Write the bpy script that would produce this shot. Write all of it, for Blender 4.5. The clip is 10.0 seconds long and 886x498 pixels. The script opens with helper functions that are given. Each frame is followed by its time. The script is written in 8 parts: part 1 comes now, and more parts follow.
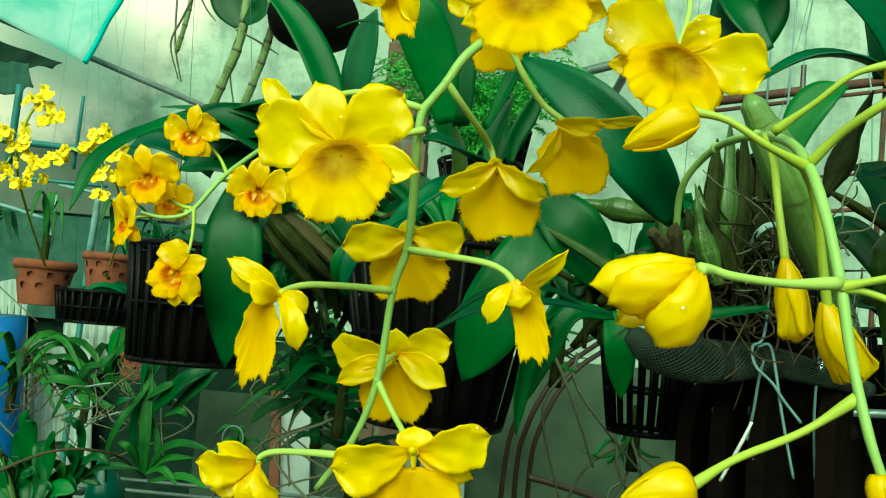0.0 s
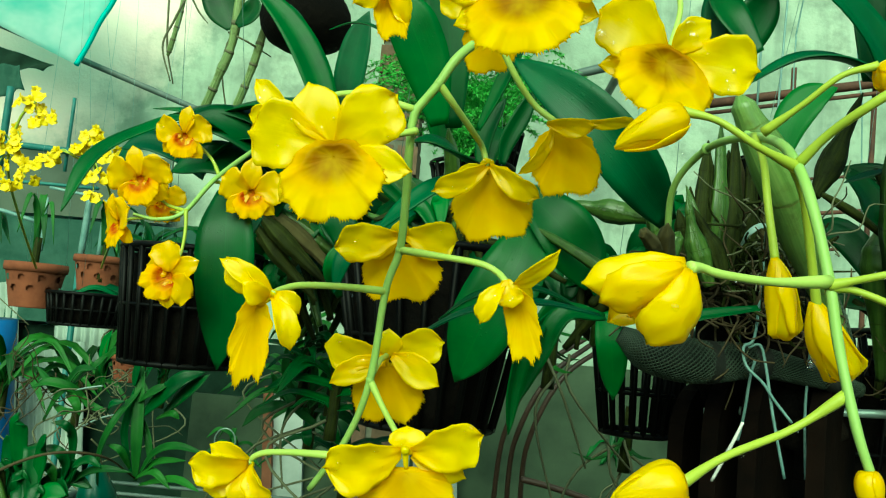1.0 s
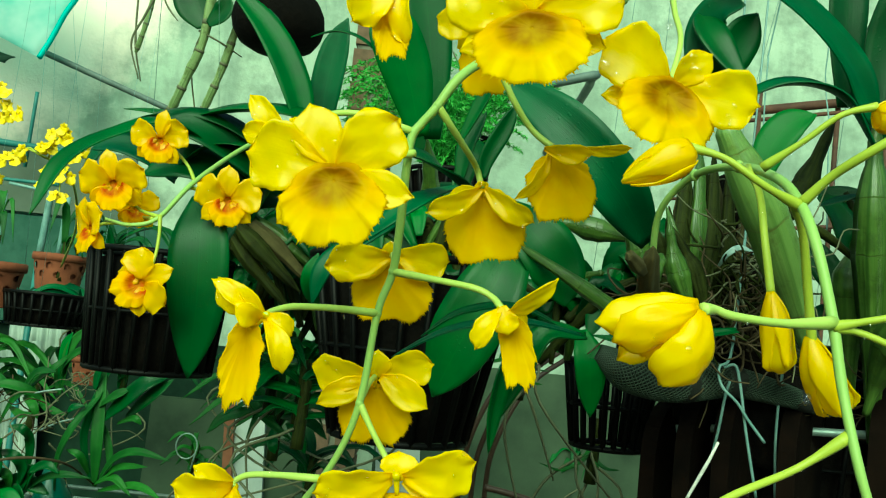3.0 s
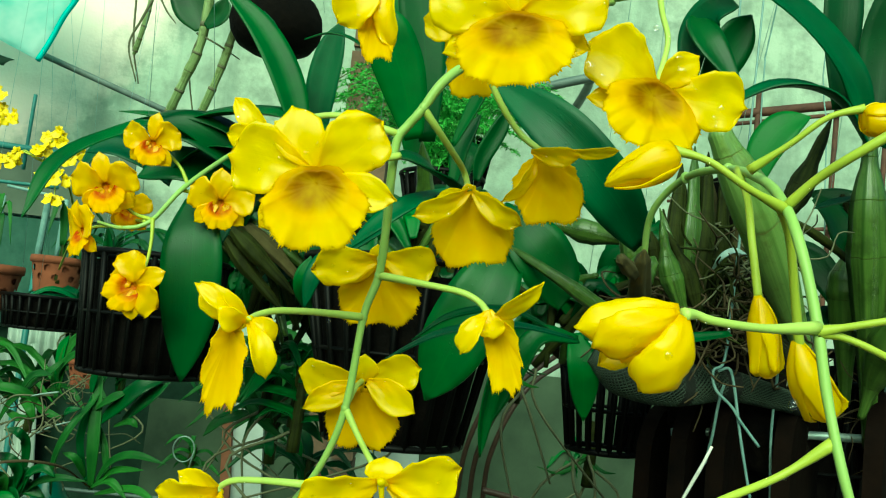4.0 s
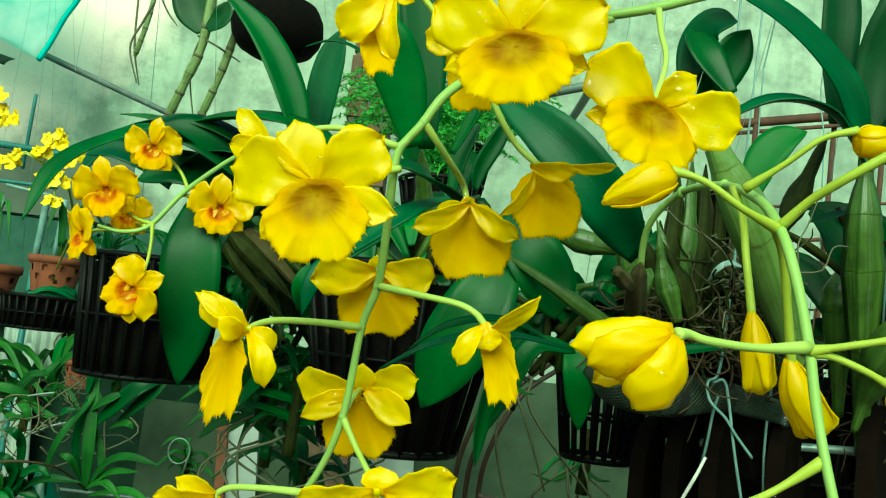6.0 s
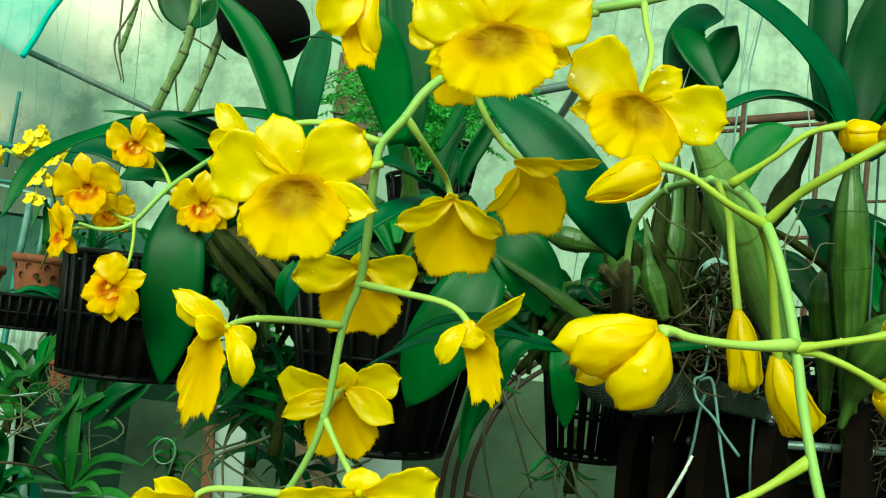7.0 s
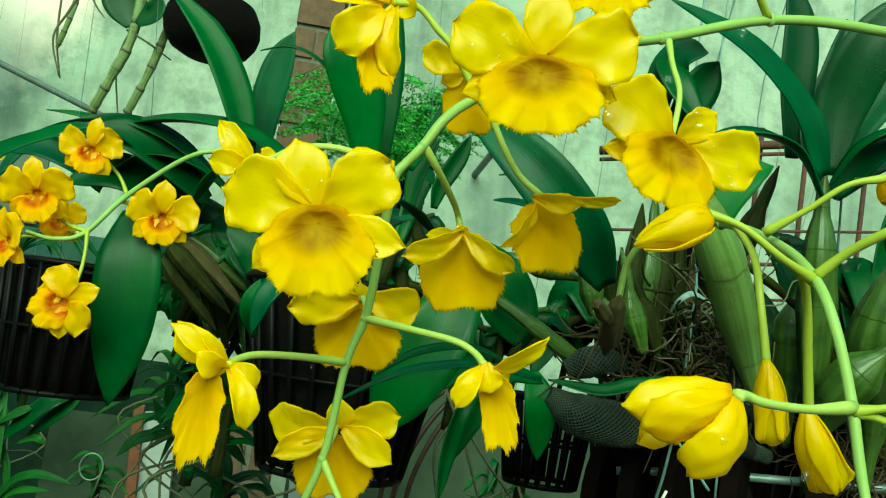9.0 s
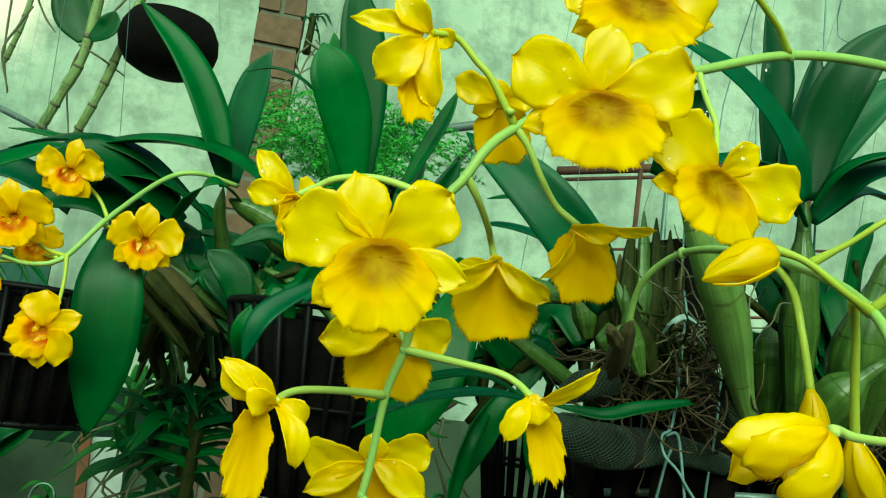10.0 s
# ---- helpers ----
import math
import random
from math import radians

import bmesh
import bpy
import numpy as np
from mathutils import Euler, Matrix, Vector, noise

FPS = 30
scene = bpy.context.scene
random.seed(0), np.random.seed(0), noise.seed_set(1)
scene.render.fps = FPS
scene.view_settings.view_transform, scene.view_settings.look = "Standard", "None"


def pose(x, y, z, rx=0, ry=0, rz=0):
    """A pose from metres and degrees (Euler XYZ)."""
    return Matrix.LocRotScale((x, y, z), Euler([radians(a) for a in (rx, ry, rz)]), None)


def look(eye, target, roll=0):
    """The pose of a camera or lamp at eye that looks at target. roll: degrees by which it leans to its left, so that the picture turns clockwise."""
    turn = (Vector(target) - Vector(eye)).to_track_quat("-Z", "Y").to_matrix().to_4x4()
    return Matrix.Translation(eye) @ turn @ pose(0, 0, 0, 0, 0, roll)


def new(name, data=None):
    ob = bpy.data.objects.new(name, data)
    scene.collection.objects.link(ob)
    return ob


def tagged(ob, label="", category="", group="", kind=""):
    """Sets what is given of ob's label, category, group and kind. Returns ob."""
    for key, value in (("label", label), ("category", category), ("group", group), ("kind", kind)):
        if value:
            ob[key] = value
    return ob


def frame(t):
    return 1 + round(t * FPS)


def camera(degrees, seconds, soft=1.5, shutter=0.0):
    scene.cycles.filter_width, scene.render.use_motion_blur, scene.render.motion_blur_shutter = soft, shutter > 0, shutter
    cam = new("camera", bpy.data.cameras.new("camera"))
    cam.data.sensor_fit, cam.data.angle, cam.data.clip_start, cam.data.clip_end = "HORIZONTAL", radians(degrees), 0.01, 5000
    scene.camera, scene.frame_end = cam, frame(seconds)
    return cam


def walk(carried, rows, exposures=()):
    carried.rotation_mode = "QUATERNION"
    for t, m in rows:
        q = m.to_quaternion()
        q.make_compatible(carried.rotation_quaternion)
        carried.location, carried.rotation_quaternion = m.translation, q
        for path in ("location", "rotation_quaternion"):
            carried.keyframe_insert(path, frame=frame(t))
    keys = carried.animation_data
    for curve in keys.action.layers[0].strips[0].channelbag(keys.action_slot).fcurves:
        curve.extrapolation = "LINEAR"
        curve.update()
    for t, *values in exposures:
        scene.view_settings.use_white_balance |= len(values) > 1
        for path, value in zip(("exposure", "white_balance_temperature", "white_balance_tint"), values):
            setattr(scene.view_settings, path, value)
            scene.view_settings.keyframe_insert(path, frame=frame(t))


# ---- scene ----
# ------------------------------------------------------------ camera
cam = camera(57.2, 10.0, soft=1.15)
PATH = [
    (0.0, (0.0000, 0.0000, 1.5000), (-0.082, 1.990, 1.687), 5.02),
    (0.5, (-0.0010, 0.0010, 1.4999), (-0.067, 1.991, 1.688), 5.12),
    (1.0, (0.0001, -0.0010, 1.4990), (-0.064, 1.988, 1.694), 4.92),
    (1.5, (-0.0071, 0.0020, 1.5005), (-0.037, 1.992, 1.697), 5.52),
    (2.0, (-0.0140, 0.0020, 1.5000), (0.003, 1.992, 1.701), 6.22),
    (3.5, (-0.0116, 0.0000, 1.5082), (0.017, 1.988, 1.721), 5.92),
    (4.0, (-0.0075, 0.0030, 1.5075), (0.017, 1.991, 1.722), 5.92),
    (4.5, (-0.0068, 0.0030, 1.5106), (0.017, 1.991, 1.728), 6.02),
    (5.0, (-0.0108, 0.0000, 1.5113), (0.017, 1.988, 1.729), 6.22),
    (5.5, (-0.0087, 0.0010, 1.5104), (0.029, 1.988, 1.734), 6.52),
    (5.7, (-0.0087, -0.0010, 1.5104), (0.019, 1.986, 1.734), 6.72),
    (7.0, (-0.0058, 0.0040, 1.5106), (0.051, 1.991, 1.734), 6.52),
    (7.5, (-0.0105, 0.0110, 1.5063), (0.099, 1.995, 1.736), 7.42),
    (8.0, (-0.0191, 0.0160, 1.5157), (0.139, 1.993, 1.772), 7.22),
    (8.5, (-0.0272, 0.0180, 1.5161), (0.157, 1.993, 1.776), 7.51),
    (9.0, (-0.0373, 0.0200, 1.5174), (0.189, 1.989, 1.788), 7.91),
    (9.5, (-0.0444, 0.0210, 1.5189), (0.262, 1.975, 1.814), 7.59),
    (10.0, (-0.0734, 0.0270, 1.5179), (0.289, 1.966, 1.848), 7.18),
]
walk(cam, [(t, look(eye, target, roll)) for t, eye, target, roll in PATH],
     exposures=[(0.0, 0.73, 6700, -42), (7.0, 0.73, 6700, -42), (10.0, 0.60, 6700, -41)])

# ------------------------------------------------------------ light
world = bpy.data.worlds.new("sky")
scene.world = world
world.use_nodes = True
wn = world.node_tree
sky = wn.nodes.new("ShaderNodeTexSky")
sky.sky_type = "NISHITA"
sky.sun_disc = False
sky.sun_elevation, sky.sun_rotation = radians(34), radians(190)
wn.links.new(sky.outputs[0], wn.nodes["Background"].inputs[0])
wn.nodes["Background"].inputs[1].default_value = 0.10
sun = new("sun", bpy.data.lights.new("sun", "SUN"))
sun.data.energy, sun.data.angle, sun.data.color = 3.4, radians(48), (1.0, 0.96, 0.88)
sun.matrix_world = look((-0.7, -3.6, 4.0), (0, 0.3, 1.4))


# ------------------------------------------------------------ materials
def material(name):
    m = bpy.data.materials.new(name)
    m.use_nodes = True
    nt = m.node_tree
    return m, nt, nt.nodes["Principled BSDF"]


def node(nt, kind, **values):
    n = nt.nodes.new("ShaderNode" + kind)
    for k, v in values.items():
        n.inputs[k].default_value = v
    return n


def ramp(nt, src, stops):
    n = nt.nodes.new("ShaderNodeValToRGB")
    while len(n.color_ramp.elements) < len(stops):
        n.color_ramp.elements.new(0.5)
    for e, (p, c) in zip(n.color_ramp.elements, stops):
        e.position, e.color = p, (*c, 1)
    nt.links.new(src, n.inputs[0])
    return n.outputs[0]


def mix(nt, fac, a, b, mode="MIX"):
    n = nt.nodes.new("ShaderNodeMix")
    n.data_type, n.blend_type = "RGBA", mode
    for i, v in ((0, fac), (6, a), (7, b)):
        if isinstance(v, (int, float)):
            n.inputs[i].default_value = v
        elif isinstance(v, tuple):
            n.inputs[i].default_value = (*v, 1)
        else:
            nt.links.new(v, n.inputs[i])
    return n.outputs[2]


def mathn(nt, op, a, b=0.0):
    n = nt.nodes.new("ShaderNodeMath")
    n.operation = op
    for i, v in ((0, a), (1, b)):
        if isinstance(v, (int, float)):
            n.inputs[i].default_value = v
        else:
            nt.links.new(v, n.inputs[i])
    return n.outputs[0]


def coords(nt, which="Object", scale=(1, 1, 1)):
    tc = nt.nodes.new("ShaderNodeTexCoord")
    mp = nt.nodes.new("ShaderNodeMapping")
    mp.inputs["Scale"].default_value = scale
    nt.links.new(tc.outputs[which], mp.inputs[0])
    return mp.outputs[0]


def noise_tex(nt, vec, scale, detail=4.0, rough=0.55):
    n = node(nt, "TexNoise", Scale=scale, Detail=detail, Roughness=rough)
    nt.links.new(vec, n.inputs["Vector"])
    return n.outputs[0]


def bump(nt, bsdf, height, strength, distance):
    b = node(nt, "Bump", Strength=strength, Distance=distance)
    nt.links.new(height, b.inputs["Height"])
    nt.links.new(b.outputs[0], bsdf.inputs["Normal"])
    return b.outputs[0]


def rand(nt):
    return nt.nodes.new("ShaderNodeObjectInfo").outputs["Random"]


def translucent(nt, bsdf, colour, amount):
    tr = nt.nodes.new("ShaderNodeBsdfTranslucent")
    mx = node(nt, "MixShader", Fac=amount)
    if isinstance(colour, tuple):
        tr.inputs[0].default_value = (*colour, 1)
    else:
        nt.links.new(colour, tr.inputs[0])
    nt.links.new(bsdf.outputs[0], mx.inputs[1])
    nt.links.new(tr.outputs[0], mx.inputs[2])
    nt.links.new(mx.outputs[0], nt.nodes["Material Output"].inputs[0])


def petal_material(name, base, deep, throat, reach, rough=0.34, gloss=0.45, hold=0.5):
    """Yellow petal: veins along it, deeper tone towards the base, a blotch within the throat."""
    m, nt, b = material(name)
    uv = nt.nodes.new("ShaderNodeUVMap").outputs[0]
    sep = nt.nodes.new("ShaderNodeSeparateXYZ")
    nt.links.new(uv, sep.inputs[0])
    st = nt.nodes.new("ShaderNodeMapping")
    st.inputs["Scale"].default_value = (1.5, 22, 1)
    nt.links.new(uv, st.inputs[0])
    veins = noise_tex(nt, st.outputs[0], 1.0, 3)
    blot = noise_tex(nt, coords(nt, "Object"), 160, 3)
    along = mathn(nt, "ADD", sep.outputs[0], mathn(nt, "MULTIPLY", mathn(nt, "SUBTRACT", veins, 0.5), 0.09))
    col = ramp(nt, along, [(0.0, throat), (reach * hold, throat), (reach, deep), (min(1, reach + 0.4), base), (1.0, base)])
    col = mix(nt, mathn(nt, "MULTIPLY", mathn(nt, "SUBTRACT", veins, 0.42), 0.25), col, deep)
    col = mix(nt, mathn(nt, "MULTIPLY", mathn(nt, "SUBTRACT", blot, 0.45), 0.5), col, (base[0], base[1] * 1.12, base[2] + 0.01))
    pale = noise_tex(nt, coords(nt, "Object"), 70, 3)
    col = mix(nt, ramp(nt, pale, [(0.48, (0.0,) * 3), (0.7, (0.4,) * 3)]), col, (base[0], base[1] * 1.08, 0.02))
    nt.links.new(col, b.inputs["Base Color"])
    b.inputs["Roughness"].default_value = rough
    b.inputs["Specular IOR Level"].default_value = gloss
    bump(nt, b, mathn(nt, "ADD", veins, mathn(nt, "MULTIPLY", blot, 1.6)), 0.16, 0.0006)
    translucent(nt, b, col, 0.62)
    return m


M_PETAL = petal_material("yellow_petal", (0.95, 0.755, 0.003), (0.94, 0.71, 0.003), (0.92, 0.65, 0.002), 0.10)
M_LIP = petal_material("yellow_lip", (0.95, 0.72, 0.003), (0.86, 0.57, 0.002), (0.46, 0.21, 0.002), 0.66, 0.6, 0.15)
M_PETAL_O = petal_material("golden_petal", (0.94, 0.67, 0.004), (0.92, 0.60, 0.003), (0.84, 0.46, 0.003), 0.14)
M_LIP_O = petal_material("golden_lip", (0.93, 0.64, 0.004), (0.93, 0.55, 0.003), (0.60, 0.07, 0.002), 0.74, 0.6, 0.15, 0.66)
M_BUD = petal_material("bud_yellow", (0.92, 0.73, 0.004), (0.90, 0.68, 0.003), (0.60, 0.55, 0.03), 0.12)


def stem_material(name, a, b_, rough=0.42, scale=120):
    m, nt, b = material(name)
    n = noise_tex(nt, coords(nt, "Object"), scale, 4)
    n2 = noise_tex(nt, coords(nt, "Object"), scale * 0.12, 3)
    col = mix(nt, mathn(nt, "MULTIPLY", mathn(nt, "ADD", n, n2), 0.5), a, b_)
    nt.links.new(col, b.inputs["Base Color"])
    b.inputs["Roughness"].default_value = rough
    b.inputs["Specular IOR Level"].default_value = 0.25
    bump(nt, b, n, 0.3, 0.0006)
    return m


M_STEM = stem_material("fresh_green_stem", (0.19, 0.33, 0.06), (0.34, 0.48, 0.14))
M_PEDICEL = stem_material("pale_pedicel", (0.30, 0.43, 0.06), (0.46, 0.57, 0.15))
M_STEM_Y = stem_material("yellow_green_stem", (0.27, 0.34, 0.03), (0.39, 0.46, 0.06))


def cane_material(name, dark, light, rough=0.45, joints=5, gloss=0.25):
    """Ridged cane: long streaks, darker joints, blotches."""
    m, nt, b = material(name)
    uv = nt.nodes.new("ShaderNodeUVMap").outputs[0]
    st = nt.nodes.new("ShaderNodeMapping")
    st.inputs["Scale"].default_value = (1.6, 14, 1)
    nt.links.new(uv, st.inputs[0])
    streak = noise_tex(nt, st.outputs[0], 1.0, 4, 0.6)
    blot = noise_tex(nt, coords(nt, "Object"), 70, 5, 0.65)
    sep = nt.nodes.new("ShaderNodeSeparateXYZ")
    nt.links.new(uv, sep.inputs[0])
    saw = mathn(nt, "FRACT", mathn(nt, "ADD", mathn(nt, "MULTIPLY", sep.outputs[0], joints), mathn(nt, "MULTIPLY", blot, 0.10)))
    ring = ramp(nt, saw, [(0.0, (0.5,) * 3), (0.014, (0.3,) * 3), (0.03, (0.0,) * 3)])
    col = mix(nt, ramp(nt, streak, [(0.28, (0.0,) * 3), (0.72, (1.0,) * 3)]), dark, light)
    col = mix(nt, ramp(nt, blot, [(0.5, (0.0,) * 3), (0.68, (0.6,) * 3)]), col, (dark[0] * 0.9, dark[1] * 0.6, dark[2] * 0.6))
    col = mix(nt, ring, col, (dark[0] * 1.6 + 0.01, dark[1] * 0.7, dark[2] * 0.8))
    nt.links.new(col, b.inputs["Base Color"])
    b.inputs["Roughness"].default_value = rough
    b.inputs["Specular IOR Level"].default_value = gloss
    bump(nt, b, mathn(nt, "SUBTRACT", mathn(nt, "ADD", streak, mathn(nt, "MULTIPLY", blot, 0.5)), ring), 0.5, 0.0012)
    return m


M_CANE = cane_material("green_cane", (0.016, 0.050, 0.006), (0.090, 0.155, 0.028), 0.32, 5, 0.4)
M_CANE_FRESH = cane_material("fresh_cane", (0.07, 0.14, 0.025), (0.19, 0.30, 0.075), 0.34, 4, 0.4)
M_CANE_DARK = cane_material("old_cane", (0.003, 0.006, 0.001), (0.038, 0.048, 0.008), 0.7, 5, 0.10)
M_CANE_PALE = cane_material("pale_cane", (0.06, 0.11, 0.025), (0.27, 0.36, 0.15), 0.5, 7)
M_BROWN = stem_material("brown_sheath", (0.010, 0.010, 0.003), (0.115, 0.098, 0.034), 0.85, 160)
M_ROOT = stem_material("root", (0.014, 0.010, 0.005), (0.085, 0.062, 0.028), 0.85, 200)
M_ROOT_PALE = stem_material("pale_root", (0.05, 0.06, 0.025), (0.15, 0.15, 0.09), 0.8, 150)


def leaf_material(name, dark, light, rough=0.3, trans=0.12):
    m, nt, b = material(name)
    uv = nt.nodes.new("ShaderNodeUVMap").outputs[0]
    sep = nt.nodes.new("ShaderNodeSeparateXYZ")
    nt.links.new(uv, sep.inputs[0])
    st = nt.nodes.new("ShaderNodeMapping")
    st.inputs["Scale"].default_value = (1.2, 42, 1)
    nt.links.new(uv, st.inputs[0])
    veins = noise_tex(nt, st.outputs[0], 1.0, 3)
    patch = noise_tex(nt, coords(nt, "Object"), 28, 5, 0.6)
    mid = mathn(nt, "ABSOLUTE", mathn(nt, "SUBTRACT", sep.outputs[1], 0.5))
    col = mix(nt, ramp(nt, patch, [(0.3, (0.0,) * 3), (0.7, (1.0,) * 3)]), dark, light)
    col = mix(nt, mathn(nt, "MULTIPLY", veins, 0.3), col, light)
    col = mix(nt, ramp(nt, mid, [(0.0, (0.42,) * 3), (0.018, (0.0,) * 3)]), col, (light[0] * 1.5, light[1] * 1.2, light[2] * 1.2))
    col = mix(nt, 1.0, col, ramp(nt, rand(nt), [(0.0, (0.45, 0.52, 0.56)), (1.0, (1.20, 1.12, 0.90))]), "MULTIPLY")
    nt.links.new(col, b.inputs["Base Color"])
    rg = mathn(nt, "ADD", rough, mathn(nt, "MULTIPLY", patch, 0.18))
    nt.links.new(rg, b.inputs["Roughness"])
    b.inputs["Specular IOR Level"].default_value = 0.22
    vor = node(nt, "TexVoronoi", Scale=260.0)
    nt.links.new(coords(nt, "Object"), vor.inputs["Vector"])
    wet = ramp(nt, vor.outputs["Distance"], [(0.10, (1.0,) * 3), (0.22, (0.0,) * 3)])
    wet = mathn(nt, "MULTIPLY", wet, ramp(nt, noise_tex(nt, coords(nt, "Object"), 45, 3), [(0.5, (0.0,) * 3), (0.62, (1.0,) * 3)]))
    bump(nt, b, mathn(nt, "ADD", veins, mathn(nt, "MULTIPLY", wet, 4.0)), 0.20, 0.001)
    translucent(nt, b, mix(nt, 0.5, col, (0.03, 0.20, 0.01)), trans)
    return m


M_LEAF = leaf_material("dark_leaf", (0.004, 0.040, 0.009), (0.012, 0.098, 0.017))
M_LEAF_DEEP = leaf_material("deep_leaf", (0.002, 0.022, 0.007), (0.006, 0.052, 0.014), 0.36, 0.06)
M_LEAF_FRESH = leaf_material("fresh_leaf", (0.016, 0.14, 0.016), (0.04, 0.25, 0.03), 0.4, 0.2)
M_LEAF_BRIGHT = leaf_material("bright_leaf", (0.005, 0.070, 0.012), (0.014, 0.135, 0.020), 0.36, 0.14)
M_LEAF_TEAL = leaf_material("bluish_leaf", (0.004, 0.050, 0.018), (0.012, 0.105, 0.036), 0.36)
M_LEAF_FAR = leaf_material("strap_leaf", (0.008, 0.062, 0.008), (0.036, 0.158, 0.021), 0.45, 0.16)


def plain_material(name, a, b_, rough=0.5, scale=40, metal=0.0, bumpy=0.2, dist=0.001, detail=5, gloss=0.3):
    m, nt, b = material(name)
    v = coords(nt, "Object")
    n = noise_tex(nt, v, scale, detail, 0.6)
    n2 = noise_tex(nt, v, scale * 0.17, 4)
    col = mix(nt, ramp(nt, mathn(nt, "MULTIPLY", mathn(nt, "ADD", n, n2), 0.5), [(0.35, (0.0,) * 3), (0.65, (1.0,) * 3)]), a, b_)
    nt.links.new(col, b.inputs["Base Color"])
    nt.links.new(mathn(nt, "ADD", rough - 0.08, mathn(nt, "MULTIPLY", n2, 0.16)), b.inputs["Roughness"])
    b.inputs["Metallic"].default_value = metal
    b.inputs["Specular IOR Level"].default_value = gloss
    bump(nt, b, n, bumpy, dist)
    return m


M_BLACK = plain_material("black_plastic", (0.0008, 0.0010, 0.0009), (0.0028, 0.0032, 0.0028), 0.5, 60, gloss=0.10)
M_CHAR = plain_material("dark_bark_medium", (0.0006, 0.0006, 0.0005), (0.004, 0.003, 0.002), 0.95, 70, 0, 0.9, 0.004, gloss=0.1)
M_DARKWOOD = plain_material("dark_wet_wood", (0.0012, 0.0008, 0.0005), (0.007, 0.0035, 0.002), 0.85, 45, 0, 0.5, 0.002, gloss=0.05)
M_TERRA = plain_material("terracotta", (0.11, 0.032, 0.014), (0.21, 0.065, 0.03), 0.9, 40, 0, 0.3, 0.001)
M_RAIL = plain_material("painted_rail", (0.05, 0.08, 0.07), (0.12, 0.16, 0.14), 0.5, 30)
M_ROD = plain_material("galvanised_rod", (0.16, 0.24, 0.21), (0.32, 0.40, 0.36), 0.4, 60, 0.5)
M_WIRE = plain_material("coated_wire", (0.10, 0.20, 0.18), (0.22, 0.34, 0.31), 0.4, 80)
M_RUST = plain_material("rusty_iron", (0.03, 0.016, 0.010), (0.10, 0.045, 0.028), 0.8, 60)
M_BOARD = plain_material("grey_board", (0.014, 0.028, 0.014), (0.066, 0.100, 0.056), 0.8, 7, 0, 0.2, 0.002)
M_PALE = plain_material("pale_sheet", (0.18, 0.24, 0.20), (0.34, 0.40, 0.34), 0.5, 14)
M_PIPE = plain_material("grey_pipe", (0.26, 0.32, 0.29), (0.42, 0.48, 0.44), 0.45, 20)
M_BLUE = plain_material("blue_plastic", (0.01, 0.06, 0.22), (0.02, 0.12, 0.34), 0.4, 20)
M_STRING = plain_material("white_string", (0.6, 0.6, 0.52), (0.8, 0.8, 0.74), 0.8, 200)
M_HOSE = plain_material("brown_hose", (0.02, 0.012, 0.008), (0.05, 0.03, 0.02), 0.5, 30)
M_BRICK = plain_material("brick", (0.06, 0.045, 0.026), (0.15, 0.095, 0.06), 0.95, 50, 0, 0.5, 0.002)
M_MORTAR = plain_material("mortar", (0.07, 0.08, 0.055), (0.16, 0.16, 0.12), 0.95, 70, 0, 0.5, 0.002)
M_POSTWOOD = plain_material("reddish_wood", (0.10, 0.04, 0.02), (0.22, 0.09, 0.05), 0.8, 25)
M_NET = plain_material("shade_net", (0.009, 0.017, 0.010), (0.042, 0.062, 0.040), 0.6, 90)
M_NETCORE = plain_material("net_filling", (0.002, 0.003, 0.002), (0.012, 0.014, 0.010), 0.9, 60, 0, 0.8, 0.003)
M_SOIL = plain_material("packed_soil", (0.05, 0.045, 0.03), (0.12, 0.10, 0.07), 0.95, 6, 0, 0.6, 0.01)
M_BLOSSOM = plain_material("small_blossom", (0.70, 0.48, 0.01), (0.85, 0.66, 0.02), 0.5, 90)
M_FERN = plain_material("fern_green", (0.035, 0.20, 0.02), (0.10, 0.38, 0.05), 0.5, 90)
M_GREENGLASS = plain_material("green_plastic", (0.003, 0.05, 0.03), (0.012, 0.10, 0.06), 0.3, 20)
M_DARKGREEN = plain_material("dark_green_matte", (0.004, 0.012, 0.007), (0.014, 0.034, 0.020), 0.9, 30, 0, 0.6, 0.004, gloss=0.1)
M_BACKING = plain_material("fern_log", (0.0006, 0.0006, 0.0005), (0.006, 0.004, 0.002), 0.95, 110, 0, 1.0, 0.004, gloss=0.1)
M_GREENNET = plain_material("green_netting", (0.012, 0.045, 0.03), (0.05, 0.11, 0.08), 0.85, 22, 0, 0.6, 0.004, gloss=0.1)
M_SHEETGREY = plain_material("grey_sheet", (0.04, 0.060, 0.040), (0.115, 0.145, 0.108), 0.8, 6, 0, 0.3, 0.003)
M_TEAL = plain_material("teal_paint", (0.015, 0.09, 0.08), (0.045, 0.17, 0.15), 0.5, 30)
M_TIE = plain_material("cable_tie", (0.22, 0.34, 0.30), (0.34, 0.46, 0.42), 0.4, 60)


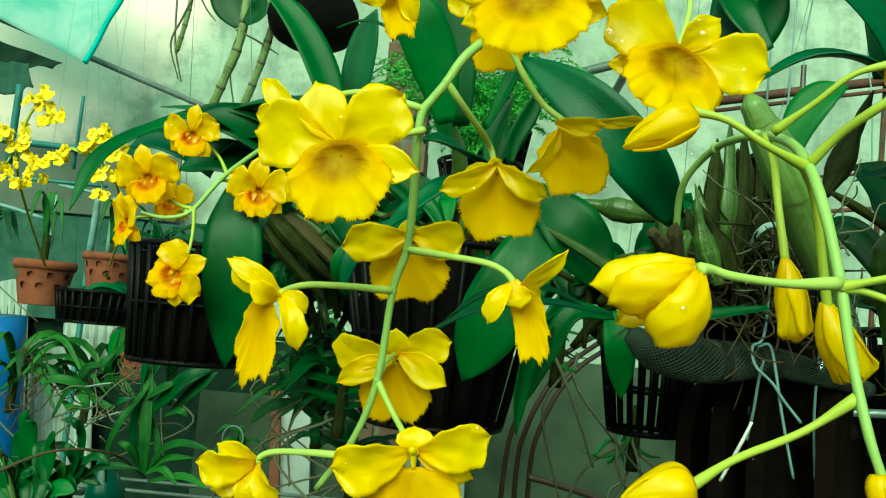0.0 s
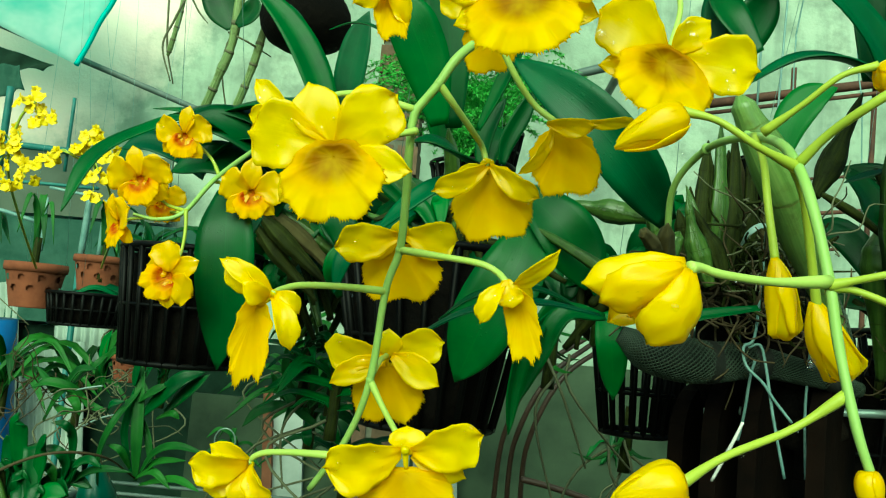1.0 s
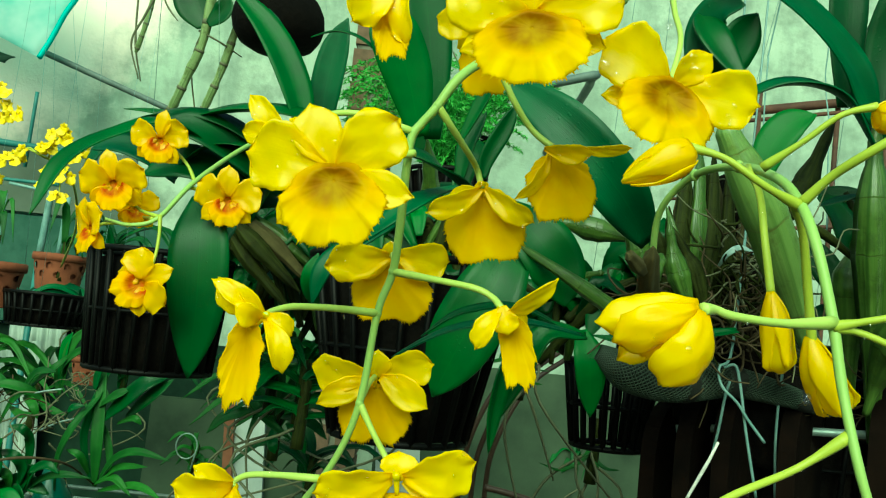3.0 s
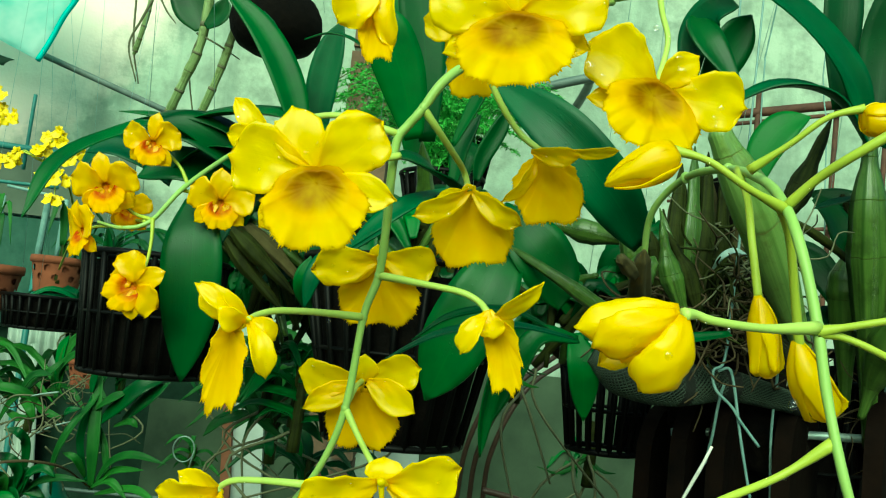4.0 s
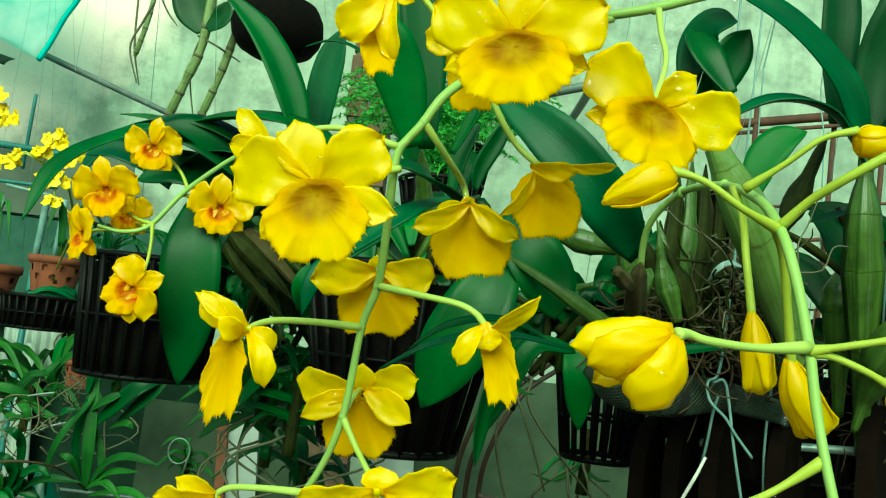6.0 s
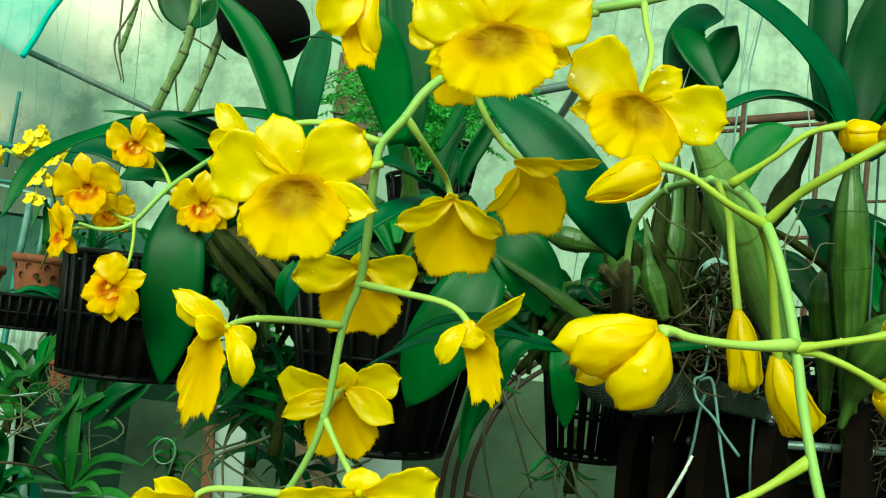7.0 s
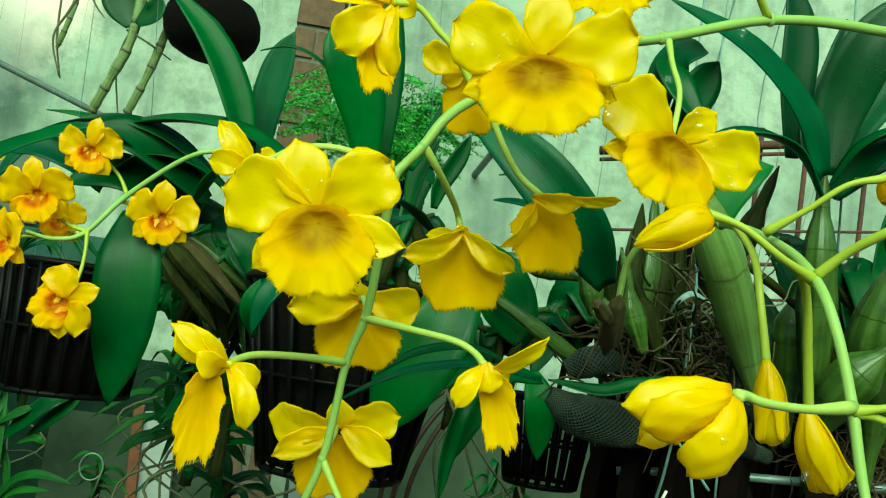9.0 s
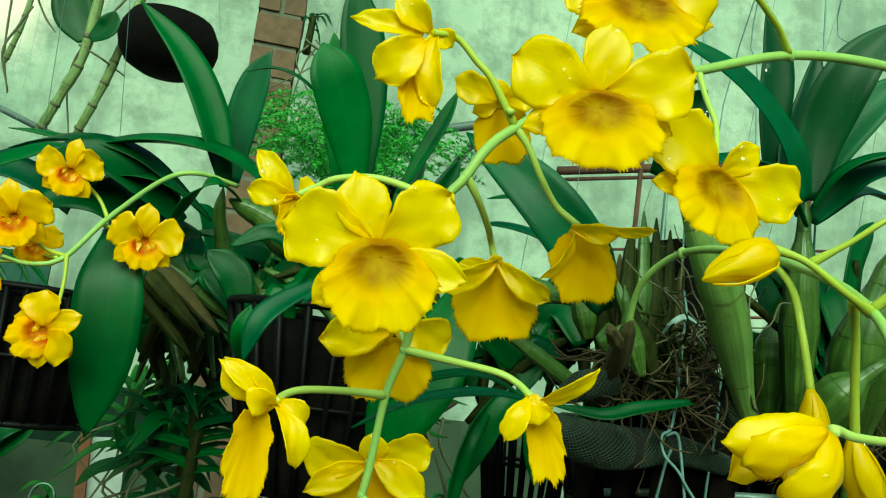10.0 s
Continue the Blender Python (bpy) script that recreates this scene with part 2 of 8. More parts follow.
def wall_material():
    m, nt, b = material("stained_sunlit_cement")
    v = coords(nt, "Object")
    big = noise_tex(nt, v, 2.2, 5, 0.6)
    mid = noise_tex(nt, v, 11, 6, 0.65)
    fine = noise_tex(nt, v, 120, 4)
    run = noise_tex(nt, coords(nt, "Object", (9, 9, 0.9)), 1.0, 5, 0.6)
    col = ramp(nt, big, [(0.32, (0.19, 0.26, 0.195)), (0.48, (0.29, 0.38, 0.285)), (0.7, (0.40, 0.48, 0.37))])
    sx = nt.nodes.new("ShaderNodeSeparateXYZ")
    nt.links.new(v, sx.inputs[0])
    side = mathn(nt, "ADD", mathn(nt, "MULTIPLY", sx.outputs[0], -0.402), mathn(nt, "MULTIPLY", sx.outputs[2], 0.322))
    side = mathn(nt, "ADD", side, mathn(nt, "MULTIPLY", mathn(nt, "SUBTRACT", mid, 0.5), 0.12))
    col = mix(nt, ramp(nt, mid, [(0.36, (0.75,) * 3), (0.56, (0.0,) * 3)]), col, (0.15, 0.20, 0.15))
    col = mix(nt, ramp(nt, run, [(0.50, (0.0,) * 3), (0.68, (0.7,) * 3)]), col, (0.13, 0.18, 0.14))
    # warm pale patch at the upper left: sunlight painted into the wall colour
    sunlit_high = ramp(nt, mathn(nt, "ADD", mathn(nt, "SUBTRACT", sx.outputs[2], 1.5), mathn(nt, "MULTIPLY", mid, 0.2)), [(0.46, (0.0,) * 3), (0.58, (1.0,) * 3)])
    col = mix(nt, mathn(nt, "MULTIPLY", sunlit_high, ramp(nt, mathn(nt, "SUBTRACT", side, 0.9), [(0.13, (0.0,) * 3), (0.21, (0.8,) * 3)])), col, (0.86, 0.70, 0.60))
    nt.links.new(col, b.inputs["Base Color"])
    b.inputs["Roughness"].default_value = 0.9
    bump(nt, b, mathn(nt, "ADD", mid, mathn(nt, "MULTIPLY", fine, 0.4)), 0.5, 0.006)
    return m


M_WALL = wall_material()


def drop_material():
    m, nt, b = material("water")
    tr = nt.nodes.new("ShaderNodeBsdfTransparent")
    gl = node(nt, "BsdfGlossy", Roughness=0.10)
    mx = nt.nodes.new("ShaderNodeMixShader")
    mx.inputs[0].default_value = 0.075
    nt.links.new(tr.outputs[0], mx.inputs[1])
    nt.links.new(gl.outputs[0], mx.inputs[2])
    nt.links.new(mx.outputs[0], nt.nodes["Material Output"].inputs[0])
    return m


M_WATER = drop_material()


def tarp_material():
    m, nt, b = material("turquoise_tarp")
    v = coords(nt, "Object")
    n = noise_tex(nt, v, 5, 4)
    col = mix(nt, ramp(nt, n, [(0.38, (0.0,) * 3), (0.62, (1.0,) * 3)]), (0.16, 0.66, 0.60), (0.72, 0.92, 0.88))
    nt.links.new(col, b.inputs["Base Color"])
    b.inputs["Roughness"].default_value = 0.45
    translucent(nt, b, col, 0.72)
    # thin plastic lets a part of the light straight through
    out = nt.nodes["Material Output"].inputs[0]
    body = out.links[0].from_socket
    clear = nt.nodes.new("ShaderNodeBsdfTransparent")
    clear.inputs[0].default_value = (0.75, 0.97, 0.94, 1)
    mx = node(nt, "MixShader", Fac=0.38)
    nt.links.new(body, mx.inputs[1])
    nt.links.new(clear.outputs[0], mx.inputs[2])
    nt.links.new(mx.outputs[0], out)
    return m


M_TARP = tarp_material()
M_HEM = plain_material("tarp_hem", (0.0, 0.28, 0.24), (0.01, 0.42, 0.36), 0.5, 12)


# ------------------------------------------------------------ building blocks
def thing(name, at, label, category, group="", kind=""):
    ob = new(name)
    ob.location = at
    ob.empty_display_size = 0.02
    tagged(ob, label, category, group, kind)
    return ob


def origin_of(ob):
    p = Vector((0, 0, 0))
    while ob is not None:
        p = p + ob.location
        ob = ob.parent
    return p


def mesh_of(name, verts, faces, mat, uvs=None, smooth=True):
    me = bpy.data.meshes.new(name)
    me.from_pydata([tuple(v) for v in verts], [], faces)
    if uvs is not None:
        layer = me.uv_layers.new(name="UVMap")
        idx = np.empty(len(me.loops), dtype=np.int32)
        me.loops.foreach_get("vertex_index", idx)
        layer.data.foreach_set("uv", np.asarray(uvs, dtype=np.float32)[idx].ravel())
    if smooth:
        count = len(me.polygons) if smooth is True else smooth
        me.polygons.foreach_set("use_smooth", [i < count for i in range(len(me.polygons))])
    me.materials.append(mat)
    me.update()
    return me


def part(name, data, parent=None, label="", kind=""):
    """data: verts (in the world), faces, material and, if any, uvs. Stored about the parent's own place."""
    verts, faces, mat = data[0], data[1], data[2]
    uvs = data[3] if len(data) > 3 else None
    smooth = data[4] if len(data) > 4 else True
    o = origin_of(parent)
    ob = new(name, mesh_of(name, np.asarray(verts, dtype=float) - np.array(o), faces, mat, uvs, smooth))
    if parent is not None:
        ob.parent = parent
    return tagged(ob, label, kind=kind)


def single(name, data, label, category, group="", kind=""):
    """A thing of one mesh, with its origin at the middle of its base."""
    verts = np.asarray(data[0], dtype=float)
    at = np.array([verts[:, 0].mean(), verts[:, 1].mean(), verts[:, 2].min()])
    smooth = data[4] if len(data) > 4 else True
    ob = new(name, mesh_of(name, verts - at, data[1], data[2], data[3] if len(data) > 3 else None, smooth))
    ob.location = at
    return tagged(ob, label, category, group, kind)


def spline(pts, n):
    """A smooth line of n points through the given ones."""
    p = np.asarray(pts, dtype=float)
    if len(p) == 2:
        s = np.linspace(0, 1, n)[:, None]
        return p[0] * (1 - s) + p[1] * s
    p = np.vstack([2 * p[0] - p[1], p, 2 * p[-1] - p[-2]])
    out, k = [], len(p) - 3
    for s in np.linspace(0, k - 1e-9, n):
        i = int(s)
        u = s - i
        a, b, c, d = p[i:i + 4]
        out.append(0.5 * (2 * b + (c - a) * u + (2 * a - 5 * b + 4 * c - d) * u * u + (3 * b - a - 3 * c + d) * u ** 3))
    return np.array(out)


def frames_along(line):
    """Tangents and two cross directions that do not twist."""
    t = np.gradient(line, axis=0)
    t /= np.linalg.norm(t, axis=1)[:, None] + 1e-12
    ref = np.array([0, 0, 1.0]) if abs(t[0][2]) < 0.9 else np.array([1.0, 0, 0])
    a = np.cross(ref, t[0])
    a /= np.linalg.norm(a)
    sides = []
    for v in t:
        a = a - v * (a @ v)
        a /= np.linalg.norm(a) + 1e-12
        sides.append(a.copy())
    sides = np.array(sides)
    return t, sides, np.cross(t, sides)


def tube(pts, radii, mat, n=28, ring=9, ridges=0, depth=0.0, lumps=0.0, seed=0):
    """A swept stem; radii given at even steps along it."""
    line = spline(pts, n)
    t, a, b = frames_along(line)
    r = np.interp(np.linspace(0, 1, n), np.linspace(0, 1, len(radii)), radii)
    if lumps:
        rng = np.random.RandomState(seed)
        r = r * (1 + lumps * np.convolve(rng.randn(n + 2), [0.25, 0.5, 0.25], "valid"))
    ang = np.linspace(0, 2 * np.pi, ring, endpoint=False)
    k = 1 + depth * np.cos(ang * ridges) if ridges else np.ones(ring)
    verts = (line[:, None, :] + r[:, None, None] * k[None, :, None] * (np.cos(ang)[None, :, None] * a[:, None, :] + np.sin(ang)[None, :, None] * b[:, None, :])).reshape(-1, 3)
    faces = [(i * ring + j, i * ring + (j + 1) % ring, (i + 1) * ring + (j + 1) % ring, (i + 1) * ring + j) for i in range(n - 1) for j in range(ring)]
    faces += [tuple(range(ring))[::-1], tuple((n - 1) * ring + j for j in range(ring))]
    uvs = [(i / (n - 1), j / ring) for i in range(n) for j in range(ring)]
    return verts, faces, mat, uvs


def join(*datas):
    verts, faces, uvs, off = [], [], [], 0
    for d in datas:
        v = np.asarray(d[0])
        verts.append(v)
        faces += [tuple(i + off for i in f) for f in d[1]]
        uvs += list(d[3]) if len(d) > 3 and d[3] is not None else [(0.5, 0.5)] * len(v)
        off += len(v)
    return np.vstack(verts), faces, datas[0][2], uvs, not (len(datas[0]) > 4 and datas[0][4] is False)


def sheet(grid, uv, thick, mat, closed=False):
    """A thin body from a grid of points (rows along, columns across), given thickness along its normals."""
    g = np.asarray(grid, dtype=float)
    nu, nv = g.shape[:2]
    du = np.gradient(g, axis=0)
    dv = (np.roll(g, -1, 1) - np.roll(g, 1, 1)) / 2 if closed else np.gradient(g, axis=1)
    nrm = np.cross(du, dv)
    nrm /= np.linalg.norm(nrm, axis=2)[:, :, None] + 1e-9
    th = thick if np.ndim(thick) else np.full((nu, nv), thick)
    top, low = g + nrm * th[:, :, None] / 2, g - nrm * th[:, :, None] / 2
    verts = np.vstack([top.reshape(-1, 3), low.reshape(-1, 3)])
    o, w = nu * nv, nv if closed else nv - 1
    faces = []
    for i in range(nu - 1):
        for j in range(w):
            a, b_, c, d = i * nv + j, i * nv + (j + 1) % nv, (i + 1) * nv + (j + 1) % nv, (i + 1) * nv + j
            faces += [(a, d, c, b_), (a + o, b_ + o, c + o, d + o)]
    broad = len(faces)
    for j in range(w):
        k = (j + 1) % nv
        faces.append((j, k, k + o, j + o))
        e, f_ = (nu - 1) * nv + j, (nu - 1) * nv + k
        faces.append((e, e + o, f_ + o, f_))
    if not closed:
        for i in range(nu - 1):
            a, b_ = i * nv, (i + 1) * nv
            faces.append((a, a + o, b_ + o, b_))
            a, b_ = a + nv - 1, b_ + nv - 1
            faces.append((a, b_, b_ + o, a + o))
    u = np.asarray(uv).reshape(-1, 2)
    return verts, faces, mat, np.vstack([u, u]), broad


def leaf(pts, width, mat, facing=(0, -1, 0.3), fold=0.25, belly=0.5, tip=1.0, thick=0.0009, n=22, across=7, wave=0.0, seed=0, base=0.35):
    """A strap or oval leaf on a spine from base to tip; facing: the way its upper side looks; fold: depth of the keel."""
    line = spline(pts, n)
    t = np.gradient(line, axis=0)
    t /= np.linalg.norm(t, axis=1)[:, None] + 1e-12
    rng = np.random.RandomState(seed)
    ph = rng.rand() * 6
    s = np.linspace(0, 1, n)
    prof = np.where(s < belly, base + (1 - base) * np.sin(np.pi / 2 * s / belly), np.maximum(0, np.cos(np.pi / 2 * (np.maximum(0, s - belly) / (1 - belly)) ** (1.35 * tip))) ** 0.9)
    prof = np.maximum(prof, 0.015)
    grid, uv = np.zeros((n, across, 3)), np.zeros((n, across, 2))
    up = np.array(facing, dtype=float)
    for i in range(n):
        nr = up - t[i] * (up @ t[i])
        nr /= np.linalg.norm(nr) + 1e-9
        sd = np.cross(t[i], nr)
        for j, v in enumerate(np.linspace(-1, 1, across)):
            h = width / 2 * prof[i]
            z = h * fold * (abs(v) ** 1.3) + wave * width * math.sin(7 * s[i] + 2 * v + ph) * abs(v)
            grid[i, j] = line[i] + sd * v * h * math.sqrt(max(0.05, 1 - 0.5 * fold * fold)) + nr * z
            uv[i, j] = (s[i], (v + 1) / 2)
    return sheet(grid, uv, thick, mat)


def plate(pts, thick, mat):
    """A flat four-cornered board; corners in order."""
    p = np.asarray(pts, dtype=float)
    nr = np.cross(p[1] - p[0], p[3] - p[0])
    nr /= np.linalg.norm(nr)
    verts = np.vstack([p + nr * thick / 2, p - nr * thick / 2])
    return verts, [(0, 1, 2, 3), (7, 6, 5, 4), (0, 4, 5, 1), (1, 5, 6, 2), (2, 6, 7, 3), (3, 7, 4, 0)], mat, None, False


def box(lo, hi, mat):
    (x0, y0, z0), (x1, y1, z1) = lo, hi
    v = [(x, y, z) for z in (z0, z1) for x, y in ((x0, y0), (x1, y0), (x1, y1), (x0, y1))]
    return np.array(v), [(3, 2, 1, 0), (4, 5, 6, 7), (0, 1, 5, 4), (1, 2, 6, 5), (2, 3, 7, 6), (3, 0, 4, 7)], mat, None, False


def ball(at, r, mat, squash=(1, 1, 1), rings=6, segs=8, axis=None):
    verts, faces = [(0, 0, 1)], []
    for i in range(1, rings):
        for j in range(segs):
            a, b_ = math.pi * i / rings, 2 * math.pi * j / segs
            verts.append((math.sin(a) * math.cos(b_), math.sin(a) * math.sin(b_), math.cos(a)))
    verts.append((0, 0, -1))
    for j in range(segs):
        faces.append((0, 1 + j, 1 + (j + 1) % segs))
        for i in range(rings - 2):
            a = 1 + i * segs
            faces.append((a + j, a + segs + j, a + segs + (j + 1) % segs, a + (j + 1) % segs))
        a = 1 + (rings - 2) * segs
        faces.append((a + j, len(verts) - 1, a + (j + 1) % segs))
    v = np.array(verts) * np.array(squash) * r
    if axis is not None:
        q = np.array(Vector((0, 0, 1)).rotation_difference(Vector(axis)).to_matrix())
        v = v @ q.T
    return v + np.array(at), faces, mat


# ------------------------------------------------------------ flowers
def blade(root, tip, width, bow, roll, cup, ruffle, mat, wide=False, n=20, across=13, seed=0):
    """A petal or sepal from root to tip: bowed along its length, cupped across, rolled about its spine, its margin waved."""
    rng = np.random.RandomState(seed)
    ph = rng.rand(6) * 6.28
    root, tip = np.array(root, dtype=float), np.array(tip, dtype=float)
    axis = tip - root
    length = np.linalg.norm(axis)
    axis /= length
    nr = np.array([0, 0, 1.0]) - axis * axis[2]
    nr /= np.linalg.norm(nr)
    sd = np.cross(axis, nr)
    c, s_ = math.cos(radians(roll)), math.sin(radians(roll))
    nr, sd = nr * c + sd * s_, sd * c - nr * s_
    belly, blunt = (0.60, 2.3) if wide else (0.50, 1.35)
    lean = rng.uniform(-0.10, 0.10)
    grid, uv = np.zeros((n, across, 3)), np.zeros((n, across, 2))
    for i in range(n):
        s = i / (n - 1)
        if s < belly:
            w = 0.24 + 0.76 * math.sin(math.pi / 2 * s / belly) ** 1.15
        else:
            w = max(0.015, math.cos(math.pi / 2 * ((s - belly) / (1 - belly)) ** blunt)) ** 0.6
        for j in range(across):
            v = 2 * j / (across - 1) - 1
            h = width / 2 * w * (1 + 0.035 * math.sin(9 * s + ph[0] + 1.3 * v) + 0.025 * math.sin(23 * s + ph[1] - 2 * v) + 0.014 * math.sin(47 * s + ph[2] + 3 * v))
            x = v * h + lean * length * math.sin(math.pi * s) * 0.5
            y = s * length * (1 - 0.06 * v * v * s * s) + (0.014 * length * math.sin(7 * v + ph[3]) * s ** 3 if wide else 0.0)
            z = bow * 4 * s * (1 - s) + cup * h * v * v
            z += ruffle * width * abs(v) ** 1.6 * (math.sin(8 * s + ph[4] + 1.5 * v) + 0.6 * math.sin(17 * s + ph[5])) * min(1.0, 2.2 * s)
            z += ruffle * width * 0.6 * s ** 4 * math.sin(6 * v + ph[2])
            z += 0.012 * length * math.sin(6 * s + 3.2 * v + ph[2]) + 0.006 * length * math.sin(13 * s - 7 * v + ph[0])
            z -= 0.020 * width * math.exp(-(v / 0.10) ** 2) * (1 - s)
            grid[i, j] = root + axis * y + sd * x + nr * z
            uv[i, j] = (s, (v + 1) / 2)
    return sheet(grid, uv, 0.00026, mat), grid


def apron(throat, tip, half, top, roll, dish, front, ruffle, mat, n=18, around=264, seed=0):
    """The fringed lip: a rounded apron hung from the throat, its edge ruffled and finely toothed. front: its hollow side with the dark throat is turned ahead."""
    rng = np.random.RandomState(seed + 400)
    ph = rng.rand(5) * 6.28
    throat, tip = np.array(throat, dtype=float), np.array(tip, dtype=float)
    axis = tip - throat
    length = np.linalg.norm(axis)
    axis /= length
    nr = np.array([0, 0, 1.0]) - axis * axis[2]
    nr /= np.linalg.norm(nr)
    sd = np.cross(nr, axis)
    c, s_ = math.cos(radians(roll)), math.sin(radians(roll))
    nr, sd = nr * c + sd * s_, sd * c - nr * s_
    mid_, rad = (length - top) / 2, (length + top) / 2
    rag = 0.0 if front else 2.0 * max(0.0, ruffle - 0.05)
    teeth = rng.rand(around) * (np.arange(around) % 2)
    grid, uv = np.zeros((n, around, 3)), np.zeros((n, around, 2))
    for j in range(around):
        f = 2 * math.pi * j / around          # 0 at the bottom
        c = math.cos(f)
        low = min(f, 2 * math.pi - f)
        rim = 1 + 0.028 * math.sin(6 * f + ph[0]) + 0.018 * math.sin(11 * f + ph[1]) + 0.010 * math.sin(23 * f + ph[2])
        tear = rag * (0.30 * math.sin(5 * f + ph[3]) + 0.34 * math.sin(9 * f + ph[4]) + 0.20 * math.sin(14 * f + ph[2]))
        rim *= 1 - 0.10 * math.exp(-(low / 0.13) ** 2) + 0.03 * math.exp(-((low - 0.42) / 0.25) ** 2)
        sx, cx = (math.sin(f), c) if front else (math.copysign(abs(math.sin(f)) ** 0.75, math.sin(f)), math.copysign(abs(c) ** 0.8, c))
        ex, ey = half * sx * rim * (1 + 0.05 * c), mid_ + rad * cx * rim
        for i in range(n):
            s = i / (n - 1)
            k = 0.001 + 0.999 * s
            if i == n - 1:
                k *= 1 + (0.075 if c > -0.75 else 0.02) * (teeth[j] - 0.15)
            x, y = ex * k * (1 + tear * s ** 5), ey * k * (1 + tear * s ** 5)
            low_side = 0.5 + 0.5 * c
            if front:
                z = dish * (min(1.0, s / 0.62) ** 1.7 - 0.75)
                z -= 1.1 * dish * (1 - low_side) ** 1.4 * s ** 1.5
                z -= 0.20 * half * max(0.0, s - 0.55) ** 1.3 * low_side
            else:
                z = dish * (s * s - 0.4)
                z += 0.10 * half * max(0.0, s - 0.7) ** 1.5 * low_side
            edge = s ** 3.5 * (0.25 + 0.75 * low_side)
            if front:
                z += half * ruffle * edge * (1.1 * math.sin(7 * f + ph[3]) + 0.7 * math.sin(12 * f + ph[1]) + 0.20 * s * math.sin(25 * f + ph[2]))
            else:
                z += half * (ruffle if rag == 0 else 0.045) * edge * (1.3 * math.sin(4 * f + ph[3]) + 0.8 * math.sin(9 * f + ph[1]))
            u = 0.88 * math.hypot(x / half, (y - 0.10 * rad) / (0.95 * rad)) if front else 0.45 + 0.38 * s
            grid[i, j] = throat + axis * y + sd * x + nr * z
            uv[i, j] = (min(u, 1.2), j / around * 0.35)
    return sheet(grid, uv, 0.0003, mat, closed=True)


def beads_on(parent, grids, count, rng, big=0.0011):
    """Water beads that stand on the given petals, in one mesh."""
    ds = []
    for _ in range(count):
        g = grids[rng.randint(len(grids))]
        i, j = rng.randint(5, g.shape[0] - 2), rng.randint(1, g.shape[1] - 1)
        r = 0.00035 + big * rng.rand() ** 3
        nr = np.cross(g[i, j] - g[i - 1, j], g[i, j] - g[i, j - 1])
        nr /= np.linalg.norm(nr) + 1e-9
        if nr[2] < 0:
            nr = -nr
        ds.append(ball(g[i, j] + nr * r * 0.12, r, M_WATER, (1, rng.uniform(0.8, 1.2), 0.42), 6, 10, nr))
    dd = join(*ds)
    ob = new("water_drop", mesh_of("water_drop", dd[0], dd[1], M_WATER))
    ob.parent = parent
    tagged(ob, "clear water beads", kind="stuff")


def bloom(parent, spec, seed=0, mats=None, droplets=9, label="", big=0.0011):
    """A flower: column, sepals, petals and fringed lip. spec: its pose, its blades and its lip in millimetres of its own axes (y up, z ahead)."""
    pm, lm = mats or (M_PETAL, M_LIP)
    m, blades, lp = spec
    rng = np.random.RandomState(seed + 7)
    th = np.array(lp[0]) / 1000
    if lp[6]:
        size, back = (lp[2] / 34000, 0.0035) if mats else (lp[2] / 17000, 0.0)
        pts = [th - (0, 0, back) + np.array(p) * size for p in ((0, 0.0010, -0.006), (0, 0.0014, -0.002), (0, 0.0012, 0.0008), (0, 0.0002, 0.0018))]
        col = tube(pts, [0.0015 * size, 0.0019 * size, 0.0018 * size, 0.0009 * size], lm, 12, 10)
    else:
        col = tube([(0, 0.0004, 0.0016), (0, 0, 0.0), tuple(th * 0.8)], [0.0013, 0.0017, 0.0012, 0.0008], M_BUD, 10, 10)
    fl = new("flower", mesh_of("column", col[0], col[1], col[2], [(0.16 if lp[6] else 0.9, v) for u, v in col[3]]))
    fl.parent = parent
    fl.matrix_parent_inverse = Matrix.Translation(parent.location).inverted()
    fl.matrix_basis = m
    if label:
        tagged(fl, label)
    grids = []
    for k, (nm, root, tip, width, bow, roll, cup, ruffle) in enumerate(blades):
        d, g = blade(np.array(root) / 1000, np.array(tip) / 1000, width / 1000, bow / 1000, roll, cup, ruffle, pm, nm == "petal", seed=seed * 11 + k)
        ob = new(nm, mesh_of(nm, *d))
        ob.parent = fl
        grids.append(g)
    t0, t1, half, top, roll, dish, front, ruffle = lp
    ob = new("lip", mesh_of("lip", *apron(th, np.array(t1) / 1000, half / 1000, top / 1000, roll, dish / 1000, front, ruffle, lm, seed=seed)))
    ob.parent = fl
    if droplets:
        beads_on(fl, grids[:3], droplets, rng, big)
    return fl


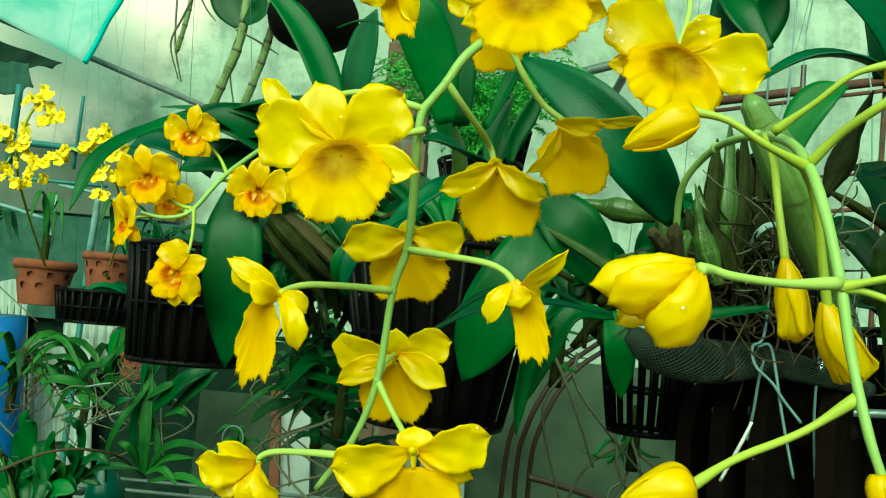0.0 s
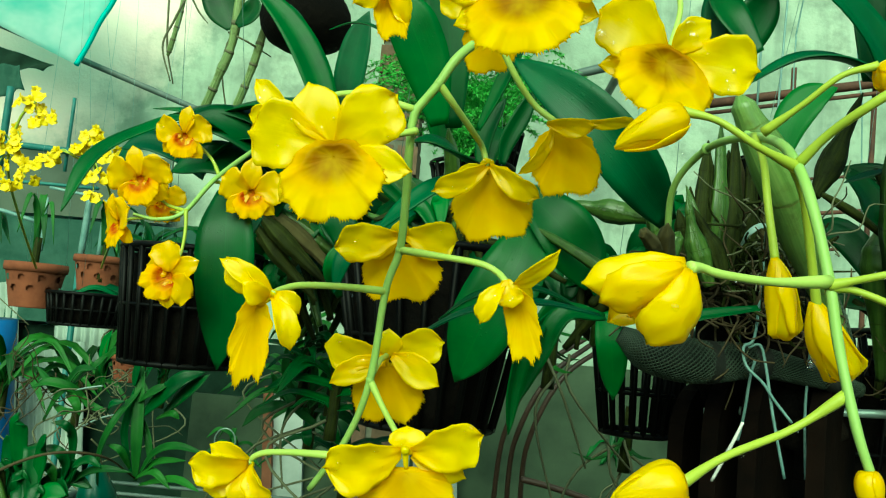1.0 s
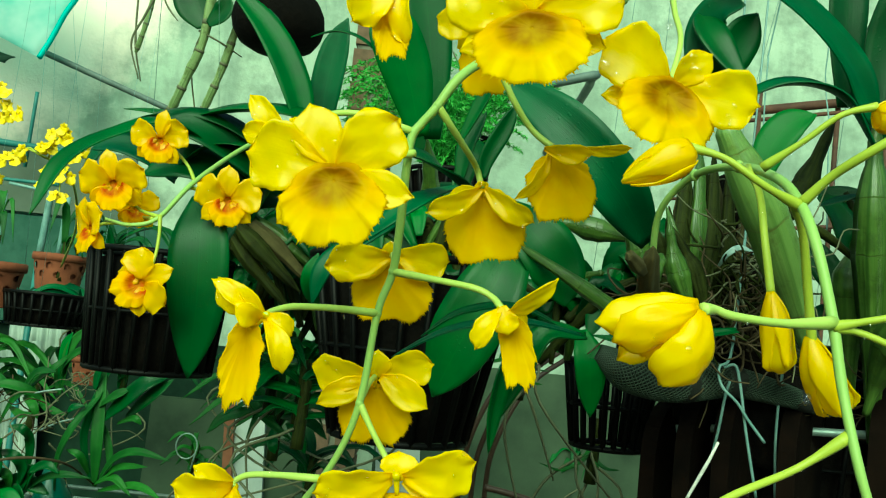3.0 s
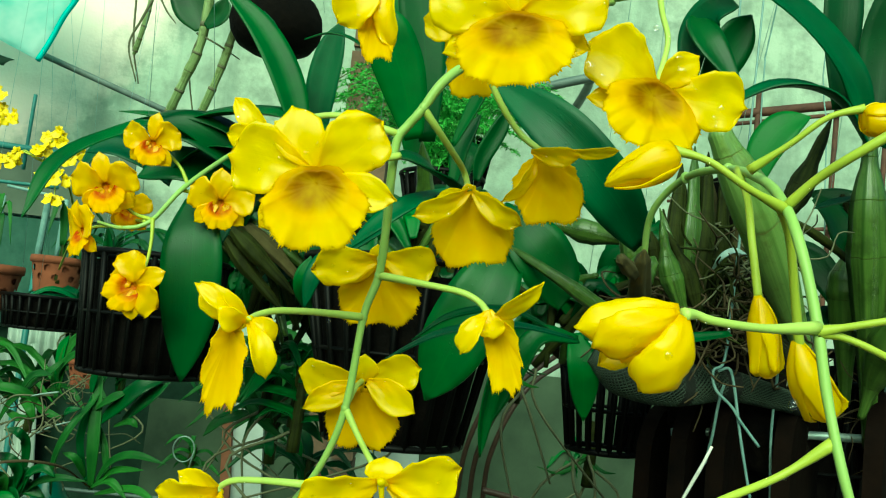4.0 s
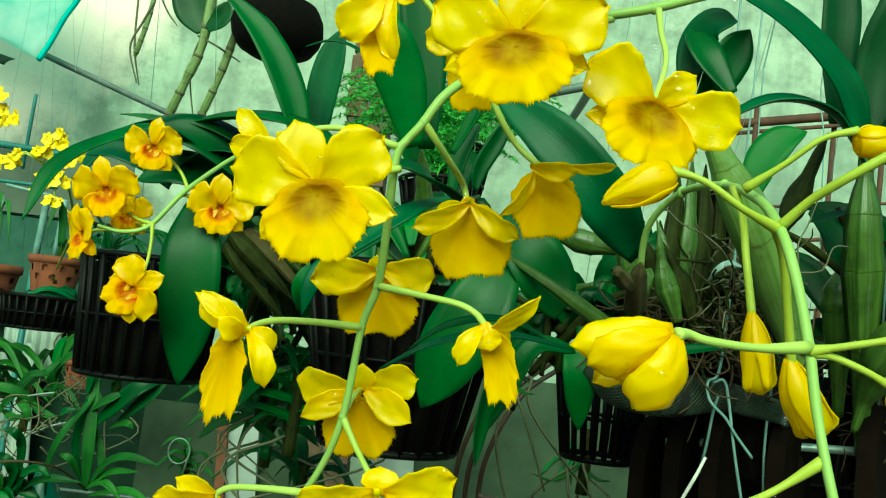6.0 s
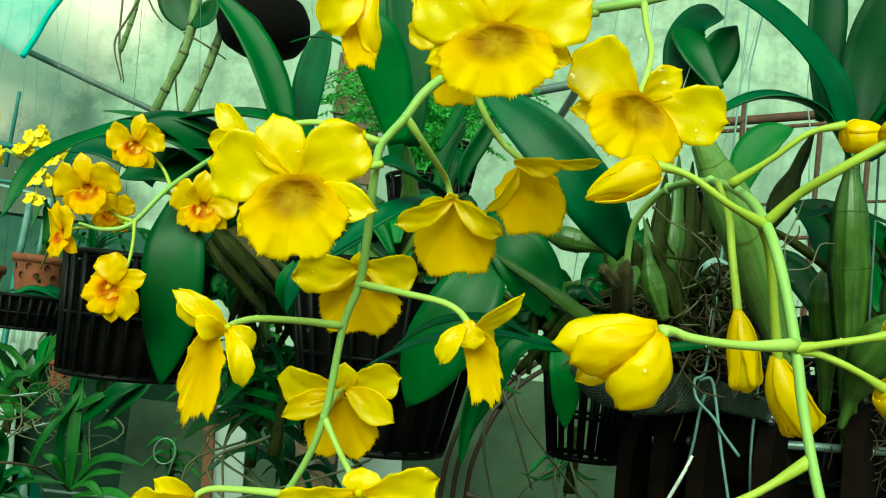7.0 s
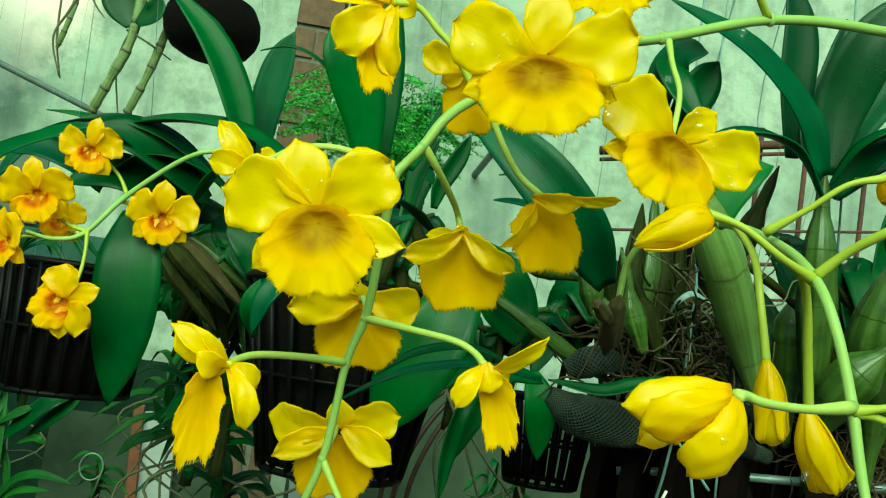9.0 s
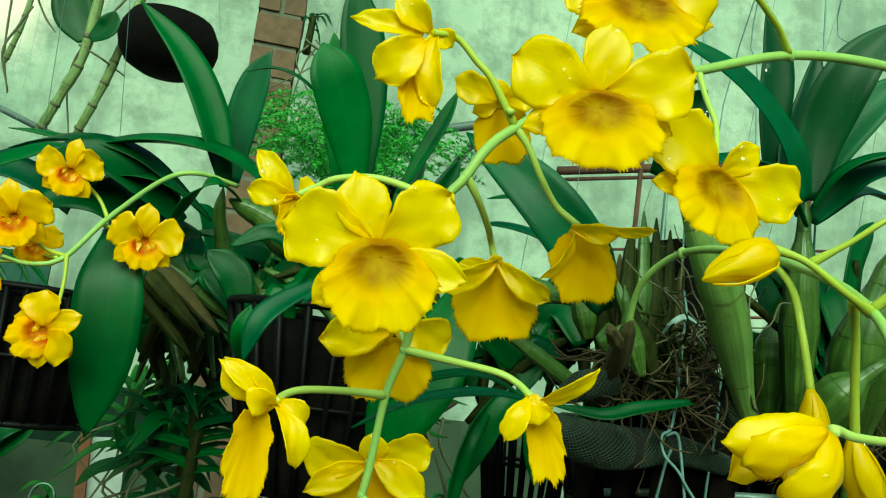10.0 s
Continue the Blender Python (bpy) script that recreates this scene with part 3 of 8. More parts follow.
def open_face(m, size, seed):
    """The spec of a flat, wide-open bloom of the given spread."""
    rng = np.random.RandomState(seed + 50)
    h = size * 500
    blades = []
    for nm, ln, wd, ang, dz in (("dorsal_sepal", 1.02, 0.58, 0, -0.05), ("petal", 1.0, 0.94, 66, -0.04), ("petal", 1.0, 0.94, -66, -0.04), ("lateral_sepal", 0.92, 0.52, 132, -0.10), ("lateral_sepal", 0.92, 0.52, -132, -0.10)):
        a, ln = radians(ang + rng.uniform(-9, 9)), ln * rng.uniform(0.92, 1.06)
        d = np.array([math.sin(a), math.cos(a), 0])
        blades.append((nm, tuple(d * 0.10 * h + (0, 0, -0.06 * h)), tuple(d * ln * h + (0, 0, dz * h + rng.uniform(-0.14, 0.10) * h)), wd * h * rng.uniform(0.92, 1.1), 0.08 * h, rng.uniform(-14, 14), rng.uniform(0.06, 0.24), 0.045 if nm == "petal" else 0.01))
    return m, blades, ((0, 0.02 * h, 0.02 * h), (rng.uniform(-0.06, 0.06) * h, -0.74 * h, 0.24 * h), 0.52 * h, 0.24 * h, rng.uniform(-5, 5), 0.22 * h, 1, 0.05)


def flower_back(m):
    return tuple((m @ Vector((0, 0, -0.0055))))


def flower_top(m):
    return tuple((m @ Vector((0, 0.0003, 0.0014))))


def bud(parent, pts, width, seed=0, name="bud", blunt=False):
    """A closed bud from its stalk end to its tip: a lumpy heart and overlapping sepals wrapped about it."""
    rng = np.random.RandomState(seed)
    n, ring = 20, 26
    line = spline(pts, n)
    t, a, b = frames_along(line)
    ph = rng.rand(4) * 6.28

    def reach(s):
        if blunt:
            return width / 2 * (0.20 + 0.80 * math.sin(math.pi / 2 * min(1.0, s / 0.66)) ** 0.9) * max(0.10, 1 - max(0.0, (s - 0.86) / 0.16) ** 2.2)
        return width / 2 * max(0.03, math.sin(math.pi * (0.07 + 0.93 * s) ** 0.74)) ** 0.62
    verts, uvs = [], []
    for i in range(n):
        s = i / (n - 1)
        for j in range(ring):
            f = 2 * math.pi * j / ring
            k = 0.86 + 0.05 * math.sin(3 * f + ph[0] + s) + 0.03 * math.sin(9 * s + 2 * f)
            verts.append(line[i] + reach(s) * k * (math.cos(f) * a[i] + math.sin(f) * b[i]))
            uvs.append((0.15 + 0.8 * s, j / ring))
    faces = [(i * ring + j, i * ring + (j + 1) % ring, (i + 1) * ring + (j + 1) % ring, (i + 1) * ring + j) for i in range(n - 1) for j in range(ring)]
    faces += [tuple(range(ring))[::-1], tuple((n - 1) * ring + j for j in range(ring))]
    bd = part(name, (np.array(verts), faces, M_BUD, uvs), parent, "closed yellow bud")
    for q in range(4):
        rows, cols = 18, 11
        g, uv = np.zeros((rows, cols, 3)), np.zeros((rows, cols, 2))
        at, span = ph[1] + q * 1.57 + rng.uniform(-0.25, 0.25), rng.uniform(1.9, 2.5)
        stop = rng.uniform(0.90, 1.0)
        for i in range(rows):
            s = i / (rows - 1)
            x = s * stop * (n - 1)
            k0 = min(int(x), n - 2)
            u = x - k0
            p, aa, bb = line[k0] * (1 - u) + line[k0 + 1] * u, a[k0], b[k0]
            w = (0.5 + 0.5 * math.sin(math.pi * min(1.0, s * 1.2 + 0.12) ** 0.8)) * (1 - 0.55 * max(0.0, (s - 0.6) / 0.4) ** (3 if blunt else 1.6))
            for j in range(cols):
                v = 2 * j / (cols - 1) - 1
                f = at + 0.5 * s + v * span / 2 * w
                r = reach(s * stop) * (0.99 + 0.035 * (q % 2) + 0.07 * v + 0.05 * abs(v) ** 3 * math.sin(9 * s + ph[2] + q) + 0.07 * math.exp(-(v / 0.16) ** 2) * (1 - 0.5 * s) - 0.03 * math.sin(3 * v + 5 * s + ph[3]))
                if blunt:
                    r *= 1 + 0.16 * max(0.0, s - 0.8) / 0.2 * (0.6 + math.sin(4 * v + q))
                g[i, j] = p + r * (math.cos(f) * aa + math.sin(f) * bb)
                uv[i, j] = (0.12 + 0.85 * s, (v + 1) / 2)
        part("sepal", sheet(g, uv, 0.00035, M_BUD), bd)
    return bd


def drip(parent, at, r):
    """A hanging bead of water."""
    return part("water_drop", ball(at, r, M_WATER, (0.85, 0.85, 1.15), 8, 12), parent, "clear water bead")


def knob(parent, at, r, mat=None):
    """A swollen joint of the stem."""
    return part("stem_joint", ball(at, r * 0.88, mat or M_STEM, (1, 1, 1.2), 8, 12), parent)


def stalk(parent, pts, r0, r1, mat=None, name="pedicel", n=20, seed=0):
    k = 1.12 if r0 < 0.00125 else 0.80
    ob = part(name, tube(pts, [r0 * 1.35, r0 * k, (r0 + r1) * 0.5 * k, r1 * k, r1 * 1.3], mat or M_PEDICEL, n, 9, lumps=0.03, seed=seed), parent)
    line = spline(pts, 40)
    rng = np.random.RandomState(int(abs(line[0][0]) * 1e5) % 9973)
    beads = [ball(line[rng.randint(4, 34)] + np.array([rng.uniform(-0.6, 0.6) * r1, -0.6 * r1, rng.choice([-0.9, 0.9]) * r1]), rng.uniform(0.00025, 0.0006), M_WATER, (1, 1, 0.8), 5, 7) for _ in range(5)]
    part("water_drop", join(*beads), parent, "clear water beads", kind="stuff")
    return ob


# ------------------------------------------------------------ setting
def grid_ground(size, z, mat):
    n = 41
    k = np.linspace(-1, 1, n)
    k = np.sign(k) * np.abs(k) ** 3 * size
    rng = np.random.RandomState(3)
    v = [(x, y, z + (0.012 * rng.randn() if abs(x) < 8 and abs(y) < 8 else 0)) for y in k for x in k]
    f = [(j * n + i, j * n + i + 1, (j + 1) * n + i + 1, (j + 1) * n + i) for j in range(n - 1) for i in range(n - 1)]
    return np.array(v), f, mat


def wall_slab(x0, x1, y, thick, z0, z1, mat, seed=1):
    """A plastered wall, slightly uneven on its near face."""
    nx, nz = 70, 40
    rng = np.random.RandomState(seed)
    v, f = [], []
    for k in range(nz):
        for i in range(nx):
            x, z = x0 + (x1 - x0) * i / (nx - 1), z0 + (z1 - z0) * k / (nz - 1)
            v.append((x, y + 0.012 * noise.noise(Vector((x * 1.7, 3.1 * seed, z * 1.7))) + 0.004 * noise.noise(Vector((x * 6, 1.0, z * 6))), z))
    f = [(k * nx + i, k * nx + i + 1, (k + 1) * nx + i + 1, (k + 1) * nx + i) for k in range(nz - 1) for i in range(nx - 1)]
    o = len(v)
    v += [(x0, y + thick, z0), (x1, y + thick, z0), (x1, y + thick, z1), (x0, y + thick, z1)]
    f += [(o + 1, o, o + 3, o + 2)]
    f += [tuple([o, o + 1] + [i for i in range(nx)][::-1]), tuple([o + 2, o + 3] + [(nz - 1) * nx + i for i in range(nx)])]
    f += [tuple([o + 3, o] + [k * nx for k in range(nz)]), tuple([o + 1, o + 2] + [k * nx + nx - 1 for k in range(nz)][::-1])]
    return np.array(v), f, mat, None, False


single("ground", grid_ground(300, 0.0, M_SOIL), "dark packed earth floor of a plant yard", "ground", kind="structure")
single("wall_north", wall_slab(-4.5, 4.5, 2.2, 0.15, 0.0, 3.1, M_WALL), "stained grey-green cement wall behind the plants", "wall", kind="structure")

# low board fence panels in front of the wall
single("wall_panel_1", box((-0.62, 1.92, 0.0), (-0.24, 1.935, 1.30), M_BOARD), "weathered dark grey board panel", "panel", kind="structure")
single("wall_panel_2", box((-0.10, 1.98, 0.0), (0.66, 1.995, 1.44), M_BOARD), "weathered grey-green board panel below the pots", "panel", kind="structure")

# overhead hanging bars on posts, above and beside the view
for k, y in enumerate((0.62, 1.42)):
    single("hanging_bar_%d" % (k + 1), tube([(-4.3, y, 2.46), (4.3, y, 2.46)], [0.012, 0.012], M_RAIL, 8, 10), "painted pipe overhead that carries the hanging pots", "bar", kind="structure")
    for j, x in enumerate((-4.3, 4.3)):
        single("post_%d" % (2 * k + j + 1), tube([(x, y, 0.0), (x, y, 2.47)], [0.02, 0.02], M_RAIL, 8, 10), "painted steel post", "post", kind="structure")

# dark sheet standing in for the shade behind the benches, and the added enclosure beside and behind the camera
single("shade_cloth_panel", box((-2.6, 2.12, 0.0), (-0.20, 2.13, 1.42), M_DARKGREEN), "dark green sheet standing in for shade low along the wall", "shade cloth", kind="structure")
# unseen walls, added only to hold back fill light from behind and the sides
single("wall_south", wall_slab(-4.5, 4.5, -2.6, 0.1, 0.0, 1.7, M_DARKGREEN, 2), "unseen dark wall added behind the camera to block light", "wall", kind="structure")
for k, x in enumerate((-4.5, 4.4)):
    single(("wall_west", "wall_east")[k], box((x, -2.5, 0.0), (x + 0.1, 2.2, 2.2), M_DARKGREEN), "unseen dark side wall added to block light", "wall", kind="structure")
single("netting_panel", box((-2.6, 2.08, 1.43), (-0.62, 2.088, 1.70), M_GREENNET), "faded green netting tied along the wall", "netting", kind="structure")

single("sheet_panel", box((-2.6, 2.10, 1.71), (-0.80, 2.108, 1.885), M_SHEETGREY), "weathered grey-green sheet fixed along the wall", "panel", kind="structure")

# ------------------------------------------------------------ the near flower spray
# each bloom: its pose; its blades (kind, root, tip, width, bow, roll, cup, ruffle); its lip (throat, tip, half width, reach above, roll, dish, open side ahead, ruffle)
BLOOM = {}
BLOOM["a"] = (pose(-0.0475, 0.2624, 1.5532, 96.3, -6.0, -1.3), [
    ("dorsal_sepal", (-1.4, 4.1, -5.0), (-8.4, 25.1, -5.0), 16.8, 1.5, 8, 0.10, 0.00),
    ("petal", (-3.2, 2.8, -5.0), (-29.2, 9.3, -5.0), 23.3, 2.5, -8, 0.10, 0.05),
    ("petal", (0.9, 2.8, -5.0), (21.4, 19.9, -4.0), 21.1, 2.5, 10, 0.10, 0.05),
    ("lateral_sepal", (1.4, -0.9, -5.0), (26.3, -6.6, 1.0), 13.1, 1.5, 0, 0.15, 0.01),
    ("lateral_sepal", (-3.2, -1.9, -5.0), (-19.6, -14.9, -5.0), 12.8, 1.0, 0, 0.10, 0.00)],
    ((-0.2, -0.1, 1.0), (-0.1, -22.5, 5.0), 16.8, 6.2, 0, 4.0, 1, 0.06))
BLOOM["b"] = (pose(0.0107, 0.2478, 1.6067, 98.6, -7.5, -10.0), [
    ("dorsal_sepal", (0.9, 4.1, -5.0), (4.3, 26.2, -5.0), 15.2, 1.5, 0, 0.10, 0.00),
    ("petal", (-1.7, 3.3, -5.0), (-26.7, 15.9, -5.0), 21.3, 3.0, -6, 0.12, 0.05),
    ("petal", (2.6, 3.3, -5.0), (30.0, 10.4, -4.0), 21.6, 3.0, 6, 0.12, 0.05),
    ("lateral_sepal", (-1.7, -1.1, -5.0), (-24.1, -6.2, -5.0), 10.5, 1.0, 0, 0.10, 0.00),
    ("lateral_sepal", (2.6, -1.9, -5.0), (23.2, -8.6, -6.0), 11.2, 1.0, 0, 0.10, 0.00)],
    ((-0.1, 0.1, 1.0), (-1.1, -20.5, 7.0), 18.3, 6.4, 0, 4.5, 1, 0.06))
BLOOM["c"] = (pose(0.0619, 0.2664, 1.5964, 96.3, -6.0, -1.3), [
    ("dorsal_sepal", (2.3, 2.4, -5.0), (14.6, 12.2, -2.0), 11.3, 2.0, 10, 0.15, 0.00),
    ("petal", (-0.6, 2.4, -5.0), (-22.2, 17.8, -3.0), 22.3, 3.0, -6, 0.15, 0.04),
    ("petal", (4.8, 0.9, -5.0), (30.4, -5.7, -2.0), 20.1, 3.0, 8, 0.12, 0.04),
    ("lateral_sepal", (5.2, -3.9, -5.0), (14.1, -17.1, -4.0), 9.8, 1.0, 0, 0.15, 0.00),
    ("lateral_sepal", (-2.5, -1.0, -5.0), (-23.3, -1.2, -4.0), 9.1, 1.0, 0, 0.10, 0.00)],
    ((0.1, -0.6, 1.0), (-6.0, -20.3, 6.0), 17.0, 6.4, 6, 5.0, 1, 0.05))
BLOOM["b2"] = (pose(0.0279, 0.2638, 1.6514, 99.6, -7.1, -11.8), [
    ("dorsal_sepal", (1.6, 4.8, -5.0), (3.8, 24.5, -4.0), 15.8, 1.5, 0, 0.10, 0.00),
    ("petal", (-1.6, 3.8, -5.0), (-27.1, 9.2, -5.0), 22.2, 3.0, -6, 0.12, 0.05),
    ("petal", (4.1, 3.8, -5.0), (25.8, -0.3, -4.0), 22.5, 3.0, 6, 0.12, 0.05),
    ("lateral_sepal", (-1.6, -1.0, -5.0), (-23.6, -9.2, -5.0), 11.3, 1.0, 0, 0.10, 0.00),
    ("lateral_sepal", (4.1, -1.0, -5.0), (24.9, -7.0, -6.0), 12.4, 1.0, 0, 0.10, 0.00)],
    ((-0.2, -0.3, 1.0), (-3.6, -17.9, 7.0), 19.9, 6.4, 0, 4.5, 1, 0.06))
BLOOM["e"] = (pose(0.0048, 0.3336, 1.5676, 96.3, -6.0, -1.3), [
    ("dorsal_sepal", (0.0, 0.0, 0.0), (-1.0, 3.5, 3.0), 6.1, 1.0, 0, 0.20, 0.00),
    ("petal", (0.4, 0.8, 2.0), (-22.8, -10.0, 7.0), 10.3, 2.0, -25, 0.30, 0.05),
    ("petal", (1.3, 0.8, 2.0), (21.0, -14.1, 9.0), 9.8, 2.0, 25, 0.30, 0.05),
    ("lateral_sepal", (0.2, -0.1, -6.0), (-13.1, -1.0, -8.0), 6.1, 1.0, 0, 0.30, 0.00),
    ("lateral_sepal", (2.1, -0.1, -6.0), (11.3, -5.2, -9.0), 6.1, 1.0, 0, 0.20, 0.00)],
    ((0.6, -3.1, -3.0), (2.8, -30.3, 1.0), 16.5, 2.3, -6, -2.5, 0, 0.05))
BLOOM["f"] = (pose(0.0295, 0.3116, 1.5826, 96.3, -6.0, -1.3), [
    ("dorsal_sepal", (-3.4, -0.3, 3.0), (15.6, -2.4, 6.0), 7.9, 2.0, 25, 0.30, 0.03),
    ("petal", (-1.4, -0.1, 1.0), (-14.8, -19.9, 5.0), 7.4, 3.0, -50, 0.35, 0.06),
    ("petal", (8.6, 0.1, 1.0), (30.9, -0.0, 2.0), 4.8, 1.0, 30, 0.40, 0.04),
    ("lateral_sepal", (-0.3, -0.8, -5.0), (-4.7, -14.0, -8.0), 5.7, 2.0, 0, 0.20, 0.03),
    ("lateral_sepal", (2.0, -0.2, -2.0), (13.9, 1.0, -5.0), 4.8, 1.0, 20, 0.20, 0.00)],
    ((3.0, -4.1, -3.0), (5.4, -28.1, 2.0), 13.6, 2.6, 8, -3.0, 0, 0.07))
BLOOM["g"] = (pose(-0.0296, 0.3495, 1.5371, 96.3, -6.0, -1.3), [
    ("dorsal_sepal", (0.0, -0.5, -0.0), (-0.6, 7.0, 4.0), 8.2, 1.0, 0, 0.20, 0.00),
    ("petal", (-0.9, 0.5, 1.0), (-28.8, -3.7, 4.0), 16.9, 3.0, -14, 0.28, 0.05),
    ("petal", (1.5, 1.0, 1.0), (24.6, -1.9, 1.0), 17.4, 3.0, 14, 0.28, 0.05),
    ("lateral_sepal", (-1.1, -1.0, -2.0), (-16.9, -7.9, -4.0), 8.2, 1.0, 0, 0.20, 0.00),
    ("lateral_sepal", (1.8, -1.0, -2.0), (16.2, -6.0, -6.0), 8.7, 1.0, 0, 0.20, 0.00)],
    ((-0.7, -5.4, -3.0), (-1.0, -28.0, -0.0), 17.1, 2.9, -4, -2.5, 0, 0.05))
BLOOM["h"] = (pose(-0.0705, 0.2980, 1.5063, 96.3, -6.0, -1.3), [
    ("dorsal_sepal", (0.0, -0.8, -0.0), (-18.3, 13.9, 5.0), 8.1, 3.0, 20, 0.35, 0.03),
    ("petal", (-1.5, -0.5, -3.0), (-16.5, 14.3, 2.0), 10.2, 3.0, -25, 0.30, 0.05),
    ("petal", (0.1, -1.0, 2.0), (7.0, -20.1, 6.0), 8.9, 5.0, -30, 0.40, 0.03),
    ("lateral_sepal", (1.1, 0.5, 1.0), (9.3, -7.3, -0.0), 8.9, 3.0, -20, 0.40, 0.03),
    ("lateral_sepal", (-2.0, -1.1, 1.0), (-9.1, 5.5, 8.0), 8.9, 3.0, 0, 0.30, 0.02)],
    ((-6.6, -5.0, 1.0), (-10.4, -31.0, 6.0), 6.9, 3.2, 14, 1.5, 0, 0.11))
BLOOM["i"] = (pose(0.0149, 0.3018, 1.5178, 96.3, -6.0, -1.3), [
    ("dorsal_sepal", (2.0, -1.6, 1.0), (18.5, 12.0, 18.0), 7.5, 3.0, 25, 0.30, 0.03),
    ("petal", (0.2, 1.6, 4.0), (1.8, -8.9, 5.0), 9.5, 1.0, 0, 0.10, 0.05),
    ("petal", (-0.6, 0.3, 3.0), (-10.1, -14.1, 6.0), 8.3, 4.0, 25, 0.35, 0.03),
    ("lateral_sepal", (0.5, -0.6, -2.0), (10.2, -6.5, -6.0), 6.2, 2.0, 0, 0.20, 0.00),
    ("lateral_sepal", (-0.3, -0.7, -3.0), (-1.0, -9.0, -6.0), 7.0, 1.0, 0, 0.20, 0.00)],
    ((4.6, -5.4, -1.0), (7.2, -28.6, 4.0), 6.3, 2.2, -12, 1.5, 0, 0.11))
BLOOM["j"] = (pose(-0.0317, 0.3531, 1.4853, 96.3, -6.0, -1.3), [
    ("dorsal_sepal", (0.5, -0.0, 0.0), (1.8, 12.3, 4.0), 11.5, 1.5, 0, 0.20, 0.00),
    ("petal", (-1.3, 0.7, 1.0), (-26.3, 5.8, 3.0), 16.3, 3.0, -10, 0.20, 0.04),
    ("petal", (2.5, 1.6, 1.0), (25.3, 5.8, 3.0), 16.3, 3.0, 10, 0.20, 0.04),
    ("lateral_sepal", (-0.4, -0.8, 1.0), (-24.7, -10.7, 4.0), 11.0, 2.0, 0, 0.22, 0.02),
    ("lateral_sepal", (2.6, 0.3, 2.0), (22.7, -12.8, 5.0), 13.4, 2.0, 0, 0.22, 0.02)],
    ((-0.4, -5.5, -4.0), (-1.2, -29.3, -2.0), 15.4, 1.9, -4, -2.5, 0, 0.05))
BLOOM["k"] = (pose(-0.0831, 0.3424, 1.4361, 95.4, -5.0, 1.9), [
    ("dorsal_sepal", (-0.0, 0.9, -0.0), (-16.1, 9.4, 3.0), 10.8, 3.0, 0, 0.30, 0.02),
    ("petal", (-0.2, 1.7, 3.0), (-23.2, 3.5, 8.0), 15.5, 5.0, -15, 0.35, 0.05),
    ("petal", (0.9, 1.1, 4.0), (10.3, -11.8, 9.0), 10.3, 4.0, 20, 0.40, 0.05),
    ("lateral_sepal", (-1.4, -0.9, -0.0), (-19.2, -9.8, 2.0), 13.6, 3.0, 0, 0.35, 0.03),
    ("lateral_sepal", (-0.0, -0.4, 2.0), (-0.0, -18.2, 4.0), 15.5, 4.0, 0, 0.35, 0.03)],
    ((-3.1, -2.7, -3.0), (-10.2, -17.8, -2.0), 6.1, 1.4, 0, 2.0, 0, 0.08))
BLOOM["l"] = (pose(-0.0173, 0.3053, 1.4528, 95.4, -5.0, 1.9), [
    ("dorsal_sepal", (0.4, -1.5, -1.0), (0.7, 8.7, -4.0), 13.8, 2.0, 0, 0.20, 0.00),
    ("petal", (-1.6, 0.2, 1.0), (-29.9, -4.4, 4.0), 20.0, 4.0, -12, 0.22, 0.05),
    ("petal", (2.5, 0.2, 1.0), (28.6, 6.8, 4.0), 18.4, 4.0, 10, 0.22, 0.05),
    ("lateral_sepal", (-1.8, -1.8, -2.0), (-26.7, -15.1, -3.0), 10.4, 2.0, 0, 0.20, 0.02),
    ("lateral_sepal", (2.4, -1.8, -2.0), (22.6, -10.9, -3.0), 10.4, 2.0, 0, 0.20, 0.02)],
    ((0.4, -7.9, -0.0), (0.2, -29.2, 6.0), 17.9, 2.1, -6, -3.5, 0, 0.05))
BLOOM["m"] = (pose(-0.0344, 0.3076, 1.6444, 99.6, -7.1, -11.8), [
    ("dorsal_sepal", (-1.3, 1.1, -1.0), (-13.2, 16.5, 2.0), 11.7, 3.0, 0, 0.30, 0.03),
    ("petal", (-3.7, -2.4, 3.0), (-21.1, -17.7, 7.0), 15.9, 4.0, -10, 0.30, 0.06),
    ("petal", (0.9, -1.4, 2.0), (-0.4, -28.8, 5.0), 10.4, 4.0, 20, 0.35, 0.05),
    ("lateral_sepal", (-3.8, 0.7, -1.0), (-30.6, 6.1, 2.0), 8.8, 3.0, 10, 0.30, 0.03),
    ("lateral_sepal", (0.4, 1.5, -1.0), (7.1, -3.8, -3.0), 8.3, 2.0, 0, 0.30, 0.02)],
    ((-6.2, -5.1, 2.0), (-6.1, -33.7, 6.0), 7.1, 1.7, 10, 3.0, 0, 0.07))
BLOOM["n"] = (pose(-0.0019, 0.3264, 1.6315, 99.6, -7.1, -11.8), [
    ("dorsal_sepal", (0.0, 0.0, 0.0), (-1.5, 7.9, 3.0), 8.1, 1.0, 0, 0.20, 0.00),
    ("petal", (-1.0, 0.3, 1.0), (-18.0, 8.3, 3.0), 12.1, 3.0, -12, 0.28, 0.05),
    ("petal", (1.3, 0.3, 1.0), (14.4, 3.9, 3.0), 12.5, 3.0, 12, 0.28, 0.05),
    ("lateral_sepal", (-0.8, -0.5, -2.0), (-11.1, -4.4, -3.0), 7.6, 1.0, 0, 0.20, 0.00),
    ("lateral_sepal", (1.5, -0.5, -2.0), (10.2, -5.8, -3.0), 7.6, 1.0, 0, 0.20, 0.00)],
    ((0.2, -3.5, -3.0), (1.3, -25.1, -0.0), 11.2, 2.2, 0, -2.5, 0, 0.05))
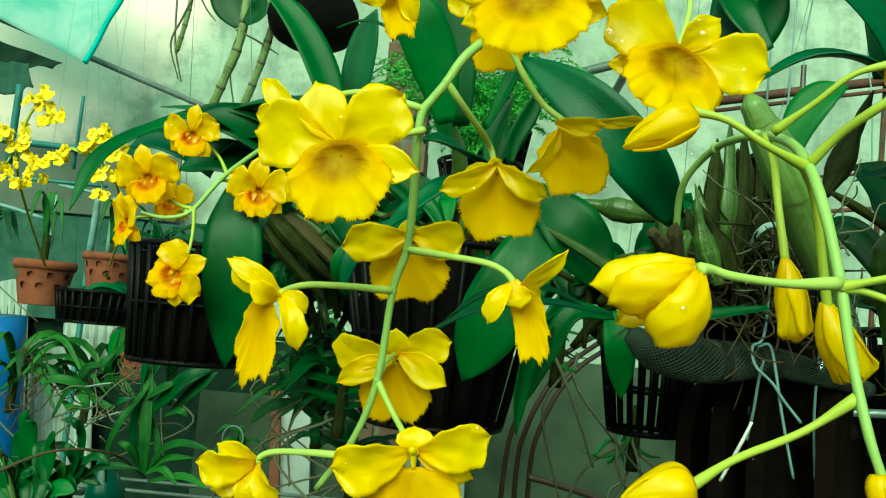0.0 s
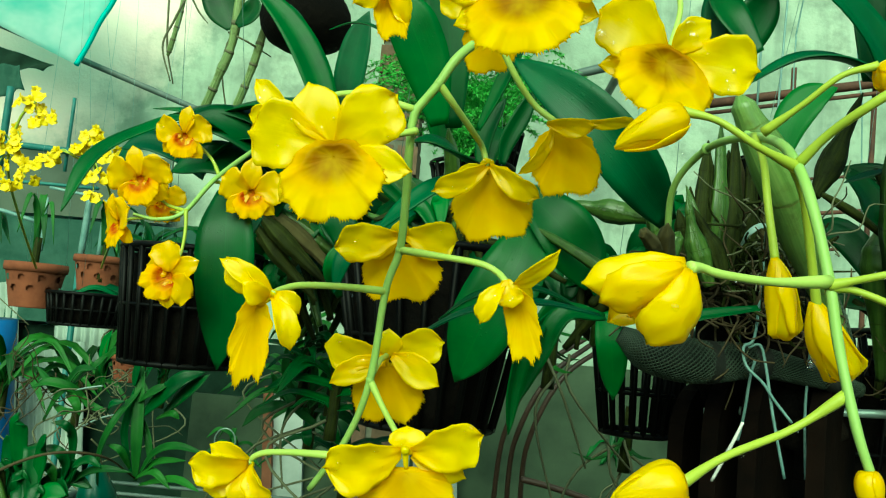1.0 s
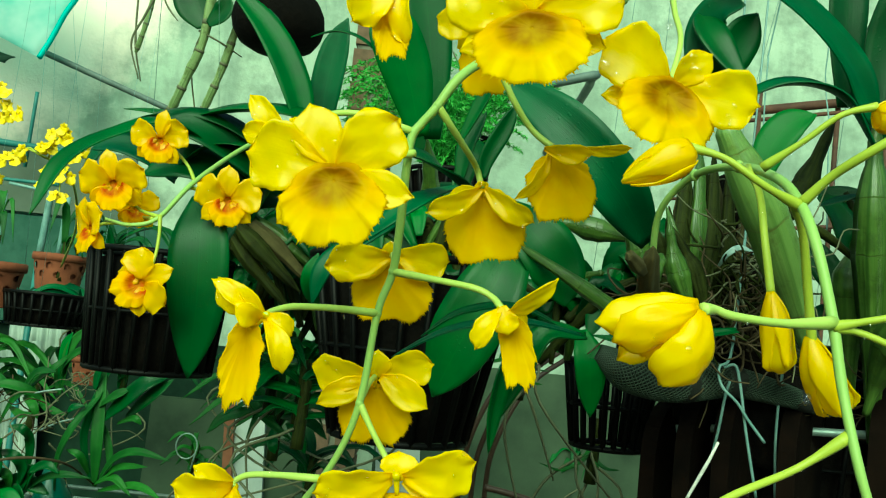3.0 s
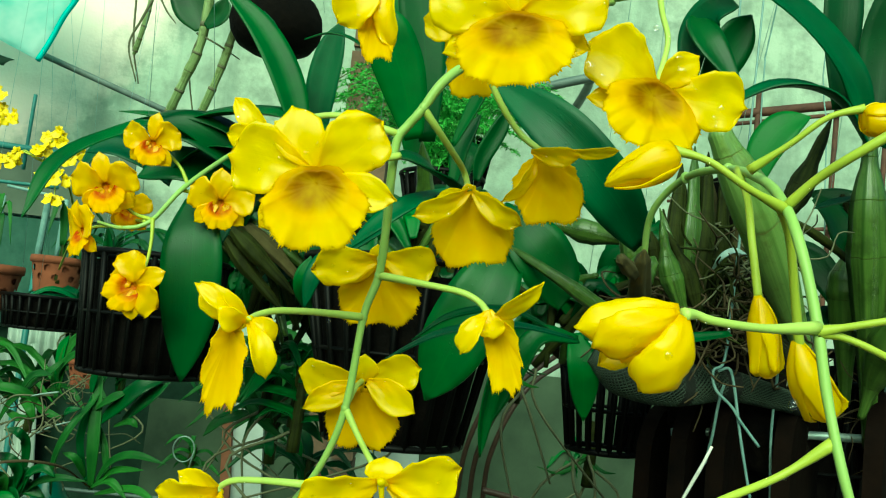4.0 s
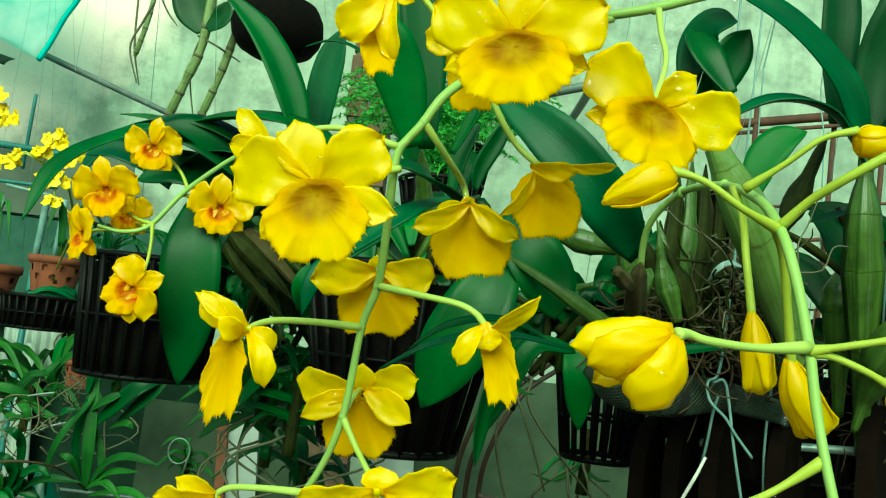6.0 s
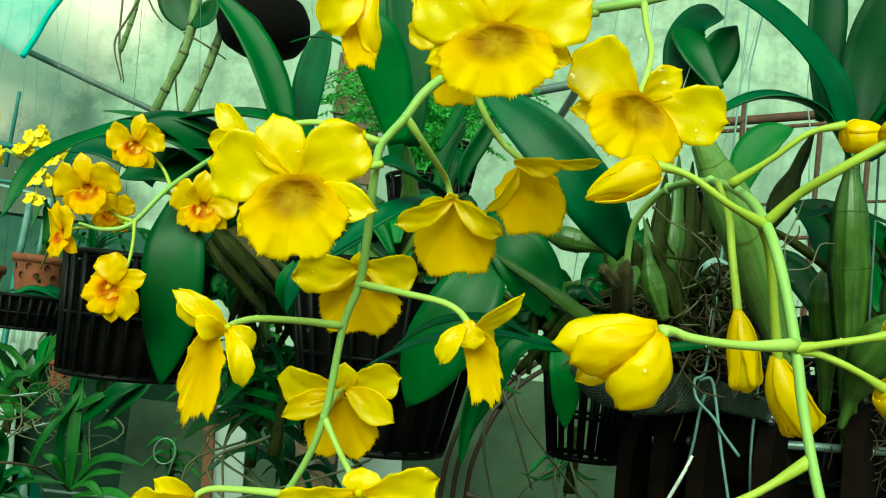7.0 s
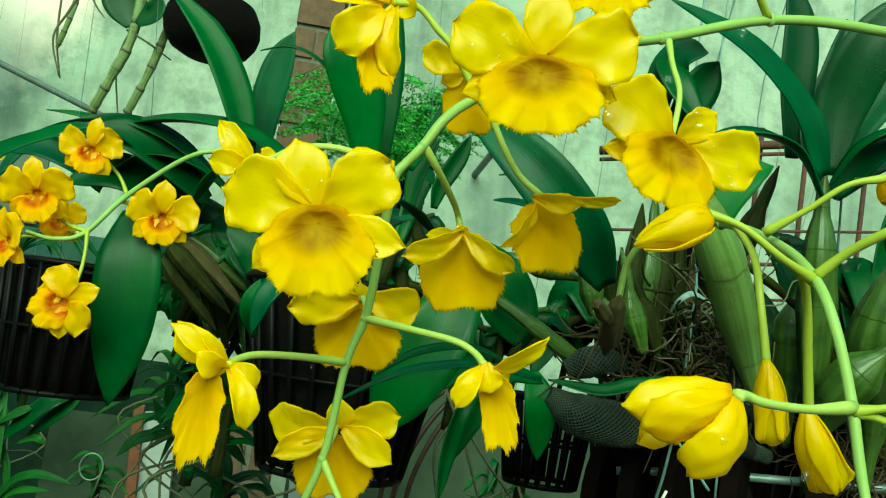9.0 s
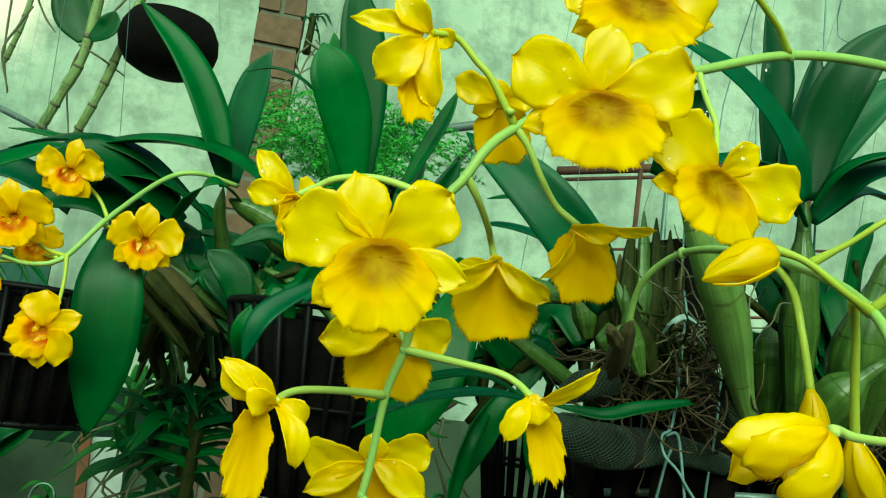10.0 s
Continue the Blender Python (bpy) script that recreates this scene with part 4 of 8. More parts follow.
BLOOM["o"] = (pose(-0.0735, 0.3159, 1.5782, 99.6, -7.1, -11.8), [
    ("dorsal_sepal", (-2.4, -0.4, -0.0), (-14.4, 16.2, 3.0), 9.3, 3.0, 15, 0.30, 0.03),
    ("petal", (-1.8, -0.1, 1.0), (-17.7, 2.0, 5.0), 9.3, 3.0, -10, 0.30, 0.04),
    ("petal", (-0.4, -0.7, -2.0), (5.8, 3.5, -4.0), 10.1, 2.0, 0, 0.30, 0.03),
    ("lateral_sepal", (-2.0, -1.1, -2.0), (-10.1, -6.7, -4.0), 8.1, 2.0, 0, 0.20, 0.00),
    ("lateral_sepal", (0.1, -1.1, -2.0), (6.7, -5.1, -4.0), 8.1, 2.0, 0, 0.20, 0.00)],
    ((-1.6, -1.3, 2.0), (-2.3, -15.0, 4.0), 5.2, 1.2, 10, 3.0, 0, 0.10))
BLOOM["d"] = (pose(0.0534, 0.1966, 1.5185, 96.3, -6.0, -1.3), [
    ("dorsal_sepal", (-0.5, 1.3, -0.0), (-25.6, -2.9, -2.0), 12.4, 3.0, 0, -0.40, 0.03),
    ("petal", (-1.6, 0.5, 2.0), (-21.6, -7.6, -0.0), 11.3, 4.0, -10, -0.45, 0.05),
    ("petal", (0.2, -0.3, 2.0), (-10.2, -18.2, 1.0), 13.5, 5.0, -12, -0.45, 0.05),
    ("lateral_sepal", (0.3, -1.9, -8.0), (-18.0, -13.8, -12.0), 11.3, -4.0, 0, 0.40, 0.04),
    ("lateral_sepal", (2.6, -2.0, -9.0), (-3.9, -14.2, -11.0), 10.8, -3.0, 0, 0.40, 0.03)],
    ((-4.1, -3.5, -5.0), (-14.5, -10.5, -5.0), 4.0, 1.1, 0, 3.0, 1, 0.06))


def near_spray():
    sp = thing("orchid_spray", (0.1658, 0.3165, 1.661), "arching orchid spray with large yellow fringed flowers, wet with drops", "orchid spray")
    part("main_stem", tube([(0.3316, 0.5034, 1.627), (0.3338, 0.4504, 1.672), (0.2406, 0.3516, 1.69), (0.1635, 0.3168, 1.676), (0.1146, 0.3116, 1.669), (0.0687, 0.3078, 1.651), (0.0327, 0.3113, 1.64), (0.0012, 0.3099, 1.6158), (-0.0100, 0.3047, 1.6041), (-0.0171, 0.3031, 1.5916), (-0.0218, 0.3039, 1.5853), (-0.0252, 0.3045, 1.5794), (-0.0261, 0.3070, 1.5659), (-0.0264, 0.3159, 1.549),
                            (-0.0276, 0.3232, 1.529), (-0.032, 0.3251, 1.512), (-0.0353, 0.3291, 1.476), (-0.0436, 0.3369, 1.451), (-0.058, 0.3446, 1.428)],
                           [0.0024, 0.0022, 0.0020, 0.0019, 0.0017, 0.0017, 0.0015, 0.0014], M_STEM, 120, 10, lumps=0.03, seed=2), sp, "fresh green stem")
    a = BLOOM["a"][0]
    bloom(sp, BLOOM["a"], 1, droplets=26)
    stalk(sp, [(-0.0235, 0.3022, 1.573), (-0.0318, 0.2967, 1.569), (-0.0422, 0.2846, 1.561), flower_back(a)], 0.0011, 0.0010)
    b = BLOOM["b"][0]
    bloom(sp, BLOOM["b"], 2, droplets=20)
    stalk(sp, [(0.0527, 0.3097, 1.645), (0.0341, 0.2867, 1.631), flower_back(b)], 0.0011, 0.0010)
    c = BLOOM["c"][0]
    bloom(sp, BLOOM["c"], 3, droplets=30, big=0.0022)
    stalk(sp, [(0.0688, 0.3008, 1.6474), (0.0688, 0.2943, 1.6355), (0.0694, 0.2861, 1.6211), flower_back(c)], 0.0010, 0.0009)
    b2 = BLOOM["b2"][0]
    bloom(sp, BLOOM["b2"], 4, droplets=10)
    stalk(sp, [(0.1128, 0.3109, 1.669), (0.1003, 0.3027, 1.677), (0.0754, 0.291, 1.682), flower_back(b2)], 0.0012, 0.0011, M_STEM_Y)
    e = BLOOM["e"][0]
    bloom(sp, BLOOM["e"], 5, droplets=22)
    stalk(sp, [(-0.0167, 0.3030, 1.5923), (-0.0106, 0.3077, 1.5860), (-0.0030, 0.3194, 1.5794), (0.0020, 0.3308, 1.5753), flower_top(e)], 0.0012, 0.0011)
    f_ = BLOOM["f"][0]
    bloom(sp, BLOOM["f"], 6, droplets=16)
    stalk(sp, [(0.0012, 0.3099, 1.6158), (0.0068, 0.3101, 1.6096), (0.0141, 0.3118, 1.5982), (0.0216, 0.3142, 1.5897), flower_top(f_)], 0.0012, 0.0011)
    g = BLOOM["g"][0]
    bloom(sp, BLOOM["g"], 7, droplets=26)
    stalk(sp, [(-0.0274, 0.3229, 1.532), (-0.0289, 0.3373, 1.537), flower_top(g)], 0.0010, 0.0010)
    h = BLOOM["h"][0]
    bloom(sp, BLOOM["h"], 8, droplets=14)
    stalk(sp, [(-0.032, 0.3251, 1.512), (-0.0481, 0.3153, 1.512), (-0.0618, 0.3074, 1.511), (-0.0679, 0.3027, 1.509), flower_top(h)], 0.0012, 0.0011)
    i_ = BLOOM["i"][0]
    bloom(sp, BLOOM["i"], 9, droplets=10)
    stalk(sp, [(-0.0276, 0.3232, 1.529), (-0.0107, 0.3151, 1.527), (0.0045, 0.3092, 1.525), (0.0115, 0.3064, 1.522), flower_top(i_)], 0.0012, 0.0011)
    for at, r in (((-0.0276, 0.3232, 1.529), 0.0021), ((-0.032, 0.3251, 1.512), 0.0020), ((-0.0353, 0.3291, 1.476), 0.0020), ((-0.0167, 0.3030, 1.5923), 0.0021), ((-0.0248, 0.3043, 1.5816), 0.0020), ((0.1141, 0.3117, 1.669), 0.0027), ((0.0687, 0.3078, 1.651), 0.0025), ((0.0012, 0.3099, 1.6158), 0.0022)):
        knob(sp, at, r)
    for at, r in (((0.0997, 0.3048, 1.658), 0.0020), ((0.1014, 0.3128, 1.664), 0.0017), ((0.0656, 0.2872, 1.627), 0.0013), ((0.0661, 0.2921, 1.629), 0.0014), ((-0.0647, 0.3081, 1.584), 0.0009), ((-0.0444, 0.3175, 1.509), 0.0008)):
        drip(sp, at, r)
    j = BLOOM["j"][0]
    bloom(sp, BLOOM["j"], 10, droplets=20)
    stalk(sp, [(-0.0345, 0.3307, 1.479), (-0.0326, 0.3362, 1.484), flower_top(j)], 0.0010, 0.0010)
    k = BLOOM["k"][0]
    bloom(sp, BLOOM["k"], 11, droplets=16)
    stalk(sp, [(-0.0479, 0.3299, 1.445), (-0.0647, 0.3343, 1.444), (-0.0773, 0.339, 1.442), (-0.0836, 0.3422, 1.438), flower_top(k)], 0.0012, 0.0011)
    l_ = BLOOM["l"][0]
    bloom(sp, BLOOM["l"], 12, droplets=18)
    stalk(sp, [(-0.0353, 0.3291, 1.476), (-0.0286, 0.3281, 1.465), (-0.0211, 0.3272, 1.454), flower_top(l_)], 0.0011, 0.0011)
    m_ = BLOOM["m"][0]
    bloom(sp, BLOOM["m"], 13, droplets=14)
    stalk(sp, [(0.0012, 0.3099, 1.6158), (-0.0108, 0.3074, 1.6318), (-0.0169, 0.3076, 1.6373), (-0.0254, 0.3079, 1.6451), flower_top(m_)], 0.0012, 0.0011, M_STEM_Y)
    n_ = BLOOM["n"][0]
    bloom(sp, BLOOM["n"], 14, droplets=6)
    stalk(sp, [(-0.0022, 0.3058, 1.62), (-0.0033, 0.3154, 1.625), flower_top(n_)], 0.0010, 0.0010)
    o_ = BLOOM["o"][0]
    bloom(sp, BLOOM["o"], 15, droplets=8)
    stalk(sp, [(-0.0248, 0.3043, 1.5816), (-0.0456, 0.3031, 1.586), (-0.0608, 0.3083, 1.585), (-0.069, 0.3126, 1.581), flower_top(o_)], 0.0011, 0.0010)


near_spray()


def budding_spray():
    sp = thing("orchid_spray", (0.0981, 0.4086, 1.562), "arching flower spray with half-open and closed yellow buds", "orchid spray")
    part("main_stem", tube([(0.1028, 0.4246, 1.553), (0.1004, 0.4066, 1.58), (0.1081, 0.3799, 1.594), (0.1102, 0.3301, 1.588), (0.0992, 0.2669, 1.57), (0.0928, 0.2334, 1.555), (0.0932, 0.2219, 1.54),
                            (0.0959, 0.217, 1.521), (0.0981, 0.2139, 1.502), (0.1011, 0.2091, 1.482), (0.106, 0.2085, 1.468), (0.1094, 0.2096, 1.457)], [0.0017, 0.0018, 0.0018, 0.0016, 0.0015, 0.0014, 0.0012, 0.0010], M_STEM, 70, 10, lumps=0.04, seed=5), sp, "fresh green stem")
    d = BLOOM["d"][0]
    bloom(sp, BLOOM["d"], 21, droplets=6, label="half-open yellow bloom")
    stalk(sp, [(0.0955, 0.216, 1.52), (0.0784, 0.2074, 1.518), (0.0627, 0.1995, 1.518), (0.0571, 0.1975, 1.519), flower_top(d)], 0.0014, 0.0014)
    for at, r in (((0.0928, 0.2333, 1.555), 0.0023), ((0.0959, 0.217, 1.52), 0.0022), ((0.1081, 0.3799, 1.594), 0.0028), ((0.1102, 0.3301, 1.588), 0.0026), ((0.0995, 0.2121, 1.491), 0.0019)):
        knob(sp, at, r)
    for at, r in (((0.1087, 0.2559, 1.498), 0.0018), ((0.091, 0.3562, 1.585), 0.0010)):
        drip(sp, at, r)
    bud(sp, [(0.0594, 0.2324, 1.567), (0.0509, 0.2331, 1.562), (0.0403, 0.2349, 1.556)], 0.0114, 31)
    stalk(sp, [(0.0925, 0.2325, 1.554), (0.0798, 0.2282, 1.558), (0.0685, 0.2295, 1.565), (0.0585, 0.2324, 1.568)], 0.0014, 0.0013, M_STEM_Y)
    bud(sp, [(0.1015, 0.2709, 1.532), (0.1048, 0.2723, 1.52), (0.1083, 0.2749, 1.505)], 0.0098, 32, blunt=True)
    stalk(sp, [(0.1048, 0.3057, 1.582), (0.1004, 0.2823, 1.567), (0.0998, 0.2741, 1.55), (0.1021, 0.2711, 1.53)], 0.0012, 0.0012, M_STEM_Y)
    bud(sp, [(0.1113, 0.2624, 1.518), (0.1166, 0.2635, 1.506), (0.1257, 0.2658, 1.494)], 0.0122, 33, blunt=True)
    stalk(sp, [(0.0945, 0.2429, 1.559), (0.1022, 0.251, 1.549), (0.108, 0.2578, 1.532), (0.1127, 0.2626, 1.515)], 0.0012, 0.0013, M_STEM_Y)
    bud(sp, [(0.1028, 0.2068, 1.473), (0.1033, 0.2063, 1.468), (0.1047, 0.207, 1.461)], 0.0064, 39)
    bud(sp, [(0.0577, 0.2066, 1.466), (0.0509, 0.2065, 1.464), (0.0401, 0.2064, 1.46)], 0.0125, 34)
    stalk(sp, [(0.0995, 0.2121, 1.491), (0.087, 0.2145, 1.481), (0.0689, 0.2105, 1.473), (0.0573, 0.2066, 1.466)], 0.0013, 0.0013, M_STEM_Y)
    bud(sp, [(0.1209, 0.2462, 1.587), (0.1276, 0.2453, 1.588), (0.1346, 0.2445, 1.588)], 0.0104, 35)
    stalk(sp, [(0.0932, 0.2636, 1.572), (0.1027, 0.2553, 1.58), (0.1115, 0.2492, 1.588), (0.1211, 0.2457, 1.591)], 0.0013, 0.0012, M_STEM_Y)
    bud(sp, [(0.114, 0.2107, 1.576), (0.1197, 0.2103, 1.579), (0.1263, 0.209, 1.581)], 0.0105, 36)
    stalk(sp, [(0.0928, 0.2323, 1.555), (0.0977, 0.2255, 1.562), (0.104, 0.2167, 1.568), (0.1148, 0.2107, 1.576)], 0.0012, 0.0012, M_STEM_Y)
    bud(sp, [(0.115, 0.2062, 1.525), (0.122, 0.206, 1.526), (0.1292, 0.206, 1.526)], 0.0114, 37)
    stalk(sp, [(0.0958, 0.2161, 1.519), (0.1022, 0.2118, 1.521), (0.1091, 0.2085, 1.523), (0.1157, 0.2062, 1.525)], 0.0013, 0.0012, M_STEM_Y)
    bud(sp, [(0.118, 0.2127, 1.511), (0.1242, 0.2129, 1.508), (0.1291, 0.2134, 1.504)], 0.0117, 38)
    stalk(sp, [(0.0959, 0.2161, 1.519), (0.1021, 0.2141, 1.518), (0.1102, 0.2124, 1.515), (0.1187, 0.2127, 1.511)], 0.0013, 0.0012, M_STEM_Y)


budding_spray()


def golden_spray():
    sp = thing("orchid_spray", (-0.1269, 0.7341, 1.665), "small golden-yellow orchid spray with orange-throated flowers", "orchid spray")
    part("main_stem", tube([(-0.1284, 0.7543, 1.669), (-0.1603, 0.7294, 1.669), (-0.1843, 0.7153, 1.656), (-0.205, 0.6389, 1.606), (-0.2256, 0.6275, 1.573), (-0.2447, 0.6236, 1.565), (-0.2624, 0.6186, 1.567)],
                           [0.0022, 0.0021, 0.002, 0.0018, 0.0013], M_STEM, 50, 9, lumps=0.03, seed=6), sp, "fresh green stem")
    om = (M_PETAL_O, M_LIP_O)
    for k, (m, size, pts) in enumerate((
            (pose(-0.2593, 0.6156, 1.594, 104, -10, 2), 0.054, [(-0.2257, 0.6274, 1.574), (-0.241, 0.6322, 1.578), (-0.2552, 0.6314, 1.588)]),
            (pose(-0.2341, 0.6311, 1.634, 104, -0, 2), 0.047, [(-0.205, 0.6389, 1.606), (-0.2134, 0.6425, 1.619), (-0.2258, 0.6445, 1.63)]),
            (pose(-0.1765, 0.6348, 1.593, 106, -5, 5), 0.054, [(-0.2081, 0.6394, 1.601), (-0.1969, 0.6444, 1.6), (-0.1861, 0.6476, 1.597)]),
            (pose(-0.2253, 0.6081, 1.521, 98, 0, -12) @ pose(0, 0, 0, 0, 0, -58), 0.056, [(-0.2241, 0.6264, 1.575), (-0.2219, 0.624, 1.559), (-0.2218, 0.6209, 1.542)]),
            (pose(-0.27, 0.6097, 1.558, 99, -6, -44), 0.05, [(-0.2447, 0.6236, 1.565), (-0.2547, 0.6217, 1.565), (-0.2645, 0.6201, 1.563)]),
            (pose(-0.2526, 0.6522, 1.581, 105, -3, 10), 0.04, [(-0.2302, 0.6287, 1.572), (-0.2456, 0.6528, 1.575), (-0.255, 0.6645, 1.579)]))):
        bloom(sp, open_face(m, size, 41 + k), 41 + k, mats=om, droplets=5)
        stalk(sp, pts + [flower_back(m)], 0.0012, 0.0011, M_STEM_Y)


golden_spray()


# ------------------------------------------------------------ plants and their pots
def plant(name, at, label, leaves, canes, roots=()):
    """leaves: (spine, width, material, facing, fold, belly, bluntness of the tip if not 1); canes: (line, radii, material, ridges, depth)."""
    pl = thing(name, at, label, "orchid plant")
    for k, (pts, w, mat, facing, fold, belly, *tip) in enumerate(leaves):
        part("leaf", leaf(pts, w, mat, facing, fold, belly, *tip, seed=k * 3 + len(leaves), wave=0.012), pl)
    for k, (pts, radii, mat, ridges, depth) in enumerate(canes):
        part("cane", tube(pts, [radii[0] * 0.6] + radii + [radii[-1] * 0.85, radii[-1] * 0.12], mat, 40, 24 if ridges else 14, ridges, depth, 0.03, k), pl, "ridged green cane" if ridges else "")
    return pl


V, UPW, DN = (0, -1, 0.25), (0, -0.5, 1), (0, -1, -0.3)
